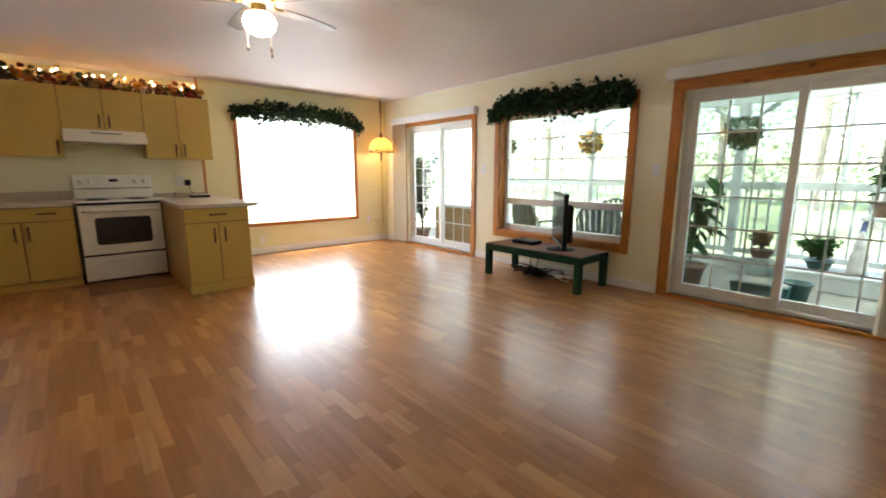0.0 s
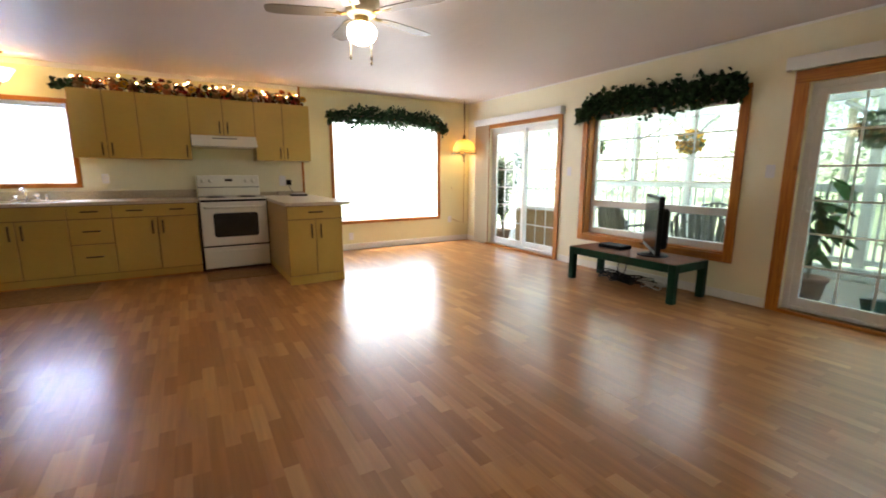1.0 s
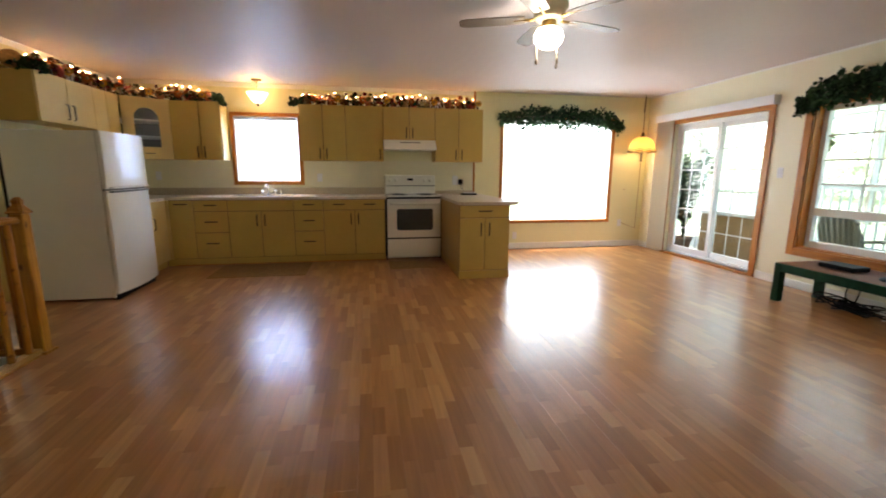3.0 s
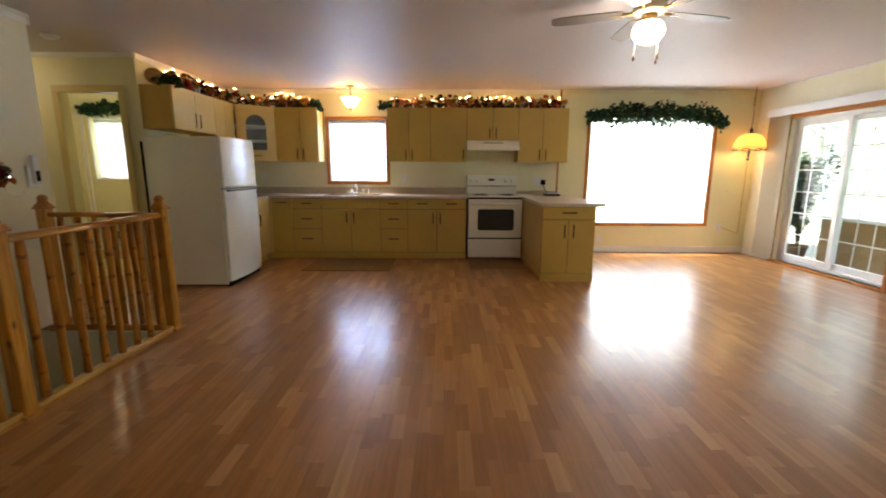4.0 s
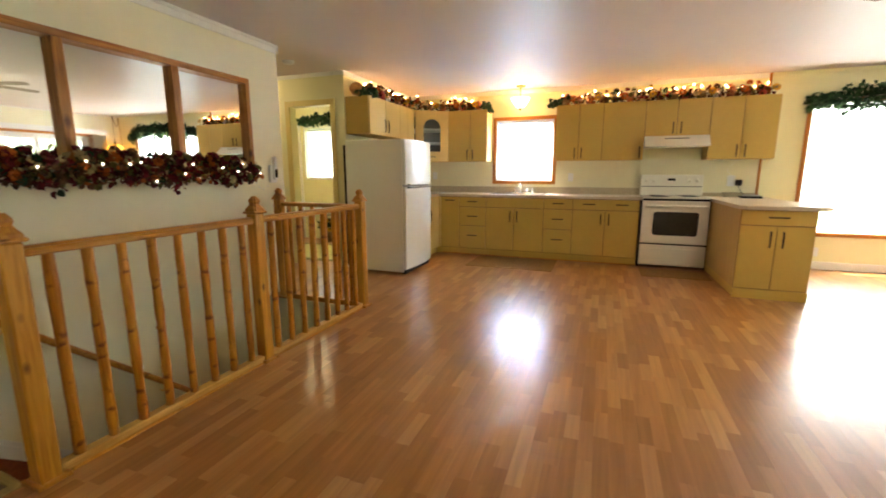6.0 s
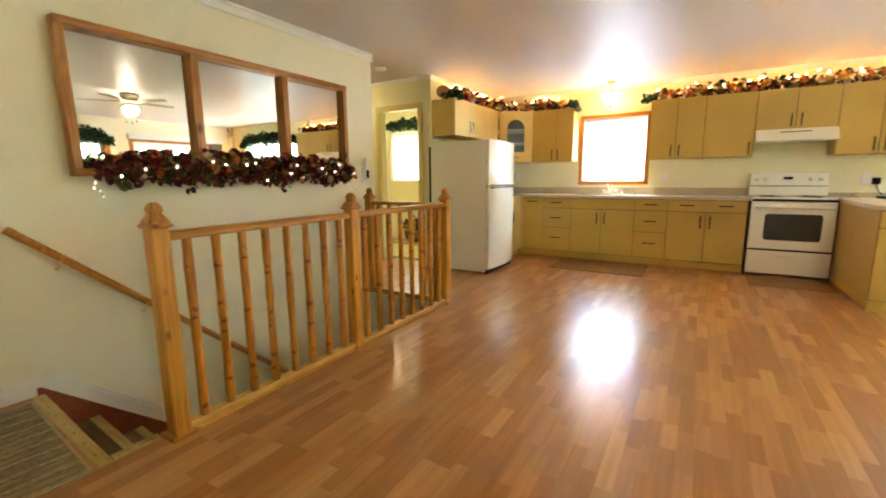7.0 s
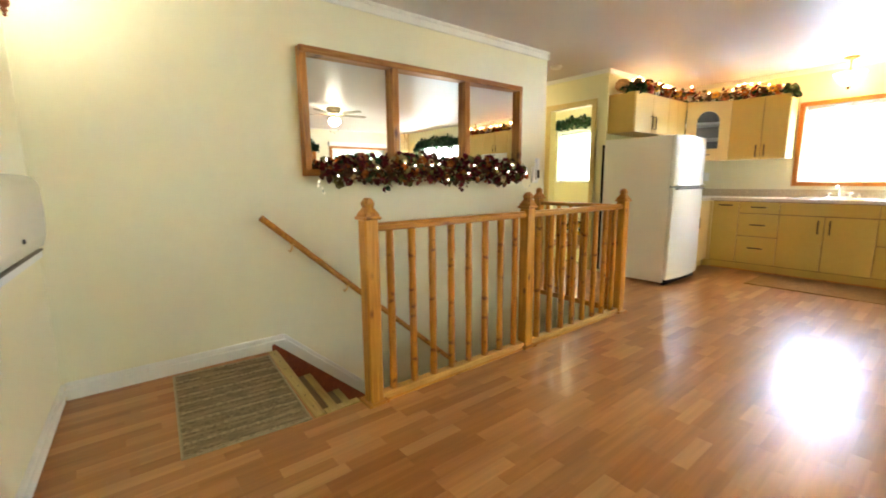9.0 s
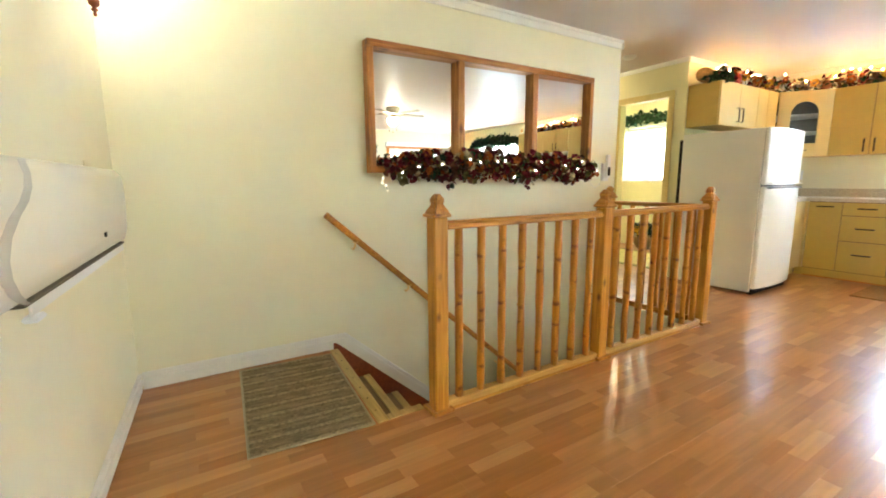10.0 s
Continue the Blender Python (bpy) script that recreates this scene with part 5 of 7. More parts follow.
for (ya, yb), k0 in (((Y1, Y2), 0), ((Y2, Y3), 20)):
    bpart("top_rail", (XP - 0.028, ya + 0.038, 0.905), (XP + 0.028, yb - 0.038, 0.936), M_CEDAR_Y, rail, bevel=0.008)
    bpart("rail_cap", (XP - 0.018, ya + 0.038, 0.936), (XP + 0.018, yb - 0.038, 0.946), M_CEDAR_Y, rail, bevel=0.004)
    bpart("bottom_rail", (XP - 0.028, ya + 0.038, 0.0), (XP + 0.028, yb - 0.038, 0.045), M_PALEPINE, rail, "pale pine bottom rail", bevel=0.005)
    bpart("base_trim", (XP + 0.0305, ya + 0.065, 0.0), (XP + 0.043, yb - 0.065, 0.016), M_CEDAR_Y, rail, "orange quarter-round along the floor", bevel=0.004)
    for i in range(8):
        spindle(XP, ya + 0.12 + (yb - ya - 0.24) * i / 7, k0 + i)
bpart("top_rail", (X4 + 0.038, Y3 - 0.03, 0.905), (XP - 0.038, Y3 + 0.03, 0.940), M_CEDAR_X, rail, bevel=0.008)
bpart("bottom_rail", (X4 + 0.038, Y3 - 0.03, 0.0), (XP - 0.038, Y3 + 0.03, 0.045), M_CEDAR_X, rail, bevel=0.005)
for i in range(6):
    spindle(X4 + 0.045 + (XP - X4 - 0.09) * (i + 0.5) / 6, Y3, 40 + i)
# handrail on the wall
th = thing("wall_handrail", (XL + 0.06, 0.99, 0.92), "round wooden handrail slanting down the stair wall on brass brackets", "handrail")
bm = bmesh.new()
tube(bm, [(XL + 0.07, 0.985, 0.925), (XL + 0.07, 3.45, 0.925 - 0.889 * 2.465)], 0.021, 12)
part("rail_bar", bm, M_CEDAR_X, th, smooth=True)
for y in (1.175, 1.565, 2.42, 3.1):
    z = 0.925 - 0.889 * (y - 0.985)
    bm = bmesh.new()
    tube(bm, [(XL + 0.07, y, z - 0.018), (XL + 0.065, y, z - 0.05), (XL + 0.03, y, z - 0.075), (XL, y, z - 0.075)], 0.007, 6)
    turned(bm, [(0.022, 0), (0.022, 0.004)], (XL + 0.07, y, z - 0.024), 10)
    part("bracket", bm, M_POLBRASS, th, "polished brass bracket", True)
# rug at the head of the stairs
th = thing("stair_rug", (-2.5, 0.66, 0), "brown and grey ribbed rug before the stairs", "rug")
RUGT = Matrix.Translation((-2.51, 0.65, 0)) @ Matrix.Rotation(radians(-4.5), 4, "Z") @ Matrix.Translation((2.51, -0.65, 0))
bm = bmesh.new()
box(bm, (-2.975, 0.385, 0.0015), (-2.045, 0.925, 0.006), 0.001)
bmesh.ops.transform(bm, matrix=RUGT, verts=bm.verts)
part("backing", bm, M_RUG, th)
bm = bmesh.new()
for lo, hi in (((-2.978, 0.380, 0.0016), (-2.042, 0.392, 0.011)), ((-2.978, 0.918, 0.0016), (-2.042, 0.930, 0.011)), ((-2.978, 0.392, 0.0016), (-2.966, 0.918, 0.011)), ((-2.054, 0.392, 0.0016), (-2.042, 0.918, 0.011))):
    box(bm, lo, hi, 0.003)
bmesh.ops.transform(bm, matrix=RUGT, verts=bm.verts)
part("edge_binding", bm, mat("rug_binding", (0.36, 0.30, 0.18), 0.95, var=0.2, scale=80), th, "pale bound edge")
cols = [M_RUG, mat("rug_rib_light", (0.33, 0.255, 0.145), 0.95, var=0.5, scale=60, bump=0.5, bscale=250), mat("rug_rib_dark", (0.22, 0.165, 0.09), 0.95, var=0.5, scale=60, bump=0.5, bscale=250)]
for i in range(46):
    x = -2.962 + 0.908 * i / 45
    bm = bmesh.new()
    rn = random.Random(i)
    w = 0.0095 if i % 5 else 0.0125
    pts = [(x + rn.uniform(-0.003, 0.003), 0.392 + 0.526 * j / 8, 0.008) for j in range(9)]
    tube(bm, pts, w, 6)
    for v in bm.verts:
        v.co.z = 0.006 + max(0, v.co.z - 0.006) * 0.5
    bmesh.ops.transform(bm, matrix=RUGT, verts=bm.verts)
    part("rib", bm, cols[1 if i % 5 == 0 else 2 if i % 5 == 1 else rn.choice((0, 0, 2, 0))], th)
for nm, lo, hi, lab in (("sink_mat", (-1.62, 5.64, 0.0015), (-0.50, 6.36, 0.010), "brown mat on the floor before the sink"), ("stove_mat", (0.53, 5.80, 0.0015), (1.27, 6.30, 0.009), "brown mat on the floor before the stove")):
    bm = bmesh.new()
    box(bm, lo, hi, 0.003)
    tagged(link_mesh(nm, bm, M_MATT), lab, "mat")

# ---- living end: table, television, cables ----
th = thing("coffee_table", (4.5, 3.25, 0), "low table with green painted legs and a worn brown top", "table")
TX0, TX1, TY0, TY1, TZ = 4.21, 4.78, 2.61, 3.89, 0.385
bpart("tabletop", (TX0 + 0.012, TY0 + 0.012, TZ - 0.022), (TX1 - 0.012, TY1 - 0.012, TZ), M_TABLETOP, th, bevel=0.004)
for lo, hi in (((TX0, TY0 + 0.07, TZ - 0.085), (TX0 + 0.025, TY1 - 0.07, TZ - 0.004)), ((TX1 - 0.025, TY0 + 0.07, TZ - 0.085), (TX1, TY1 - 0.07, TZ - 0.004)), ((TX0 + 0.07, TY0, TZ - 0.085), (TX1 - 0.07, TY0 + 0.025, TZ - 0.004)), ((TX0 + 0.07, TY1 - 0.025, TZ - 0.085), (TX1 - 0.07, TY1, TZ - 0.004))):
    bpart("apron", lo, hi, M_GREEN, th, bevel=0.003)
for x in (TX0, TX1 - 0.07):
    for y in (TY0, TY1 - 0.07):
        bpart("leg", (x, y, 0), (x + 0.07, y + 0.07, TZ - 0.004), M_GREEN, th, bevel=0.006)
# television turned away from the camera, on its foot
th = thing("television", (4.50, 3.03, TZ), "black flat television on a stand, switched off", "television")
bm = bmesh.new()
turned(bm, [(0.15, 0), (0.15, 0.008), (0.13, 0.016), (0.03, 0.022), (0.028, 0.07)], (4.50, 3.03, TZ), 24)
part("foot", bm, M_BLACK, th, smooth=True)
TVR = Matrix.Rotation(radians(132 - 90), 3, "Z")


def tvbox(name, lo, hi, m, lab="", bevel=0.006):
    bm = bmesh.new()
    vs = box(bm, lo, hi, bevel)
    bmesh.ops.rotate(bm, cent=(0, 0, 0), matrix=TVR, verts=bm.verts)
    bmesh.ops.translate(bm, vec=(4.50, 3.03, TZ), verts=bm.verts)
    return part(name, bm, m, th, lab)


tvbox("bezel", (-0.40, 0.0, 0.06), (0.40, 0.045, 0.62), M_BLACK)
tvbox("back_cover", (-0.30, -0.075, 0.11), (0.30, 0.0, 0.50), M_BLACK, bevel=0.02)
tvbox("screen", (-0.365, 0.045, 0.105), (0.365, 0.047, 0.59), M_SCREEN, "dark glossy screen", 0)
tvbox("speaker_bar", (-0.36, 0.045, 0.068), (0.36, 0.048, 0.095), M_GREYPLASTIC, "", 0)
th = thing("set_top_box", (4.53, 3.50, TZ), "black set-top box lying on the table", "media box")
bpart("case", (4.43, 3.36, TZ + 0.004), (4.62, 3.66, TZ + 0.045), M_BLACK, th, bevel=0.006, seg=2)
for x, y in ((4.45, 3.38), (4.45, 3.64), (4.60, 3.38), (4.60, 3.64)):
    rpart("foot", (x, y, TZ), (x, y, TZ + 0.006), 0.01, M_BLACK, th)
bpart("display", (4.427, 3.44, TZ + 0.015), (4.43, 3.56, TZ + 0.032), M_SCREEN, th, bevel=0)


def cable_heap(at, k, m, label):
    rn = random.Random(k)
    heap = thing("cable_heap", at, label, "cables")
    for c in range(4):
        bm = bmesh.new()
        pts = []
        a, r = rn.uniform(0, 6.28), rn.uniform(0.06, 0.13)
        for i in range(26):
            a += 0.42 + rn.uniform(-0.1, 0.1)
            pts.append((at[0] + 0.8 * r * math.cos(a) + rn.uniform(-0.012, 0.012), at[1] + 1.3 * r * math.sin(a) + rn.uniform(-0.012, 0.012), at[2] + 0.008 + 0.08 * abs(math.sin(a * 0.5 + c))))
        tube(bm, pts, 0.006, 5)
        part("cable", bm, m, heap, smooth=True)


cable_heap((4.62, 3.62, 0), 3, M_BLACK, "tangled black cables lying under the table")
cable_heap((4.62, 3.20, 0), 5, M_BLACK, "tangled black cables lying under the table")
cable_heap((4.55, 3.40, 0), 11, M_BLACK, "tangled black cables lying under the table")
cable_heap((4.60, 3.08, 0), 8, M_WHITE, "tangled white cables lying under the table")
th = thing("power_strip", (4.62, 3.42, 0), "black power strip with plugs under the table", "power strip")
bpart("strip_body", (4.58, 3.30, 0), (4.63, 3.58, 0.04), M_BLACK, th, bevel=0.005)
for i in range(4):
    bpart("plug", (4.59, 3.32 + 0.065 * i, 0.04), (4.62, 3.355 + 0.065 * i, 0.075), M_BLACK, th, bevel=0.004)
bm = bmesh.new()
tube(bm, [(4.60, 3.45, 0.02), (4.68, 3.46, 0.12), (4.74, 3.47, 0.30), (4.80, 3.46, 0.36)], 0.006)
tube(bm, [(4.62, 3.50, 0.02), (4.66, 3.55, 0.15), (4.70, 3.52, 0.34)], 0.006)
part("cord", bm, M_BLACK, th, smooth=True)

# ---- garlands ----


def garland(name, path, spread, n, size, mats, label, category="garland", stem=M_BARK, lean=Vector((0, 0, 0)), blooms=0, bloom_x=False):
    """Leaves on a bent stem; path gives a point for 0..1; spread: how far they reach along x, y, z."""
    p0 = Vector(path(0.5))
    th = thing(name, p0, label, category)
    bm = bmesh.new()
    tube(bm, [path(i / 24) for i in range(25)], 0.008, 6)
    part("stem", bm, stem, th)
    groups = [[] for _ in mats]
    for i in range(n):
        t = min(1, max(0, (i + rng.random()) / n))
        c = Vector(path(t))
        taper = 0.55 + 0.45 * min(1, 5 * t, 5 * (1 - t))
        lump = 0.95 + 0.55 * noise.noise((t * 13, spread[2] * 90, n * 0.37))
        v = Vector((rng.gauss(0, 1), rng.gauss(0, 1), rng.gauss(0, 1))).normalized() * 0.62 * rng.random() ** 0.5
        off = Vector((v.x * spread[0], v.y * spread[1], v.z * spread[2])) * taper * lump
        d = (Vector((rng.gauss(0, 1), rng.gauss(0, 1), rng.gauss(-0.3, 0.9))) + v * 0.2 + lean)
        s = size * rng.uniform(0.6, 1.25)
        k = rng.choices(range(len(mats)), [w for _, w in mats])[0]
        groups[k].append((c + off, d, rvec(), s, s * rng.uniform(0.85, 1.15)))
    for (m, wt), g in zip(mats, groups):
        for c in range(int(blooms * wt / sum(w for _, w in mats))):
            t = rng.uniform(0.02, 0.98)
            v = Vector((abs(rng.gauss(0, 1)) if bloom_x else rng.gauss(0, 1), -abs(rng.gauss(0, 1)) if not bloom_x else rng.gauss(0, 1), rng.gauss(0, 1))).normalized() * 0.55
            c = Vector(path(t)) + Vector((v.x * spread[0], v.y * spread[1], v.z * spread[2]))
            ax = (v + Vector((0.5 if bloom_x else 0, 0 if bloom_x else -0.5, 0.1))).normalized()
            s1 = ax.orthogonal().normalized()
            s2 = ax.cross(s1)
            br = size * rng.uniform(0.55, 0.95)
            for ring, tilt in ((9, 0.35), (6, 0.9)):
                for q in range(ring):
                    an = 6.283 * (q + 0.3 * ring) / ring + rng.uniform(-0.2, 0.2)
                    o = s1 * math.cos(an) + s2 * math.sin(an)
                    g.append((c + o * br * 0.1, o + ax * tilt, ax, br * rng.uniform(0.8, 1.1), br * 0.75))
        if g:
            leaf_mesh("foliage" if m in (M_LEAF, M_LEAFDARK, M_PLANT) else "petals", g, m, th, kind="stuff")
    return th


M_OLIVE = leaf_mat("olive_petal", (0.14, 0.12, 0.035), 0.5)
IVY = [(M_LEAF, 3), (M_LEAFDARK, 3)]
garland("ivy_garland", lambda t: (2.30 + 2.06 * t, YN - 0.075, 2.055 + 0.05 * math.sin(math.pi * t) - 0.10 * max(0, t - 0.85) / 0.15 - 0.03 * max(0, 0.12 - t) / 0.12), (0.12, 0.12, 0.27), 2000, 0.050, IVY, "dark green ivy garland hung over the big window")
garland("ivy_garland", lambda t: (XR - 0.085, 4.40 - 1.92 * t, 2.035 + 0.055 * math.sin(math.pi * t * 2.1) * 0.5 - 0.10 * max(0, 0.18 - t) / 0.18 - 0.06 * max(0, t - 0.9) / 0.1), (0.13, 0.12, 0.30), 2600, 0.052, IVY, "thick dark green ivy garland hung over the porch window")
garland("ivy_garland", lambda t: (-5.22 + 0.90 * t, YN - 0.07, 2.12 + 0.04 * math.sin(math.pi * t)), (0.10, 0.09, 0.16), 600, 0.055, IVY, "green ivy garland over the bedroom window")
M_BROWN = leaf_mat("brown_dried_leaf", (0.10, 0.045, 0.018), 0.5)
FALL = [(M_MAROON, 6), (M_LEAFDARK, 0.8), (M_BROWN, 3), (M_RUST, 1.7), (M_CREAM, 1.5), (M_OLIVE, 2.2)]
garland("autumn_garland", lambda t: (XL + 0.14, 1.41 + 2.01 * t, 1.235 + 0.012 * math.sin(t * 19)), (0.15, 0.10, 0.20), 2300, 0.044, FALL, "autumn garland of maroon and cream flowers under the mirror", blooms=85, bloom_x=True)


def string_lights(pts, m, label, r=0.008, cord=M_LEAFDARK):
    th = thing("string_lights", pts[len(pts) // 2], label, "string lights")
    bm = bmesh.new()
    tube(bm, pts, 0.002, 4)
    part("cord", bm, cord, th)
    me = None
    for p in pts:
        if me is None:
            bm = bmesh.new()
            turned(bm, [(r * 0.5, -r), (r, 0), (r * 0.8, r), (r * 0.2, r * 2)], (0, 0, 0), 8)
            me = bpy.data.meshes.new("bulb")
            bm.to_mesh(me)
            bm.free()
            me.materials.append(m)
        b = new("bulb", me)
        b.parent = th
        b.location = Vector(p) - origin(th)
        b.rotation_euler = (rng.uniform(-1, 1), rng.uniform(-1, 1), rng.uniform(0, 6))
    return th


pts = [(XL + 0.15 + 0.09 * rng.random(), 1.38 + 2.06 * i / 26, 1.235 + rng.uniform(-0.08, 0.06)) for i in range(27)]
string_lights(pts, M_BULBW, "lit white string lights woven through the autumn garland", 0.0055)
string_lights([(XL + 0.08, 1.385, 1.15), (XL + 0.09, 1.375, 1.12), (XL + 0.09, 1.40, 1.105), (XL + 0.08, 1.415, 1.07)], glow("faint_string_bulb", (1.0, 0.92, 0.72), 0.15), "lit string lights hanging from the end of the garland", 0.007)
string_lights([(XL + 0.05, 3.50, 1.12), (XL + 0.05, 3.53, 1.08), (XL + 0.05, 3.58, 1.06), (XL + 0.05, 3.64, 1.09), (XL + 0.05, 3.68, 1.13)], glow("dim_string_bulb", (1.0, 0.92, 0.72), 0.04, (0.7, 0.7, 0.68)), "lit string lights trailing towards the wall phone", 0.006, M_WHITE)

# cabinet-top decoration: autumn foliage, jars, flowers and lights
TOPS = [("right", lambda t: (-0.62 + 2.52 * t, YU + 0.13, ZU1 + 0.05)), ("left", lambda t: ((-2.75, 5.12 + 1.25 * t / 0.55, ZU1 + 0.05) if t < 0.55 else (-2.75 + 1.05 * (t - 0.55) / 0.45, 6.40 + 0.38 * min(1, (t - 0.55) / 0.2), ZU1 + 0.05)))]
M_CLAY = mat("red_clay_jar", (0.36, 0.13, 0.055), 0.6, var=0.25, scale=14)
M_JAR = mat("brown_glazed_jar", (0.055, 0.026, 0.012), 0.3, var=0.3, scale=14)


def jar(at, k):
    rn = random.Random(k)
    kind = k % 3
    r, h = rn.uniform(0.036, 0.055), rn.uniform(0.09, 0.155)
    th = thing("storage_jar", at, "small earthenware jar on top of the cabinets", "jar", "jars on the cabinets")
    bm = bmesh.new()
    if kind == 0:
        turned(bm, [(r * 0.7, 0), (r, h * 0.2), (r * 1.05, h * 0.6), (r * 0.7, h * 0.85), (r * 0.75, h)], at, 16)
    elif kind == 1:
        turned(bm, [(r, 0), (r, h * 0.8), (r * 0.9, h * 0.85), (r * 0.9, h * 0.9)], at, 16)
    else:
        turned(bm, [(r * 0.6, 0), (r * 1.15, h * 0.35), (r * 1.1, h * 0.6), (r * 0.5, h * 0.9), (r * 0.6, h)], at, 16)
    part("pot", bm, [M_CLAY, M_STONE, M_RED, M_BASKET, M_JAR, M_CLAY][rn.randrange(6)], th, smooth=True)
    bm = bmesh.new()
    turned(bm, [(r * 0.95, h * 0.9), (r, h * 0.93), (r * 0.9, h), (0.012, h + 0.006), (0.014, h + 0.022), (0.004, h + 0.026)], at, 16)
    part("lid", bm, [M_CLAY, M_CABLIGHT, M_BASKET][rn.randrange(3)], th, smooth=True)


def flower(at, k):
    th = thing("sunflower", at, "artificial sunflower among the leaves on the cabinets", "artificial flower", "flowers on the cabinets")
    d = Vector((rng.uniform(-0.3, 0.5), -1, rng.uniform(0.1, 0.5))).normalized()
    if at[0] < -2.7:
        d = Vector((1, -0.4, 0.3)).normalized()
    s = d.orthogonal().normalized()
    u = d.cross(s)
    items = []
    for i in range(14):
        a = 2 * math.pi * i / 14
        q = s * math.cos(a) + u * math.sin(a)
        items.append((Vector(at) + q * 0.012, q + d * 0.25, d, 0.042, 0.018))
    leaf_mesh("petals", items, M_GOLD if k % 4 else M_RUST, th)
    bm = bmesh.new()
    r = bmesh.ops.create_uvsphere(bm, u_segments=10, v_segments=6, radius=0.018)
    bmesh.ops.translate(bm, vec=Vector(at) + d * 0.006, verts=r["verts"])
    part("centre", bm, M_BASKET, th, smooth=True)
    rpart("stem", (at[0] - d.x * 0.01, at[1] - d.y * 0.01, ZU1), Vector(at) - d * 0.01, 0.004, M_LEAFDARK, th, seg=6)


for nm, path in TOPS:
    nn = 1500 if nm == "right" else 1600
    garland("autumn_spray", lambda t, q=path: (q(t)[0], q(t)[1], q(t)[2] + 0.025), (0.10, 0.17, 0.17), nn // 2, 0.046, [(M_LEAFDARK, 3.4), (M_BROWN, 3.6), (M_MAROON, 2.6), (M_RUST, 2.0), (M_OLIVE, 1.2), (M_GOLD, 0.5), (M_CREAM, 0.8)], "autumn leaves and berries lying along the cabinet tops", blooms=40)
    m = 15 if nm == "right" else 16
    for i in range(m):
        t = (i + 0.5) / m
        x, y, z = path(t)
        jar((x + rng.uniform(-0.02, 0.02), y + 0.02, ZU1 + 0.004), i * 7 + (3 if nm == "left" else 0))
        if i % 2 == 0:
            x, y, z = path(min(1, t + 0.04))
            if nm == "left" and t < 0.5:
                flower((x + 0.07, y, ZU1 + 0.085), i)
            else:
                flower((x, y - 0.085, ZU1 + 0.085), i)
    cnt = 26
    pts = []
    for i in range(cnt):
        x, y, z = path((i + 0.3) / cnt)
        pts.append((x + rng.uniform(-0.04, 0.04), y + rng.uniform(-0.09, 0.02), ZU1 + rng.uniform(0.10, 0.20)))
    string_lights(pts, M_BULB, "warm lit string lights among the leaves on the cabinets", 0.0062)
garland("ivy_sprig", lambda t: (-0.60 - 0.12 * t, YU + 0.05, ZU1 + 0.05 - 0.03 * t), (0.10, 0.08, 0.08), 60, 0.055, IVY, "green leaves hanging over the cabinet edge")
garland("ivy_sprig", lambda t: (-1.68 + 0.10 * t, YU + 0.03, ZU1 + 0.06 - 0.05 * t), (0.10, 0.08, 0.12), 80, 0.055, IVY, "green leaves hanging over the cabinet edge by the window")
garland("ivy_sprig", lambda t: (-2.80 + 0.2 * t, 5.06 + 0.03 * t, ZU1 + 0.04), (0.10, 0.08, 0.08), 90, 0.055, IVY, "dark green leaves at the end of the cabinets")
th = thing("wall_basket", (-2.93, 5.16, ZU1), "round wicker basket propped on the cabinet over the refrigerator", "basket")
bm = bmesh.new()
turned(bm, [(0.03, 0), (0.080, 0.012), (0.092, 0.03), (0.084, 0.03), (0.07, 0.018)], (0, 0, 0), 24)
bmesh.ops.rotate(bm, cent=(0, 0, 0), matrix=Matrix.Rotation(radians(72), 3, "X"), verts=bm.verts)
bmesh.ops.rotate(bm, cent=(0, 0, 0), matrix=Matrix.Rotation(radians(40), 3, "Z"), verts=bm.verts)
bmesh.ops.translate(bm, vec=(-2.90, 5.16, ZU1 + 0.092), verts=bm.verts)
part("bowl", bm, M_BASKET, th, smooth=True)

# ---- bedroom seen through the doorway ----
th = thing("flower_basket", (-4.50, 6.72, 0), "wicker basket of yellow flowers and dark leaves on the bedroom floor", "flower basket")
bm = bmesh.new()
turned(bm, [(0.10, 0), (0.15, 0.10), (0.17, 0.19), (0.165, 0.20), (0.145, 0.10)], (-4.50, 6.72, 0), 20)
part("basket", bm, M_BASKET, th, "brown wicker basket", True)
bm = bmesh.new()
tube(bm, [(-4.50 + 0.165 * math.cos(a), 6.72, 0.18 + 0.30 * math.sin(a)) for a in [math.pi * i / 12 for i in range(13)]], 0.010, 6)
part("handle", bm, M_BARK, th)
rb = random.Random(12)
leaves, blooms = [], []
for i in range(170):
    v = Vector((rb.gauss(0, 0.09), rb.gauss(0, 0.07), rb.uniform(0.0, 0.17)))
    leaves.append((Vector((-4.50, 6.72, 0.20)) + v, v + Vector((0, 0, 0.03)), Vector((0, -1, 0.3)), 0.07, 0.03))
for i in range(13):
    c = Vector((-4.50 + rb.uniform(-0.15, 0.15), 6.62 + rb.uniform(-0.04, 0.06), 0.20 + rb.uniform(0.0, 0.20)))
    for q in range(9):
        an = 6.283 * q / 9
        blooms.append((c, Vector((math.cos(an), -0.3, math.sin(an))), Vector((0.2, -1, 0.2)), 0.045, 0.022))
leaf_mesh("foliage", leaves, M_LEAFDARK, th, "dark green leaves", "stuff")
leaf_mesh("petals", blooms, M_GOLD, th, "yellow flowers", "stuff")
th = thing("bedroom_rug", (-4.0, 5.8, 0), "pale yellow-green rug with an olive border on the bedroom floor", "rug")
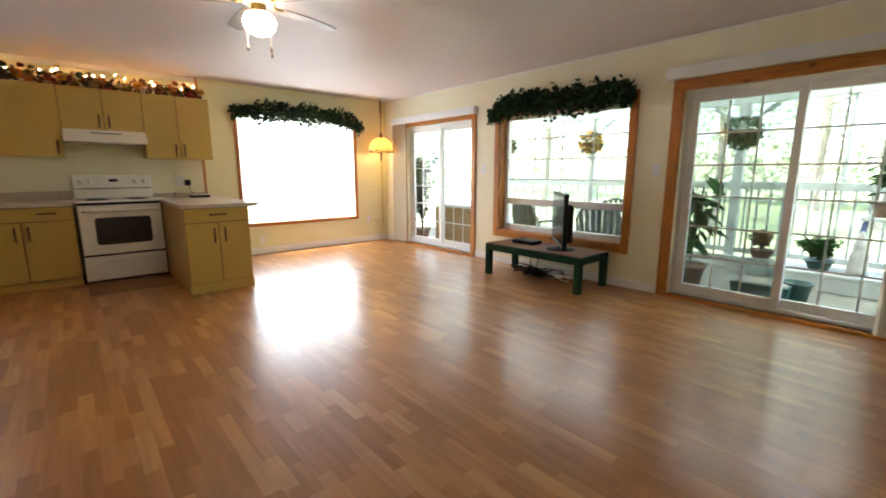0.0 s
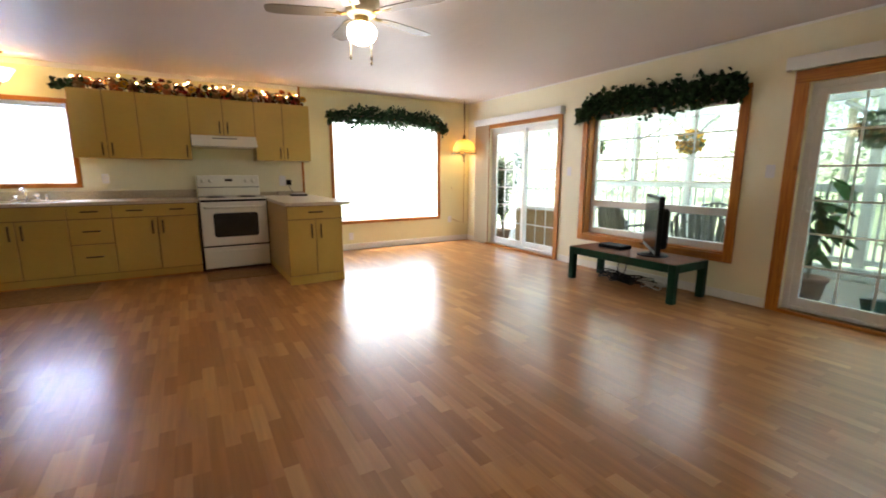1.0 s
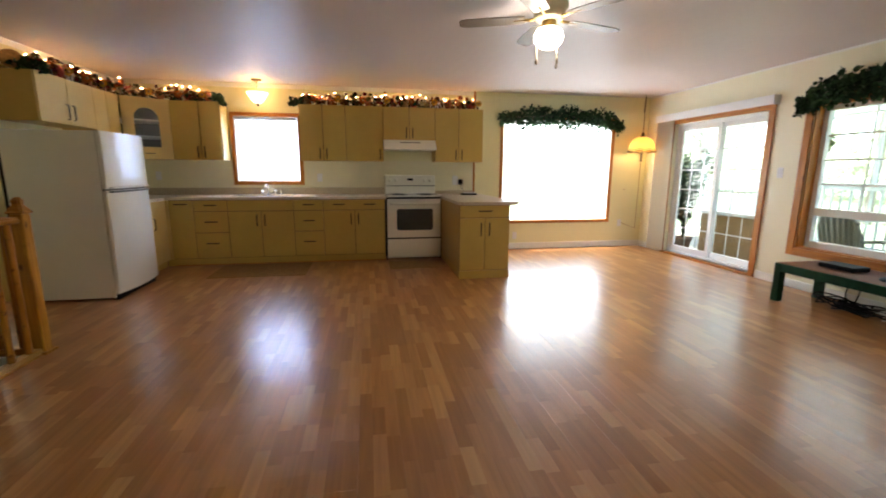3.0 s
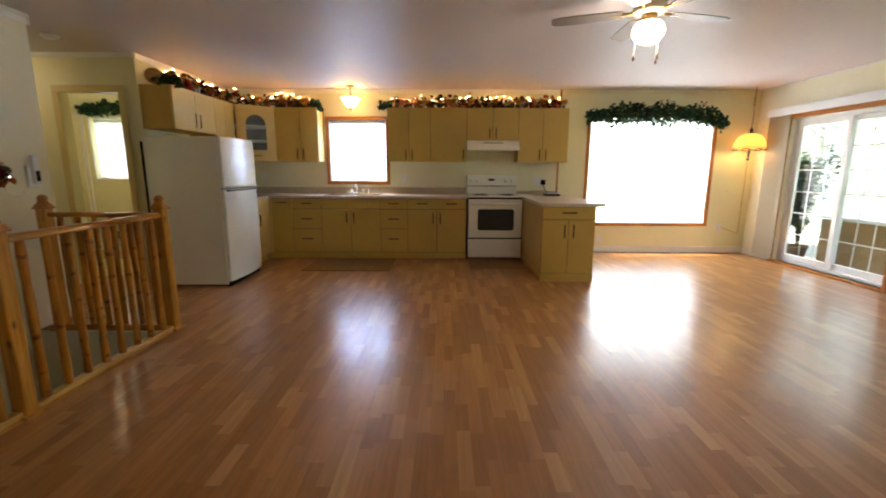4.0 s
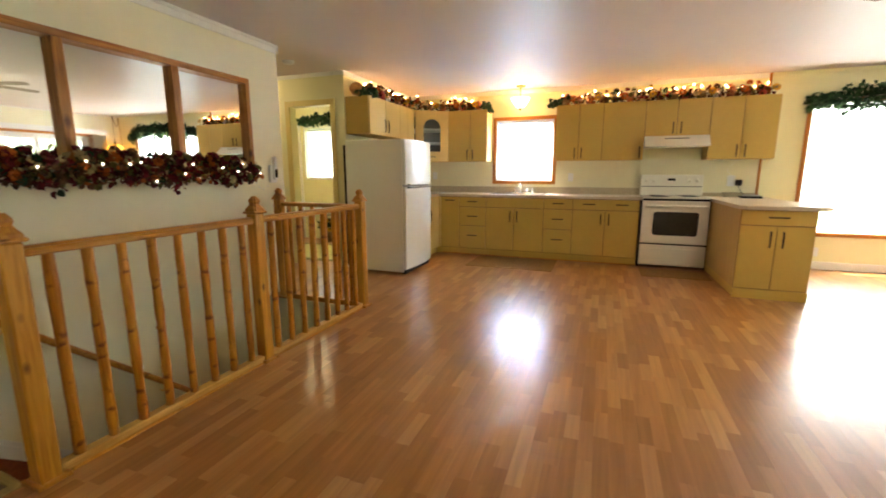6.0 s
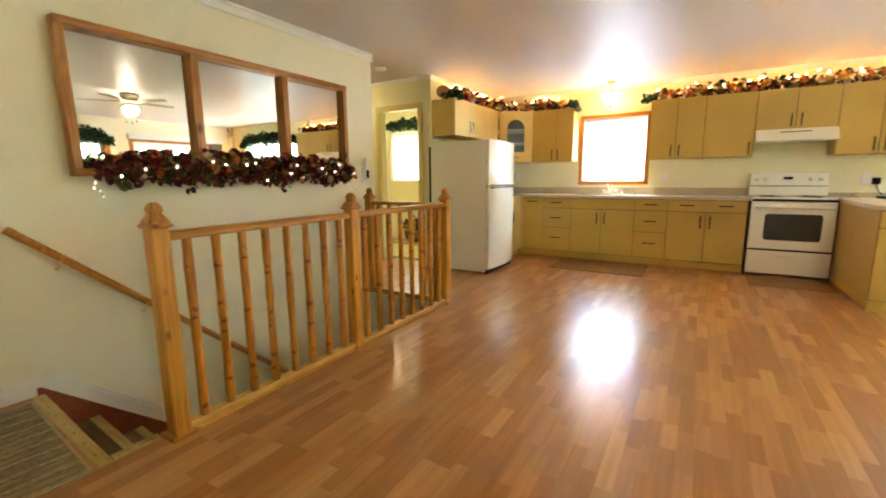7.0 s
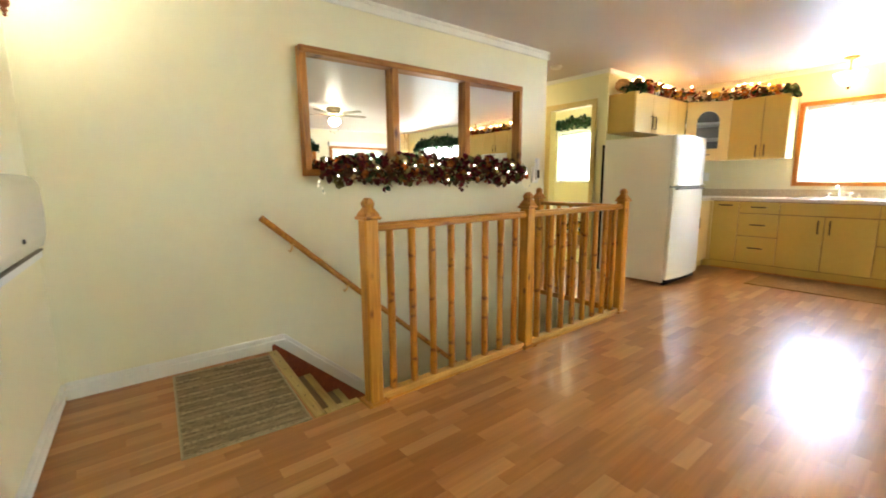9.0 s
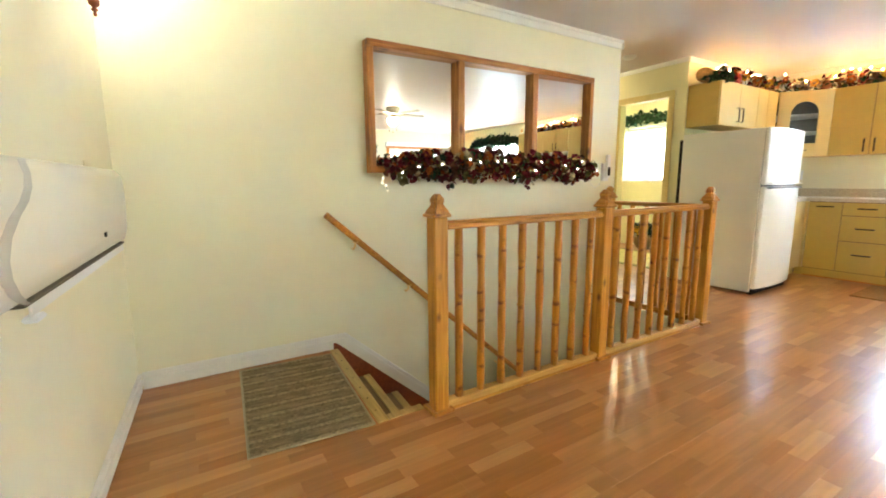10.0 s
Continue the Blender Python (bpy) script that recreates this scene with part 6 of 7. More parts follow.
bpart("pile", (-4.70, 5.32, 0.002), (-3.30, 6.30, 0.012), mat("yellow_green_pile", (0.55, 0.50, 0.22), 0.95, var=0.3, scale=30, bump=0.5, bscale=200), th, bevel=0.004)
for lo, hi in (((-4.79, 5.23), (-4.701, 6.39)), ((-3.299, 5.23), (-3.21, 6.39)), ((-4.70, 5.23), (-3.30, 5.319)), ((-4.70, 6.301), (-3.30, 6.39))):
    bpart("border", (lo[0], lo[1], 0.002), (hi[0], hi[1], 0.012), mat("olive_border", (0.22, 0.20, 0.07), 0.95, var=0.3, scale=30), th, bevel=0.003)

# ---- mirror on the stair wall ----
th = thing("wall_mirror", (XL, 2.42, 1.19), "three-part mirror in a deep brown pine frame", "mirror")
MX = XL + 0.075
for a, b, m in ((1.30, 1.345, 0), (2.0, 2.06, 0), (2.735, 2.795, 0), (3.43, 3.475, 0)):
    bpart("upright", (XL, a, 1.235), (MX, b, 1.99), M_MIRRORFRAME_Z, th, bevel=0.003)
bpart("head", (XL, 1.30, 1.99), (MX + 0.003, 3.475, 2.035), M_MIRRORFRAME_Y, th, bevel=0.003)
bpart("foot_board", (XL, 1.30, 1.19), (MX + 0.003, 3.475, 1.235), M_MIRRORFRAME_Y, th, bevel=0.003)
for a, b, turn in ((1.345, 2.0, -0.9), (2.06, 2.735, -1.3), (2.795, 3.43, -1.75)):
    bm = bmesh.new()
    box(bm, (XL + 0.014, a + 0.0005, 1.2355), (XL + 0.018, b - 0.0005, 1.9895), rot=Matrix.Rotation(radians(turn), 3, "Z") @ Matrix.Rotation(radians(0.2), 3, "Y"))
    part("mirror_pane", bm, M_MIRROR, th, "silvered mirror glass")

# ---- telephone, smoke alarm, heat pump ----
th = thing("wall_phone", (XL, 3.76, 1.15), "white cordless telephone on its wall holder", "telephone")
bpart("holder", (XL, 3.715, 1.12), (XL + 0.03, 3.80, 1.29), M_PVC, th, bevel=0.006, seg=2)
bm = bmesh.new()
box(bm, (XL + 0.03, 3.735, 1.15), (XL + 0.06, 3.785, 1.37), 0.010, 2)
hs = part("handset", bm, M_PVC, th)
bpart("keypad", (XL + 0.06, 3.742, 1.17), (XL + 0.0615, 3.778, 1.25), M_BLACK, hs, bevel=0)
bm = bmesh.new()
turned(bm, [(0.068, 0), (0.066, -0.012), (0.05, -0.030), (0.046, -0.032)], (-3.33, 4.45, H), 24)
bmesh.ops.recalc_face_normals(bm, faces=bm.faces)
tagged(link_mesh("smoke_alarm", bm, M_PVC, smooth=True), "round white smoke alarm on the ceiling", "smoke alarm")

hp = thing("heat_pump", (0, 0, 0), "white wall heat pump with a silver trim and open louver", "heat pump")
U0, U1 = 0.70, 2.36                    # along the skewed wall, from its corner
prof = [(0.0, 1.185), (0.09, 1.187), (0.13, 1.18), (0.15, 1.15), (0.152, 1.05), (0.147, 0.965), (0.136, 0.925), (0.10, 0.902), (0.0, 0.885)]
bm = bmesh.new()
cols_ = [(U0, 0.78), (U0 + 0.02, 0.90), (U0 + 0.06, 1.0), (U1 - 0.06, 1.0), (U1 - 0.02, 0.9), (U1, 0.78)]
rings = [[bm.verts.new((u, d * s, 1.05 + (z - 1.05) * (0.94 + 0.06 * s))) for d, z in prof] for u, s in cols_]
for p, q in zip(rings, rings[1:]):
    for i in range(len(prof) - 1):
        bm.faces.new((p[i], q[i], q[i + 1], p[i + 1]))
bm.faces.new(rings[0])
bm.faces.new(list(reversed(rings[-1])))
bmesh.ops.recalc_face_normals(bm, faces=bm.faces)
body = part("casing", bm, M_ENAMEL, hp, smooth=True)
bm = bmesh.new()
tr = [(1.69, 0.146, 1.176, 0.003), (1.695, 0.153, 1.15, 0.004), (1.705, 0.155, 1.125, 0.006), (1.735, 0.156, 1.10, 0.010), (1.785, 0.156, 1.075, 0.014), (1.825, 0.155, 1.045, 0.019), (1.845, 0.154, 1.01, 0.023), (1.838, 0.152, 0.980, 0.022), (1.81, 0.149, 0.950, 0.016), (1.775, 0.145, 0.930, 0.010), (1.745, 0.142, 0.918, 0.003)]
ra = []
for u, d, z, w in tr:
    ra.append([bm.verts.new((u - w, d - 0.004, z)), bm.verts.new((u, d + 0.006, z)), bm.verts.new((u + w, d - 0.004, z))])
for p, q in zip(ra, ra[1:]):
    for i in range(2):
        bm.faces.new((p[i], p[i + 1], q[i + 1], q[i]))
part("silver_trim", bm, mat("silver_plastic", (0.82, 0.83, 0.80), 0.2, 0.4, var=0.04), body, "silver curved trim", True)
# dark brown bar paints the shade of the air outlet on the casing
bm = bmesh.new()
box(bm, (0.775, 0.11, 0.910), (1.74, 0.1345, 0.9165))
part("slot_shade", bm, mat("shadowed_plastic", (0.10, 0.085, 0.06), 0.6, var=0.2, scale=12), body)
bm = bmesh.new()
box(bm, (0.775, 0.126, 0.884), (1.70, 0.131, 0.909), 0.0015)
part("louver", bm, M_PVC, hp)
bm = bmesh.new()
box(bm, (1.655, 0.112, 0.870), (1.700, 0.140, 0.8835), 0.005)
part("louver_end", bm, M_PVC, hp)
bm = bmesh.new()
box(bm, (1.12, 0.147, 0.972), (1.14, 0.1515, 0.985), 0)
part("indicator", bm, M_BLACK, body)
hp.matrix_basis = SOUTH
bm = bmesh.new()
box(bm, (0.50, 0, 1.16), (0.56, 0.006, 1.225), 0.002)
bmesh.ops.transform(bm, matrix=SOUTH, verts=bm.verts)
tagged(link_mesh("cover_plate", bm, M_WALL2), "painted-over cover plate on the cream wall", "cover plate")

# ---- lamps ----
th = thing("ceiling_fan", (1.57, 3.50, H), "cream and brass ceiling fan with a lit glass bowl", "ceiling fan")
FC = (1.57, 3.50, 0)
M_FANB = mat("fan_blade", (0.19, 0.14, 0.09), 0.45, var=0.12, scale=9, stretch=(1, 6, 1))
M_FANH = mat("fan_housing", (0.62, 0.55, 0.36), 0.3, 0.2, var=0.08, scale=8)
bm = bmesh.new()
turned(bm, [(0.10, H), (0.125, H - 0.01), (0.13, H - 0.055), (0.10, H - 0.07), (0.105, H - 0.075), (0.11, H - 0.12), (0.085, H - 0.135), (0.055, H - 0.14)], FC, 28)
bmesh.ops.recalc_face_normals(bm, faces=bm.faces)
part("motor_housing", bm, M_FANH, th, smooth=True)
bm = bmesh.new()
turned(bm, [(0.05, H - 0.135), (0.048, H - 0.17), (0.070, H - 0.18), (0.072, H - 0.19), (0.05, H - 0.195)], FC, 24)
bmesh.ops.recalc_face_normals(bm, faces=bm.faces)
part("light_fitter", bm, M_BRASS, th, smooth=True)
bm = bmesh.new()
turned(bm, [(0.068, H - 0.188), (0.090, H - 0.205), (0.102, H - 0.235), (0.098, H - 0.270), (0.076, H - 0.302), (0.032, H - 0.324), (0.004, H - 0.328)], FC, 28)
bmesh.ops.recalc_face_normals(bm, faces=bm.faces)
part("glass_bowl", bm, M_GLOBE, th, "lit frosted glass bowl", True)
for k in range(5):
    an = radians(15 + 72 * k)
    R = Matrix.Rotation(an, 3, "Z")
    bm = bmesh.new()
    vs = []
    for x, w in ((0.17, 0.050), (0.24, 0.060), (0.45, 0.068), (0.58, 0.066), (0.63, 0.050), (0.645, 0.02)):
        vs.append([bm.verts.new(Vector((x, s * w, 0.006 * s + dz))) for s, dz in ((-1, 0), (1, 0), (1, 0.006), (-1, 0.006))])
    for p, q in zip(vs, vs[1:]):
        for j in range(4):
            bm.faces.new((p[j], q[j], q[(j + 1) % 4], p[(j + 1) % 4]))
    bm.faces.new(list(reversed(vs[0])))
    bm.faces.new(vs[-1])
    bmesh.ops.recalc_face_normals(bm, faces=bm.faces)
    bmesh.ops.rotate(bm, cent=(0, 0, 0), matrix=R, verts=bm.verts)
    bmesh.ops.translate(bm, vec=(FC[0], FC[1], H - 0.125), verts=bm.verts)
    bl = part("blade", bm, M_FANB, th)
    bm = bmesh.new()
    tube(bm, [R @ Vector((0.09, 0, 0)), R @ Vector((0.13, 0.0, -0.012)), R @ Vector((0.20, 0.0, -0.004)), R @ Vector((0.25, 0, -0.003))], 0.011, 6)
    bmesh.ops.translate(bm, vec=(FC[0], FC[1], H - 0.115), verts=bm.verts)
    part("blade_iron", bm, M_BRASS, bl, smooth=True)
for dx, dy, z1 in ((-0.075, 0.03, 0.41), (0.045, -0.06, 0.42), (0.08, 0.03, 0.43)):
    rpart("pull_chain", (FC[0] + dx, FC[1] + dy, H - 0.185), (FC[0] + dx, FC[1] + dy, H - z1), 0.0038, M_FANH, th, seg=6)
    bm = bmesh.new()
    turned(bm, [(0.004, 0.02), (0.009, 0.0), (0.009, -0.012), (0.003, -0.018)], (FC[0] + dx, FC[1] + dy, H - z1), 10)
    part("chain_knob", bm, M_BRONZE, th, smooth=True)

SWX, SWY = 4.60, 6.72
th = thing("swag_lamp", (SWX, SWY, H), "hanging swag lamp with a scalloped amber shade, lit", "hanging lamp")
bm = bmesh.new()
seg = 32
rings = []
for r, z in ((0.035, 0.19), (0.085, 0.18), (0.13, 0.155), (0.165, 0.115), (0.188, 0.06), (0.198, 0.0), (0.200, -0.03)):
    ring = []
    for i in range(seg):
        a = 2 * math.pi * i / seg
        zz = z + (0.014 * math.cos(8 * a) if z < -0.01 else 0)
        rr = r * (1 + 0.012 * math.cos(8 * a))
        ring.append(bm.verts.new((SWX + rr * math.cos(a), SWY + rr * math.sin(a), 1.61 + zz)))
    rings.append(ring)
for p, q in zip(rings, rings[1:]):
    for i in range(seg):
        bm.faces.new((p[i], q[i], q[(i + 1) % seg], p[(i + 1) % seg]))
part("shade", bm, M_LAMPSHADE, th, "scalloped amber shade", True)
for zz, rr, amp in ((1.573, 0.203, 0.014), (1.606, 0.201, 0.010)):
    bm = bmesh.new()
    tube(bm, [(SWX + rr * (1 + 0.012 * math.cos(8 * a)) * math.cos(a), SWY + rr * (1 + 0.012 * math.cos(8 * a)) * math.sin(a), zz + amp * math.cos(8 * a)) for a in [2 * math.pi * i / 48 for i in range(49)]], 0.0095 if zz < 1.59 else 0.004, 6)
    part("edge_braid", bm, M_BRONZE, th)
bm = bmesh.new()
turned(bm, [(0.036, 1.798), (0.042, 1.81), (0.014, 1.825), (0.026, 1.845), (0.012, 1.865), (0.006, 1.885)], (SWX, SWY, 0), 14)
part("crown_cap", bm, M_BRONZE, th, smooth=True)
bm = bmesh.new()
turned(bm, [(0.008, 1.57), (0.02, 1.555), (0.026, 1.53), (0.010, 1.505), (0.020, 1.485), (0.008, 1.46), (0.024, 1.435), (0.018, 1.42)], (SWX, SWY, 0), 14)
part("bottom_finial", bm, M_BRONZE, th, smooth=True)
bm = bmesh.new()
r_ = bmesh.ops.create_uvsphere(bm, u_segments=14, v_segments=8, radius=0.032)
bmesh.ops.translate(bm, vec=(SWX, SWY, 1.66), verts=r_["verts"])
part("bulb", bm, glow("swag_bulb", (1.0, 0.7, 0.35), 3.0), th)
bm = bmesh.new()
for i in range(28):
    z = 1.885 + 0.55 * i / 28
    tube(bm, [(SWX + (0.006 if i % 2 else 0) * math.cos(a), SWY + (0 if i % 2 else 0.006) * math.cos(a), z + 0.013 * math.sin(a)) for a in (0, 1.05, 2.1, 3.14, 4.2, 5.2, 6.28)], 0.002, 4)
part("chain", bm, M_BRONZE, th)
bm = bmesh.new()
tube(bm, [(SWX, SWY, H - 0.01), (SWX + 0.02, SWY + 0.04, H - 0.14), (SWX + 0.07, SWY + 0.12, H - 0.24), (SWX + 0.12, SWY + 0.18, H - 0.16), (SWX + 0.16, SWY + 0.22, H - 0.01)], 0.006, 5)
part("swag_loop", bm, M_BRONZE, th)
bm = bmesh.new()
tube(bm, [(4.77, 6.955, H - 0.01), (4.775, 6.975, 1.2), (4.77, 6.98, 0.3), (4.62, 6.985, 0.36), (4.50, 6.985, 0.41)], 0.004, 5)
part("power_cord", bm, M_BRASS, th)

th = thing("kitchen_ceiling_light", (-1.15, 6.72, H), "bronze ceiling light with a lit amber glass bowl over the sink", "ceiling light")
bm = bmesh.new()
turned(bm, [(0.07, H), (0.068, H - 0.014), (0.02, H - 0.03), (0.009, H - 0.035), (0.009, H - 0.15)], (-1.15, 6.72, 0), 20)
bmesh.ops.recalc_face_normals(bm, faces=bm.faces)
part("canopy", bm, M_BRONZE, th, smooth=True)
bm = bmesh.new()
turned(bm, [(0.138, H - 0.170), (0.128, H - 0.190), (0.104, H - 0.228), (0.082, H - 0.266), (0.052, H - 0.295), (0.02, H - 0.305)], (-1.15, 6.72, 0), 28, cap=False)
part("glass_bowl", bm, M_GLOBE2, th, "amber glass bowl", True)
bm = bmesh.new()
turned(bm, [(0.022, H - 0.298), (0.026, H - 0.31), (0.010, H - 0.322), (0.014, H - 0.332), (0.003, H - 0.345)], (-1.15, 6.72, 0), 14)
bmesh.ops.recalc_face_normals(bm, faces=bm.faces)
part("finial", bm, M_BRONZE, th, smooth=True)
rpart("stem", (-1.15, 6.72, H - 0.30), (-1.15, 6.72, H - 0.145), 0.006, M_BRONZE, th)
for s in (-1, 1):
    bm = bmesh.new()
    r_ = bmesh.ops.create_uvsphere(bm, u_segments=12, v_segments=8, radius=0.028)
    bmesh.ops.translate(bm, vec=(-1.15 + s * 0.05, 6.72, H - 0.21), verts=r_["verts"])
    part("bulb", bm, M_GLOBE2, th, "lit bulb")

# added fixture round the hall's fill light, hidden from the camera
th = thing("hall_ceiling_light", (-4.6, 4.45, H), "added glass ceiling light, out of view, filling the hall with light", "ceiling light")
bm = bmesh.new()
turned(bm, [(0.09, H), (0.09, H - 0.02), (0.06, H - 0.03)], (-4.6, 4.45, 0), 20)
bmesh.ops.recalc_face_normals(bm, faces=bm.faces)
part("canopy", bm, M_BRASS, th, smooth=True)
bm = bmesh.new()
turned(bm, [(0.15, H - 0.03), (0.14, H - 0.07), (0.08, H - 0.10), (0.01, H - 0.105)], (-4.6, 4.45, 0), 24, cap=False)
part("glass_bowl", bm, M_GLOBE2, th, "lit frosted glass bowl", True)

YS, SCX = -0.096, -2.70
th = thing("wall_sconce", (SCX, YS, 1.9), "bronze wall lamp with an upward glass cup near the corner", "wall lamp")
bpart("back_plate", (SCX - 0.04, YS, 1.90), (SCX + 0.04, YS + 0.018, 2.04), M_BRONZE, th, bevel=0.006)
bm = bmesh.new()
tube(bm, [(SCX, YS + 0.015, 1.96), (SCX, YS + 0.04, 1.94), (SCX, YS + 0.066, 1.96)], 0.008, 8)
part("arm", bm, M_BRONZE, th, smooth=True)
bm = bmesh.new()
turned(bm, [(0.003, 1.832), (0.008, 1.838), (0.005, 1.848), (0.014, 1.858), (0.006, 1.866), (0.018, 1.876), (0.022, 1.892), (0.015, 1.91), (0.025, 1.93), (0.023, 1.96), (0.033, 1.97)], (SCX, YS + 0.066, 0), 16)
part("finial", bm, M_RISER, th, "turned dark wood finial", True)
bm = bmesh.new()
turned(bm, [(0.033, 1.97), (0.046, 2.01), (0.052, 2.06), (0.060, 2.10)], (SCX, YS + 0.066, 0), 20, cap=False)
part("glass_cup", bm, shade_mat("frosted_cup", (0.95, 0.9, 0.8), 0.6), th, "frosted glass cup", True)

# ---- small things on the counter ----
th = thing("counter_phone", (1.72, 6.62, CTOP), "dark cordless phone lying on the peninsula", "telephone")
bpart("cradle", (1.64, 6.55, CTOP), (1.86, 6.68, CTOP + 0.025), M_BLACK, th, bevel=0.008, seg=2)
bpart("handset", (1.66, 6.57, CTOP + 0.025), (1.84, 6.63, CTOP + 0.045), M_STONE, th, bevel=0.010, seg=2)
th = thing("wall_adapter", (1.69, YN - 0.008, 1.10), "black plug adapter in the wall outlet over the peninsula", "plug")
bpart("cover", (1.57, YN - 0.016, 1.04), (1.66, YN - 0.008, 1.18), M_PVC, th, bevel=0.002)
bpart("plug_body", (1.665, YN - 0.06, 1.05), (1.73, YN - 0.008, 1.125), M_BLACK, th, bevel=0.006)
bm = bmesh.new()
tube(bm, [(1.70, YN - 0.03, 1.05), (1.72, YN - 0.05, 0.98), (1.74, 6.85, 0.93), (1.75, 6.68, 0.915)], 0.004, 5)
part("cord", bm, M_BLACK, th)
bm = bmesh.new()
tube(bm, [(1.61, YN - 0.02, 1.18), (1.55, YN - 0.02, 1.25), (1.60, YN - 0.02, 1.32), (1.66, YN - 0.02, 1.386)], 0.003, 5)
part("thin_cord", bm, M_WHITE, th)
th = thing("counter_tray", (1.60, 6.90, CTOP), "small pale box at the back of the peninsula", "box")
bpart("box_body", (1.52, 6.85, CTOP), (1.70, 6.95, CTOP + 0.06), M_COUNTERBACK, th, bevel=0.006)
# small nails and knobs on the wall in the dining corner
for x, z in ((4.52, 0.96),):
    bm = bmesh.new()
    turned(bm, [(0.006, 0), (0.006, 0.02)], (0, 0, 0), 8)
    bmesh.ops.rotate(bm, cent=(0, 0, 0), matrix=Matrix.Rotation(radians(90), 3, "X"), verts=bm.verts)
    bmesh.ops.translate(bm, vec=(x, YN, z), verts=bm.verts)
    tagged(link_mesh("wall_hook", bm, M_BRASS), "small brass hook in the yellow wall", "hook")

# ---- porch ----
PX1, PZ = 7.35, -0.06
bm = bmesh.new()
for i in range(17):
    x = XR + 0.18 + i * 0.145
    box(bm, (x, -2.5, PZ - 0.03), (x + 0.14, 9.0, PZ), 0.003)
tagged(link_mesh("porch_floor", bm, M_DECK), "grey painted porch boards", "porch floor", kind="structure")
# translucency is added here to bring more light onto the porch and indoors
M_ROOF = shade_mat("porch_roof_panel", (0.90, 0.94, 0.92), 0.62)
bm = bmesh.new()
box(bm, (XR + 0.17, -2.5, 2.42), (PX1 + 0.35, 9.0, 2.43))
tagged(link_mesh("porch_roof", bm, M_ROOF), "pale porch roof, made translucent to brighten the porch", "roof", kind="structure")
for y in [-2.4 + 0.8 * i for i in range(15)]:
    bm = bmesh.new()
    box(bm, (XR + 0.17, y, 2.33), (PX1 + 0.3, y + 0.045, 2.418), 0.003)
    tagged(link_mesh("porch_rafter", bm, M_PORCHWHITE), "white painted porch rafter", "rafter", kind="structure")
bm = bmesh.new()
box(bm, (PX1 - 0.05, -2.5, 2.10), (PX1 + 0.05, 9.0, 2.325), 0.005)
tagged(link_mesh("porch_beam", bm, M_PORCHWHITE), "white painted porch beam", "beam", kind="structure")


def porch_post(y):
    th = thing("porch_post", (PX1, y, PZ), "white porch post with curved brackets", "post", "porch posts", kind="structure")
    bpart("shaft", (PX1 - 0.055, y - 0.055, PZ), (PX1 + 0.055, y + 0.055, 2.098), M_PORCHWHITE, th, bevel=0.006)
    for s in (-1, 1):
        bm = bmesh.new()
        tube(bm, [(PX1, y + s * 0.05, 1.72), (PX1, y + s * 0.10, 1.86), (PX1, y + s * 0.20, 1.98), (PX1, y + s * 0.36, 2.08)], 0.03, 4)
        part("bracket", bm, M_PORCHWHITE, th)


PYS = [-1.9, 0.05, 2.17, 4.32, 6.40, 8.5]
for y in PYS:
    porch_post(y)
for a, b in zip(PYS, PYS[1:]):
    th = thing("porch_railing", (PX1, (a + b) / 2, PZ), "white painted porch railing with square balusters", "railing", "porch railings", kind="structure")
    a, b = a + 0.055, b - 0.055
    bpart("top_rail", (PX1 - 0.05, a, 1.0), (PX1 + 0.05, b, 1.10), M_PORCHWHITE, th, bevel=0.006)
    bpart("bottom_rail", (PX1 - 0.03, a, 0.13), (PX1 + 0.03, b, 0.20), M_PORCHWHITE, th, bevel=0.004)
    n = int((b - a) / 0.13)
    for i in range(n):
        y = a + (b - a) * (i + 0.5) / n
        bpart("baluster", (PX1 - 0.013, y - 0.013, 0.20), (PX1 + 0.013, y + 0.013, 1.0), M_PORCHWHITE, th, bevel=0)
    ym = (a + b) / 2
    bpart("screen_post", (PX1 - 0.02, ym - 0.025, 1.10), (PX1 + 0.02, ym + 0.025, 2.098), M_PORCHWHITE, th)


M_SAGE = leaf_mat("sage_leaf", (0.12, 0.16, 0.08), 0.4)


def hanging_basket(x, y, z, label, mats, n=220, r=0.17):
    th = thing("hanging_basket", (x, y, z), label, "hanging plant", "hanging baskets")
    bm = bmesh.new()
    turned(bm, [(0.05, -0.12), (0.10, -0.09), (0.14, 0.0), (0.145, 0.02), (0.13, 0.02)], (x, y, z), 18)
    part("basket", bm, M_BASKET, th, smooth=True)
    for k in range(3):
        a = 2.1 * k
        rpart("hanger", (x + 0.14 * math.cos(a), y + 0.14 * math.sin(a), z + 0.02), (x, y, 2.42), 0.003, M_BRONZE, th, seg=5)
    items = [[] for _ in mats]
    for i in range(n):
        v = Vector((rng.gauss(0, 1), rng.gauss(0, 1), rng.gauss(0, 0.85))).normalized() * r * rng.uniform(0.55, 1.0) ** 0.6
        d = v.normalized() + Vector((rng.gauss(0, 0.5), rng.gauss(0, 0.5), rng.gauss(-0.5, 0.4)))
        s = rng.uniform(0.035, 0.06)
        items[rng.randrange(len(mats))].append((Vector((x, y, z + 0.02)) + v, d, rvec(), s, s * 0.62))
    for m, g in zip(mats, items):
        leaf_mesh("foliage", g, m, th, kind="stuff")


hanging_basket(6.55, 1.97, 1.66, "hanging basket of grey-green leaves on the porch", [M_SAGE, M_LEAF], 620, 0.19)
hanging_basket(6.2, 3.72, 1.62, "hanging basket of green and gold leaves on the porch", [M_SAGE, M_GOLD], 420, 0.15)
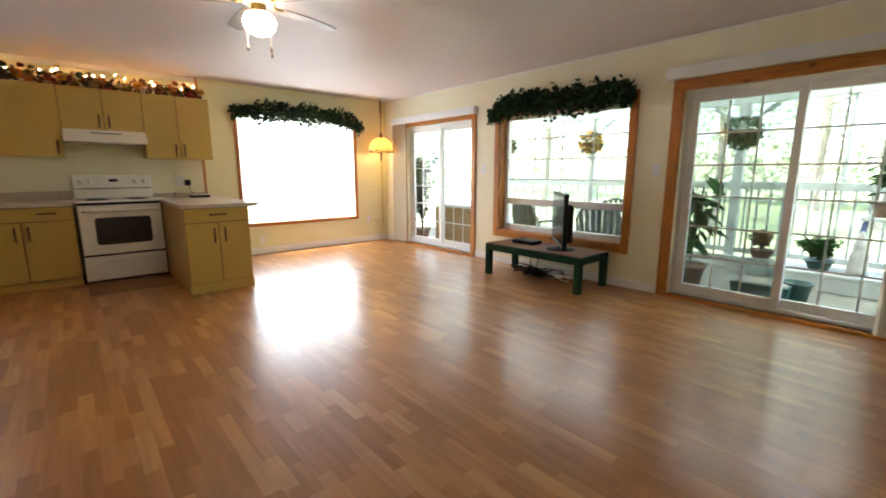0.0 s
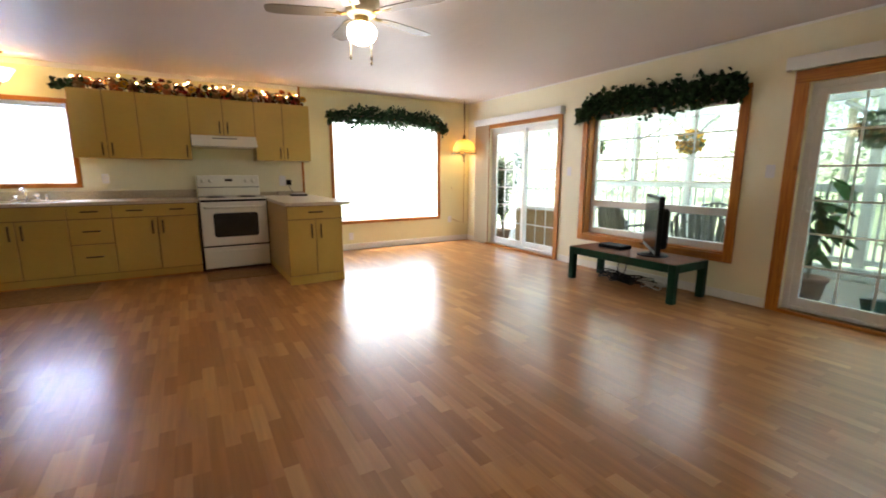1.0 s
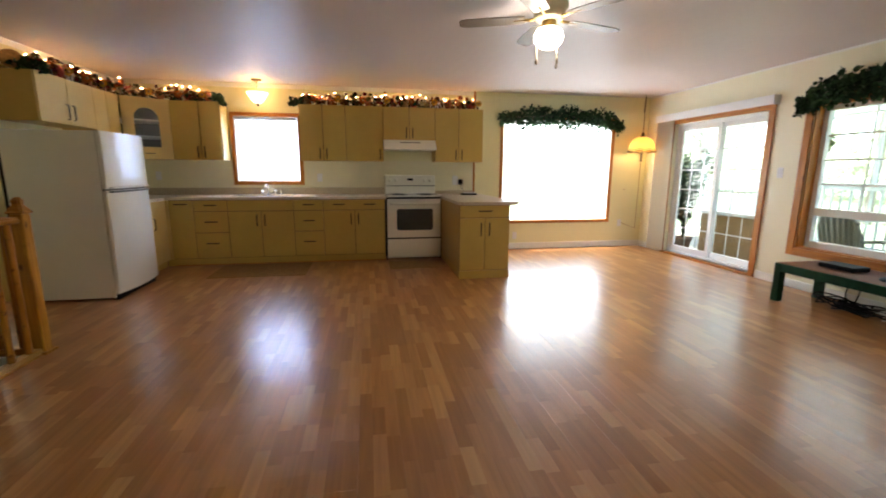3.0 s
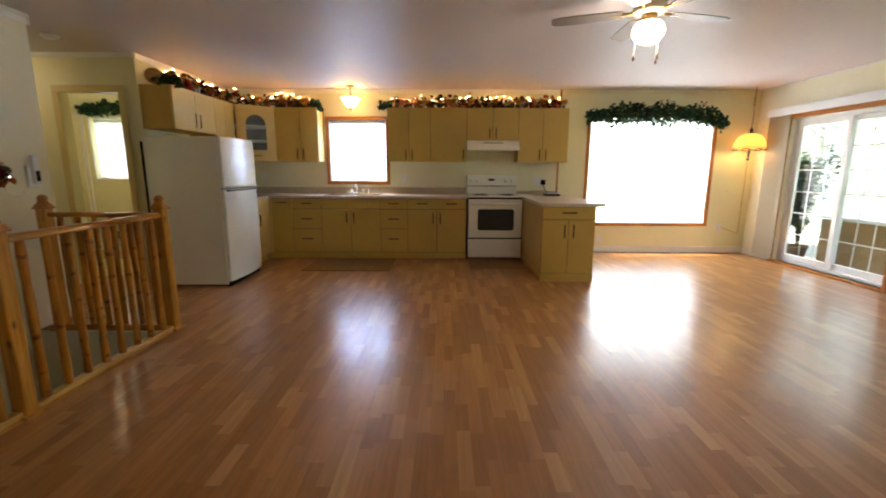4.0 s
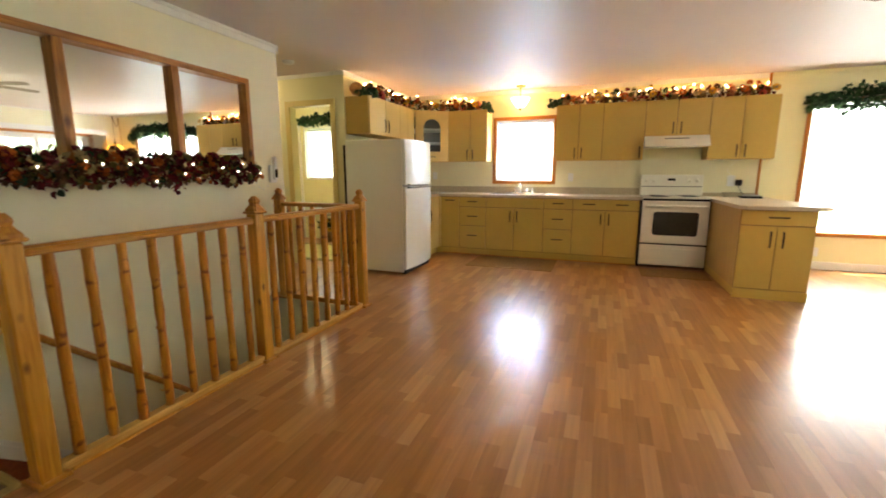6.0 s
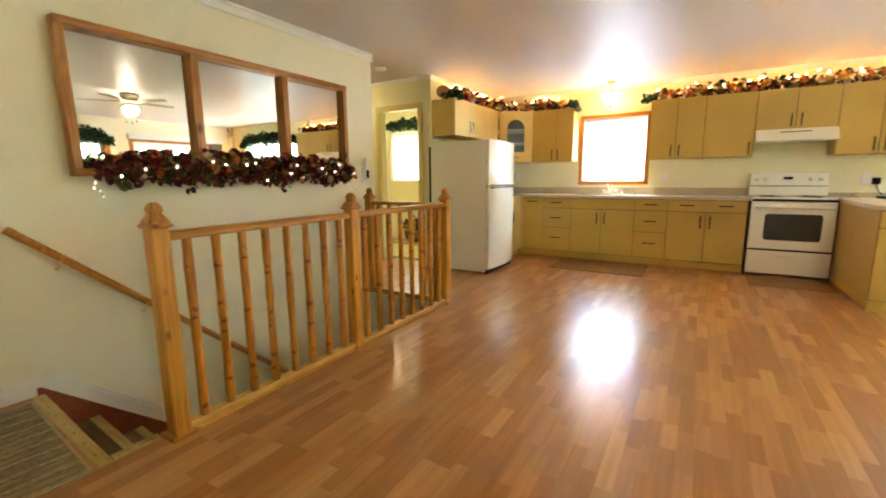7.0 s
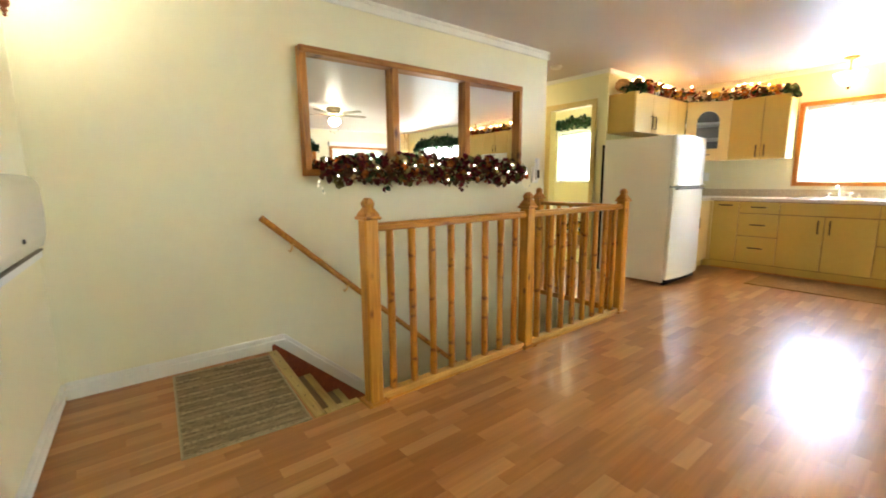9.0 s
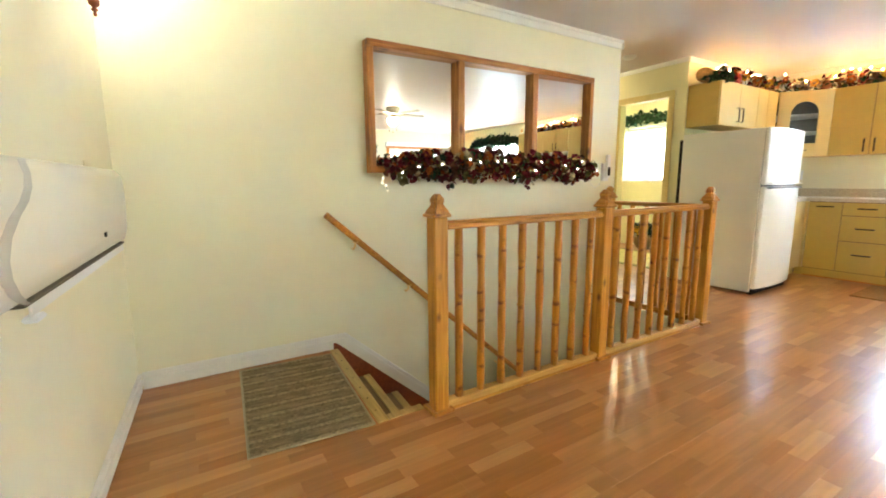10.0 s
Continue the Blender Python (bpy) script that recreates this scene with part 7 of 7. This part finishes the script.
hanging_basket(6.6, 5.6, 1.66, "hanging basket of green leaves on the porch", [M_SAGE, M_LEAF], 420, 0.15)


def potted(x, y, z, r, h, potm, label, stalks, leaf, lsize, spread, height, n, name="potted_plant", wide=0.38, droop=(-0.5, 0.4)):
    th = thing(name, (x, y, z), label, "potted plant")
    bm = bmesh.new()
    turned(bm, [(r * 0.7, 0), (r * 0.95, h * 0.85), (r * 1.05, h * 0.86), (r * 1.05, h), (r * 0.9, h), (r * 0.85, h * 0.9)], (x, y, z), 20)
    part("pot", bm, potm, th, smooth=True)
    items = []
    bm = bmesh.new()
    for k in range(stalks):
        a = rng.uniform(0, 6.28)
        q = Vector((math.cos(a), math.sin(a), 0)) * spread * rng.uniform(0.1, 0.9)
        top = Vector((x, y, z + h)) + q + Vector((0, 0, height * rng.uniform(0.7, 1)))
        b0 = Vector((x, y, z + h * 0.85))
        mid = (b0 + top) / 2 + q * -0.1 + Vector((0, 0, 0.05))
        tube(bm, [b0, mid, top], 0.006, 5)
        for i in range(n // stalks):
            t = rng.uniform(0.25, 1.0)
            p = b0 * (1 - t) ** 2 + mid * 2 * t * (1 - t) + top * t * t
            an = rng.uniform(0, 6.28)
            d = Vector((math.cos(an), math.sin(an), rng.uniform(*droop)))
            s = lsize * rng.uniform(0.6, 1.2)
            items.append((p, d, Vector((0, 0, 1)), s, s * wide))
    part("stems", bm, M_LEAFDARK, th)
    leaf_mesh("foliage", items, leaf, th, kind="stuff")
    return th


M_RUSSET = leaf_mat("russet_leaf", (0.26, 0.19, 0.10), 0.5)
potted(5.72, 2.12, PZ, 0.16, 0.26, M_TERRA, "tall broad-leaved plant in a pot on the porch", 6, M_PLANT, 0.30, 0.15, 1.05, 30, wide=0.42, droop=(-1.3, 0.1))
potted(6.95, 1.72, 0.16, 0.13, 0.11, M_TERRA, "reddish bushy plant in a clay pot by the porch railing", 22, M_RUSSET, 0.085, 0.24, 0.24, 700)
potted(6.72, 1.14, 0.15, 0.13, 0.10, M_TEAL, "bushy green plant in a dark pot on a porch bench", 24, M_PLANT, 0.09, 0.22, 0.25, 900)
potted(6.95, 0.70, 0.75, 0.12, 0.16, M_TERRA, "green plant on a blue stool on the porch", 6, M_PLANT, 0.17, 0.25, 0.50, 60)
potted(5.40, 6.60, PZ, 0.14, 0.26, M_TERRA, "leafy ficus in a pot behind the glass door", 18, M_LEAFDARK, 0.11, 0.40, 1.45, 1100, wide=0.5)
th = thing("porch_bench", (6.75, 1.1, PZ), "low white painted bench on the porch", "bench")
bpart("bench_top", (6.46, 0.55, 0.11), (7.05, 1.48, 0.148), M_BENCH, th, bevel=0.005)
for x in (6.53, 6.98):
    for y in (0.58, 1.40):
        bpart("leg", (x, y, PZ), (x + 0.05, y + 0.05, 0.11), M_PORCHWHITE, th)
bpart("front_panel", (6.48, 0.60, PZ + 0.01), (6.50, 1.45, 0.11), M_BENCH, th)
bm = bmesh.new()
box(bm, (6.85, 1.60, PZ), (7.05, 1.84, 0.159), 0.006)
tagged(link_mesh("plant_stand", bm, M_PORCHWHITE), "white block stand under the clay pot", "plant stand")
th = thing("blue_stool", (6.95, 0.70, PZ), "stool with a white seat and dark blue legs", "stool")
bpart("seat", (6.78, 0.53, 0.71), (7.12, 0.87, 0.748), M_PORCHWHITE, th, bevel=0.008)
for sx in (-1, 1):
    for sy in (-1, 1):
        rpart("leg", (6.95 + sx * 0.20, 0.70 + sy * 0.20, PZ), (6.95 + sx * 0.13, 0.70 + sy * 0.13, 0.71), 0.018, M_BLUE, th)
# low ledge along the foot of the railing
bm = bmesh.new()
box(bm, (PX1 - 0.16, -2.4, PZ), (PX1 - 0.06, 8.9, 0.10), 0.006)
tagged(link_mesh("porch_ledge", bm, M_PORCHWHITE), "low white painted ledge along the porch railing", "ledge", kind="structure")
# planter tub and bucket
th = thing("planter_tub", (5.62, 1.38, PZ), "dark teal plastic tub on the porch floor", "tub")
bm = bmesh.new()
box(bm, (5.47, 1.20, PZ), (5.75, 1.62, PZ + 0.20), 0.01, 2)
for v in bm.verts:
    if v.co.z > 0.05:
        v.co.x += 0.03 * (1 if v.co.x > 5.61 else -1)
        v.co.y += 0.03 * (1 if v.co.y > 1.41 else -1)
part("tub_body", bm, M_TEAL, th)
bpart("soil", (5.47, 1.20, PZ + 0.201), (5.75, 1.62, PZ + 0.206), M_BARK, th, bevel=0)
th = thing("teal_bucket", (5.75, 1.16, PZ), "teal plastic bucket on the porch floor", "bucket")
bm = bmesh.new()
turned(bm, [(0.09, 0), (0.12, 0.20), (0.13, 0.20), (0.13, 0.22), (0.115, 0.22), (0.085, 0.02)], (5.75, 1.16, PZ), 20)
part("bucket_body", bm, M_TEAL, th, smooth=True)
# garden figure, one plain shape
bm = bmesh.new()
turned(bm, [(0.085, 0), (0.09, 0.06), (0.075, 0.14), (0.085, 0.20), (0.06, 0.25), (0.06, 0.28), (0.065, 0.32), (0.05, 0.36), (0.03, 0.42), (0.008, 0.47)], (6.66, 0.82, 0.148), 16)
tagged(link_mesh("garden_figure", bm, M_STONE, smooth=True), "small plain plaster garden figure on the porch bench", "figurine")


def resin_chair():
    th = thing("resin_chair", (0, 0, 0), "grey-green resin garden chair on the porch", "chair", "porch chairs")
    bpart("seat", (-0.22, -0.22, 0.39), (0.22, 0.22, 0.42), M_GREYPLASTIC, th, bevel=0.012, seg=2)
    for i in range(7):
        x = -0.198 + 0.066 * i
        bm = bmesh.new()
        h = 0.80 + 0.06 * math.cos((i - 3) * 0.5)
        tube(bm, [(x, 0.20, 0.41), (x * 1.08, 0.25, 0.62), (x * 1.15, 0.29, h)], 0.029, 6)
        part("back_slat", bm, M_GREYPLASTIC, th)
    bm = bmesh.new()
    tube(bm, [(-0.24, 0.23, 0.42), (-0.27, 0.28, 0.70), (-0.20, 0.30, 0.83), (0.0, 0.31, 0.88), (0.20, 0.30, 0.83), (0.27, 0.28, 0.70), (0.24, 0.23, 0.42)], 0.02, 6)
    part("back_hoop", bm, M_GREYPLASTIC, th)
    for s in (-1, 1):
        bm = bmesh.new()
        tube(bm, [(s * 0.25, 0.26, 0.60), (s * 0.28, 0.0, 0.61), (s * 0.27, -0.20, 0.60), (s * 0.26, -0.23, 0.42)], 0.02, 6)
        part("armrest", bm, M_GREYPLASTIC, th)
        for y in (-0.19, 0.19):
            rpart("leg", (s * 0.24, y * 1.1, 0), (s * 0.20, y, 0.39), 0.02, M_GREYPLASTIC, th, r2=0.026)
    return th


c1 = resin_chair()
c1.matrix_basis = pose(5.62, 4.15, PZ, 0, 0, 75)
copy_thing(c1, pose(5.60, 3.12, PZ, 0, 0, 105))
copy_thing(c1, pose(6.55, 3.55, PZ, 0, 0, -80))
th = thing("porch_table", (6.75, 5.2, PZ), "round white porch table with a cloth", "table")
bm = bmesh.new()
turned(bm, [(0.48, 0.70), (0.50, 0.71), (0.50, 0.73), (0.48, 0.74)], (6.75, 5.2, PZ), 32)
part("tabletop", bm, M_PORCHWHITE, th)
rpart("pedestal", (6.75, 5.2, PZ), (6.75, 5.2, PZ + 0.70), 0.05, M_PORCHWHITE, th)
# white-topped table; a dark block is put in for the shade beneath
th = thing("wicker_chest", (5.9, 6.05, PZ), "white-topped table on the porch, with a dark block for the shade under it", "chest")
bpart("under_table_dark", (5.66, 5.55, PZ), (6.12, 6.55, 0.60), M_BASKET, th, bevel=0.02, seg=2)
bpart("lid", (5.64, 5.53, 0.60), (6.14, 6.57, 0.64), M_PORCHWHITE, th, "white table top", bevel=0.008)

# ---- garden ----
bm = bmesh.new()
r_ = bmesh.ops.create_grid(bm, x_segments=60, y_segments=60, size=120)
for v in bm.verts:
    dd = max(0, (v.co - Vector((6, 3, 0))).length - 14)
    v.co.z = -0.7 + 0.25 * noise.noise((v.co.x * 0.09, v.co.y * 0.09, 0)) * min(1, dd / 10) + 0.012 * dd
    if (v.co.xy - Vector((0, 3.5))).length < 9:
        v.co.z = -3.2 if (-8 < v.co.x < 6.5 and -3 < v.co.y < 9.5) else -0.7
tagged(link_mesh("ground", bm, M_GRASS), "sunlit lawn round the house", "lawn", kind="structure")


def tree(x, y, h, crown, n, k, label):
    rn = random.Random(k)
    th = thing("garden_tree", (x, y, -0.7), label, "tree", "garden trees")
    bm = bmesh.new()
    r0 = 0.16 * h / 8
    tube(bm, [(x, y, -0.9), (x + 0.1, y, h * 0.25), (x - 0.1, y + 0.1, h * 0.6), (x, y, h * 0.9)], r0, 8)
    for v in bm.verts:
        s = 1 - 0.75 * max(0, v.co.z) / h
        v.co.x, v.co.y = x + (v.co.x - x) * s, y + (v.co.y - y) * s
    limbs = []
    for i in range(7):
        a, z = rn.uniform(0, 6.28), h * rn.uniform(0.3, 0.7)
        e = Vector((x + crown * 0.8 * math.cos(a), y + crown * 0.8 * math.sin(a), z + h * 0.2))
        tube(bm, [(x, y, z), ((x + e.x) / 2, (y + e.y) / 2, z + h * 0.07), e], r0 * 0.3, 5)
        limbs.append(e)
    part("trunk", bm, M_BARK, th)
    clumps = limbs + [Vector((x + rn.gauss(0, crown * 0.45), y + rn.gauss(0, crown * 0.45), h * rn.uniform(0.35, 1.0))) for _ in range(14)]
    items = []
    for i in range(n):
        c = rn.choice(clumps)
        p = c + Vector((rn.gauss(0, 1), rn.gauss(0, 1), rn.gauss(0, 0.7))) * crown * 0.22
        d = Vector((rn.gauss(0, 1), rn.gauss(0, 1), rn.gauss(-0.3, 0.6)))
        s = rn.uniform(0.07, 0.13)
        items.append((p, d, Vector((rn.gauss(0, 1), rn.gauss(0, 1), 1)), s, s * 0.6))
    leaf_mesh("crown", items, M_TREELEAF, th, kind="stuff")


TREES = [(19, -5, 9, 3.2), (21, 1.5, 11, 3.8), (18, 5.5, 7.5, 2.8), (22, 8.5, 11, 3.8), (19, 13.5, 9, 3.2), (24, 17, 12, 4.0), (27, 4, 13, 4.6), (27, -7, 13, 4.6), (29, 12, 13, 4.6), (17, 20, 8, 2.8), (15, -11, 9, 3.2)]
for i, (x, y, h, c) in enumerate(TREES):
    tree(x, y, h, c, 9000, 100 + i, "leafy green tree in the sunlit garden")
items = []
for i in range(15000):
    x, y = rng.uniform(28, 34), rng.uniform(-30, 50)
    items.append(((x, y, rng.uniform(-0.5, 1) * 1.5 + abs(rng.gauss(0, 3))), (rng.gauss(0, 1), rng.gauss(0, 1), rng.gauss(0, 0.6)), (0, 0, 1), rng.uniform(0.25, 0.45), 0.28))
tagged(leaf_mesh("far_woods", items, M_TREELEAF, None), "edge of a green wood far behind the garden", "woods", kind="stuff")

# ---- floor planks, last ----
PW, PL = 0.195, 1.285
mesh_cache = {}


def plank_mesh(w, ln):
    key = (round(w, 3), round(ln, 3))
    if key not in mesh_cache:
        bm = bmesh.new()
        box(bm, (0.0001, 0.0001, -0.012), (w - 0.0001, ln - 0.0001, 0.0), 0.0003)
        me = bpy.data.meshes.new("plank")
        bm.to_mesh(me)
        bm.free()
        me.materials.append(M_FLOOR)
        mesh_cache[key] = me
    return mesh_cache[key]


def lay(x0, x1, y0, y1):
    i0, i1 = math.floor(x0 / PW), math.ceil(x1 / PW)
    for i in range(i0, i1):
        a, b = max(x0, i * PW), min(x1, (i + 1) * PW)
        if b - a < 0.01:
            continue
        y = y0 - ((i * 0.43 + 0.17 * (i % 3)) % 1.0) * PL
        while y < y1:
            c, d_ = max(y0, y), min(y1, y + PL)
            if d_ - c > 0.01:
                ob = new("plank", plank_mesh(b - a, d_ - c))
                ob.location = (a, c, 0)
                ob.parent = floor
            y += PL


lay(SX1, XR, YB, YN)
lay(XL, SX1, YB, SY0 - 0.10)
lay(XL, SX1, SY1, YN)
lay(-6.3, XL, 3.93, YN)
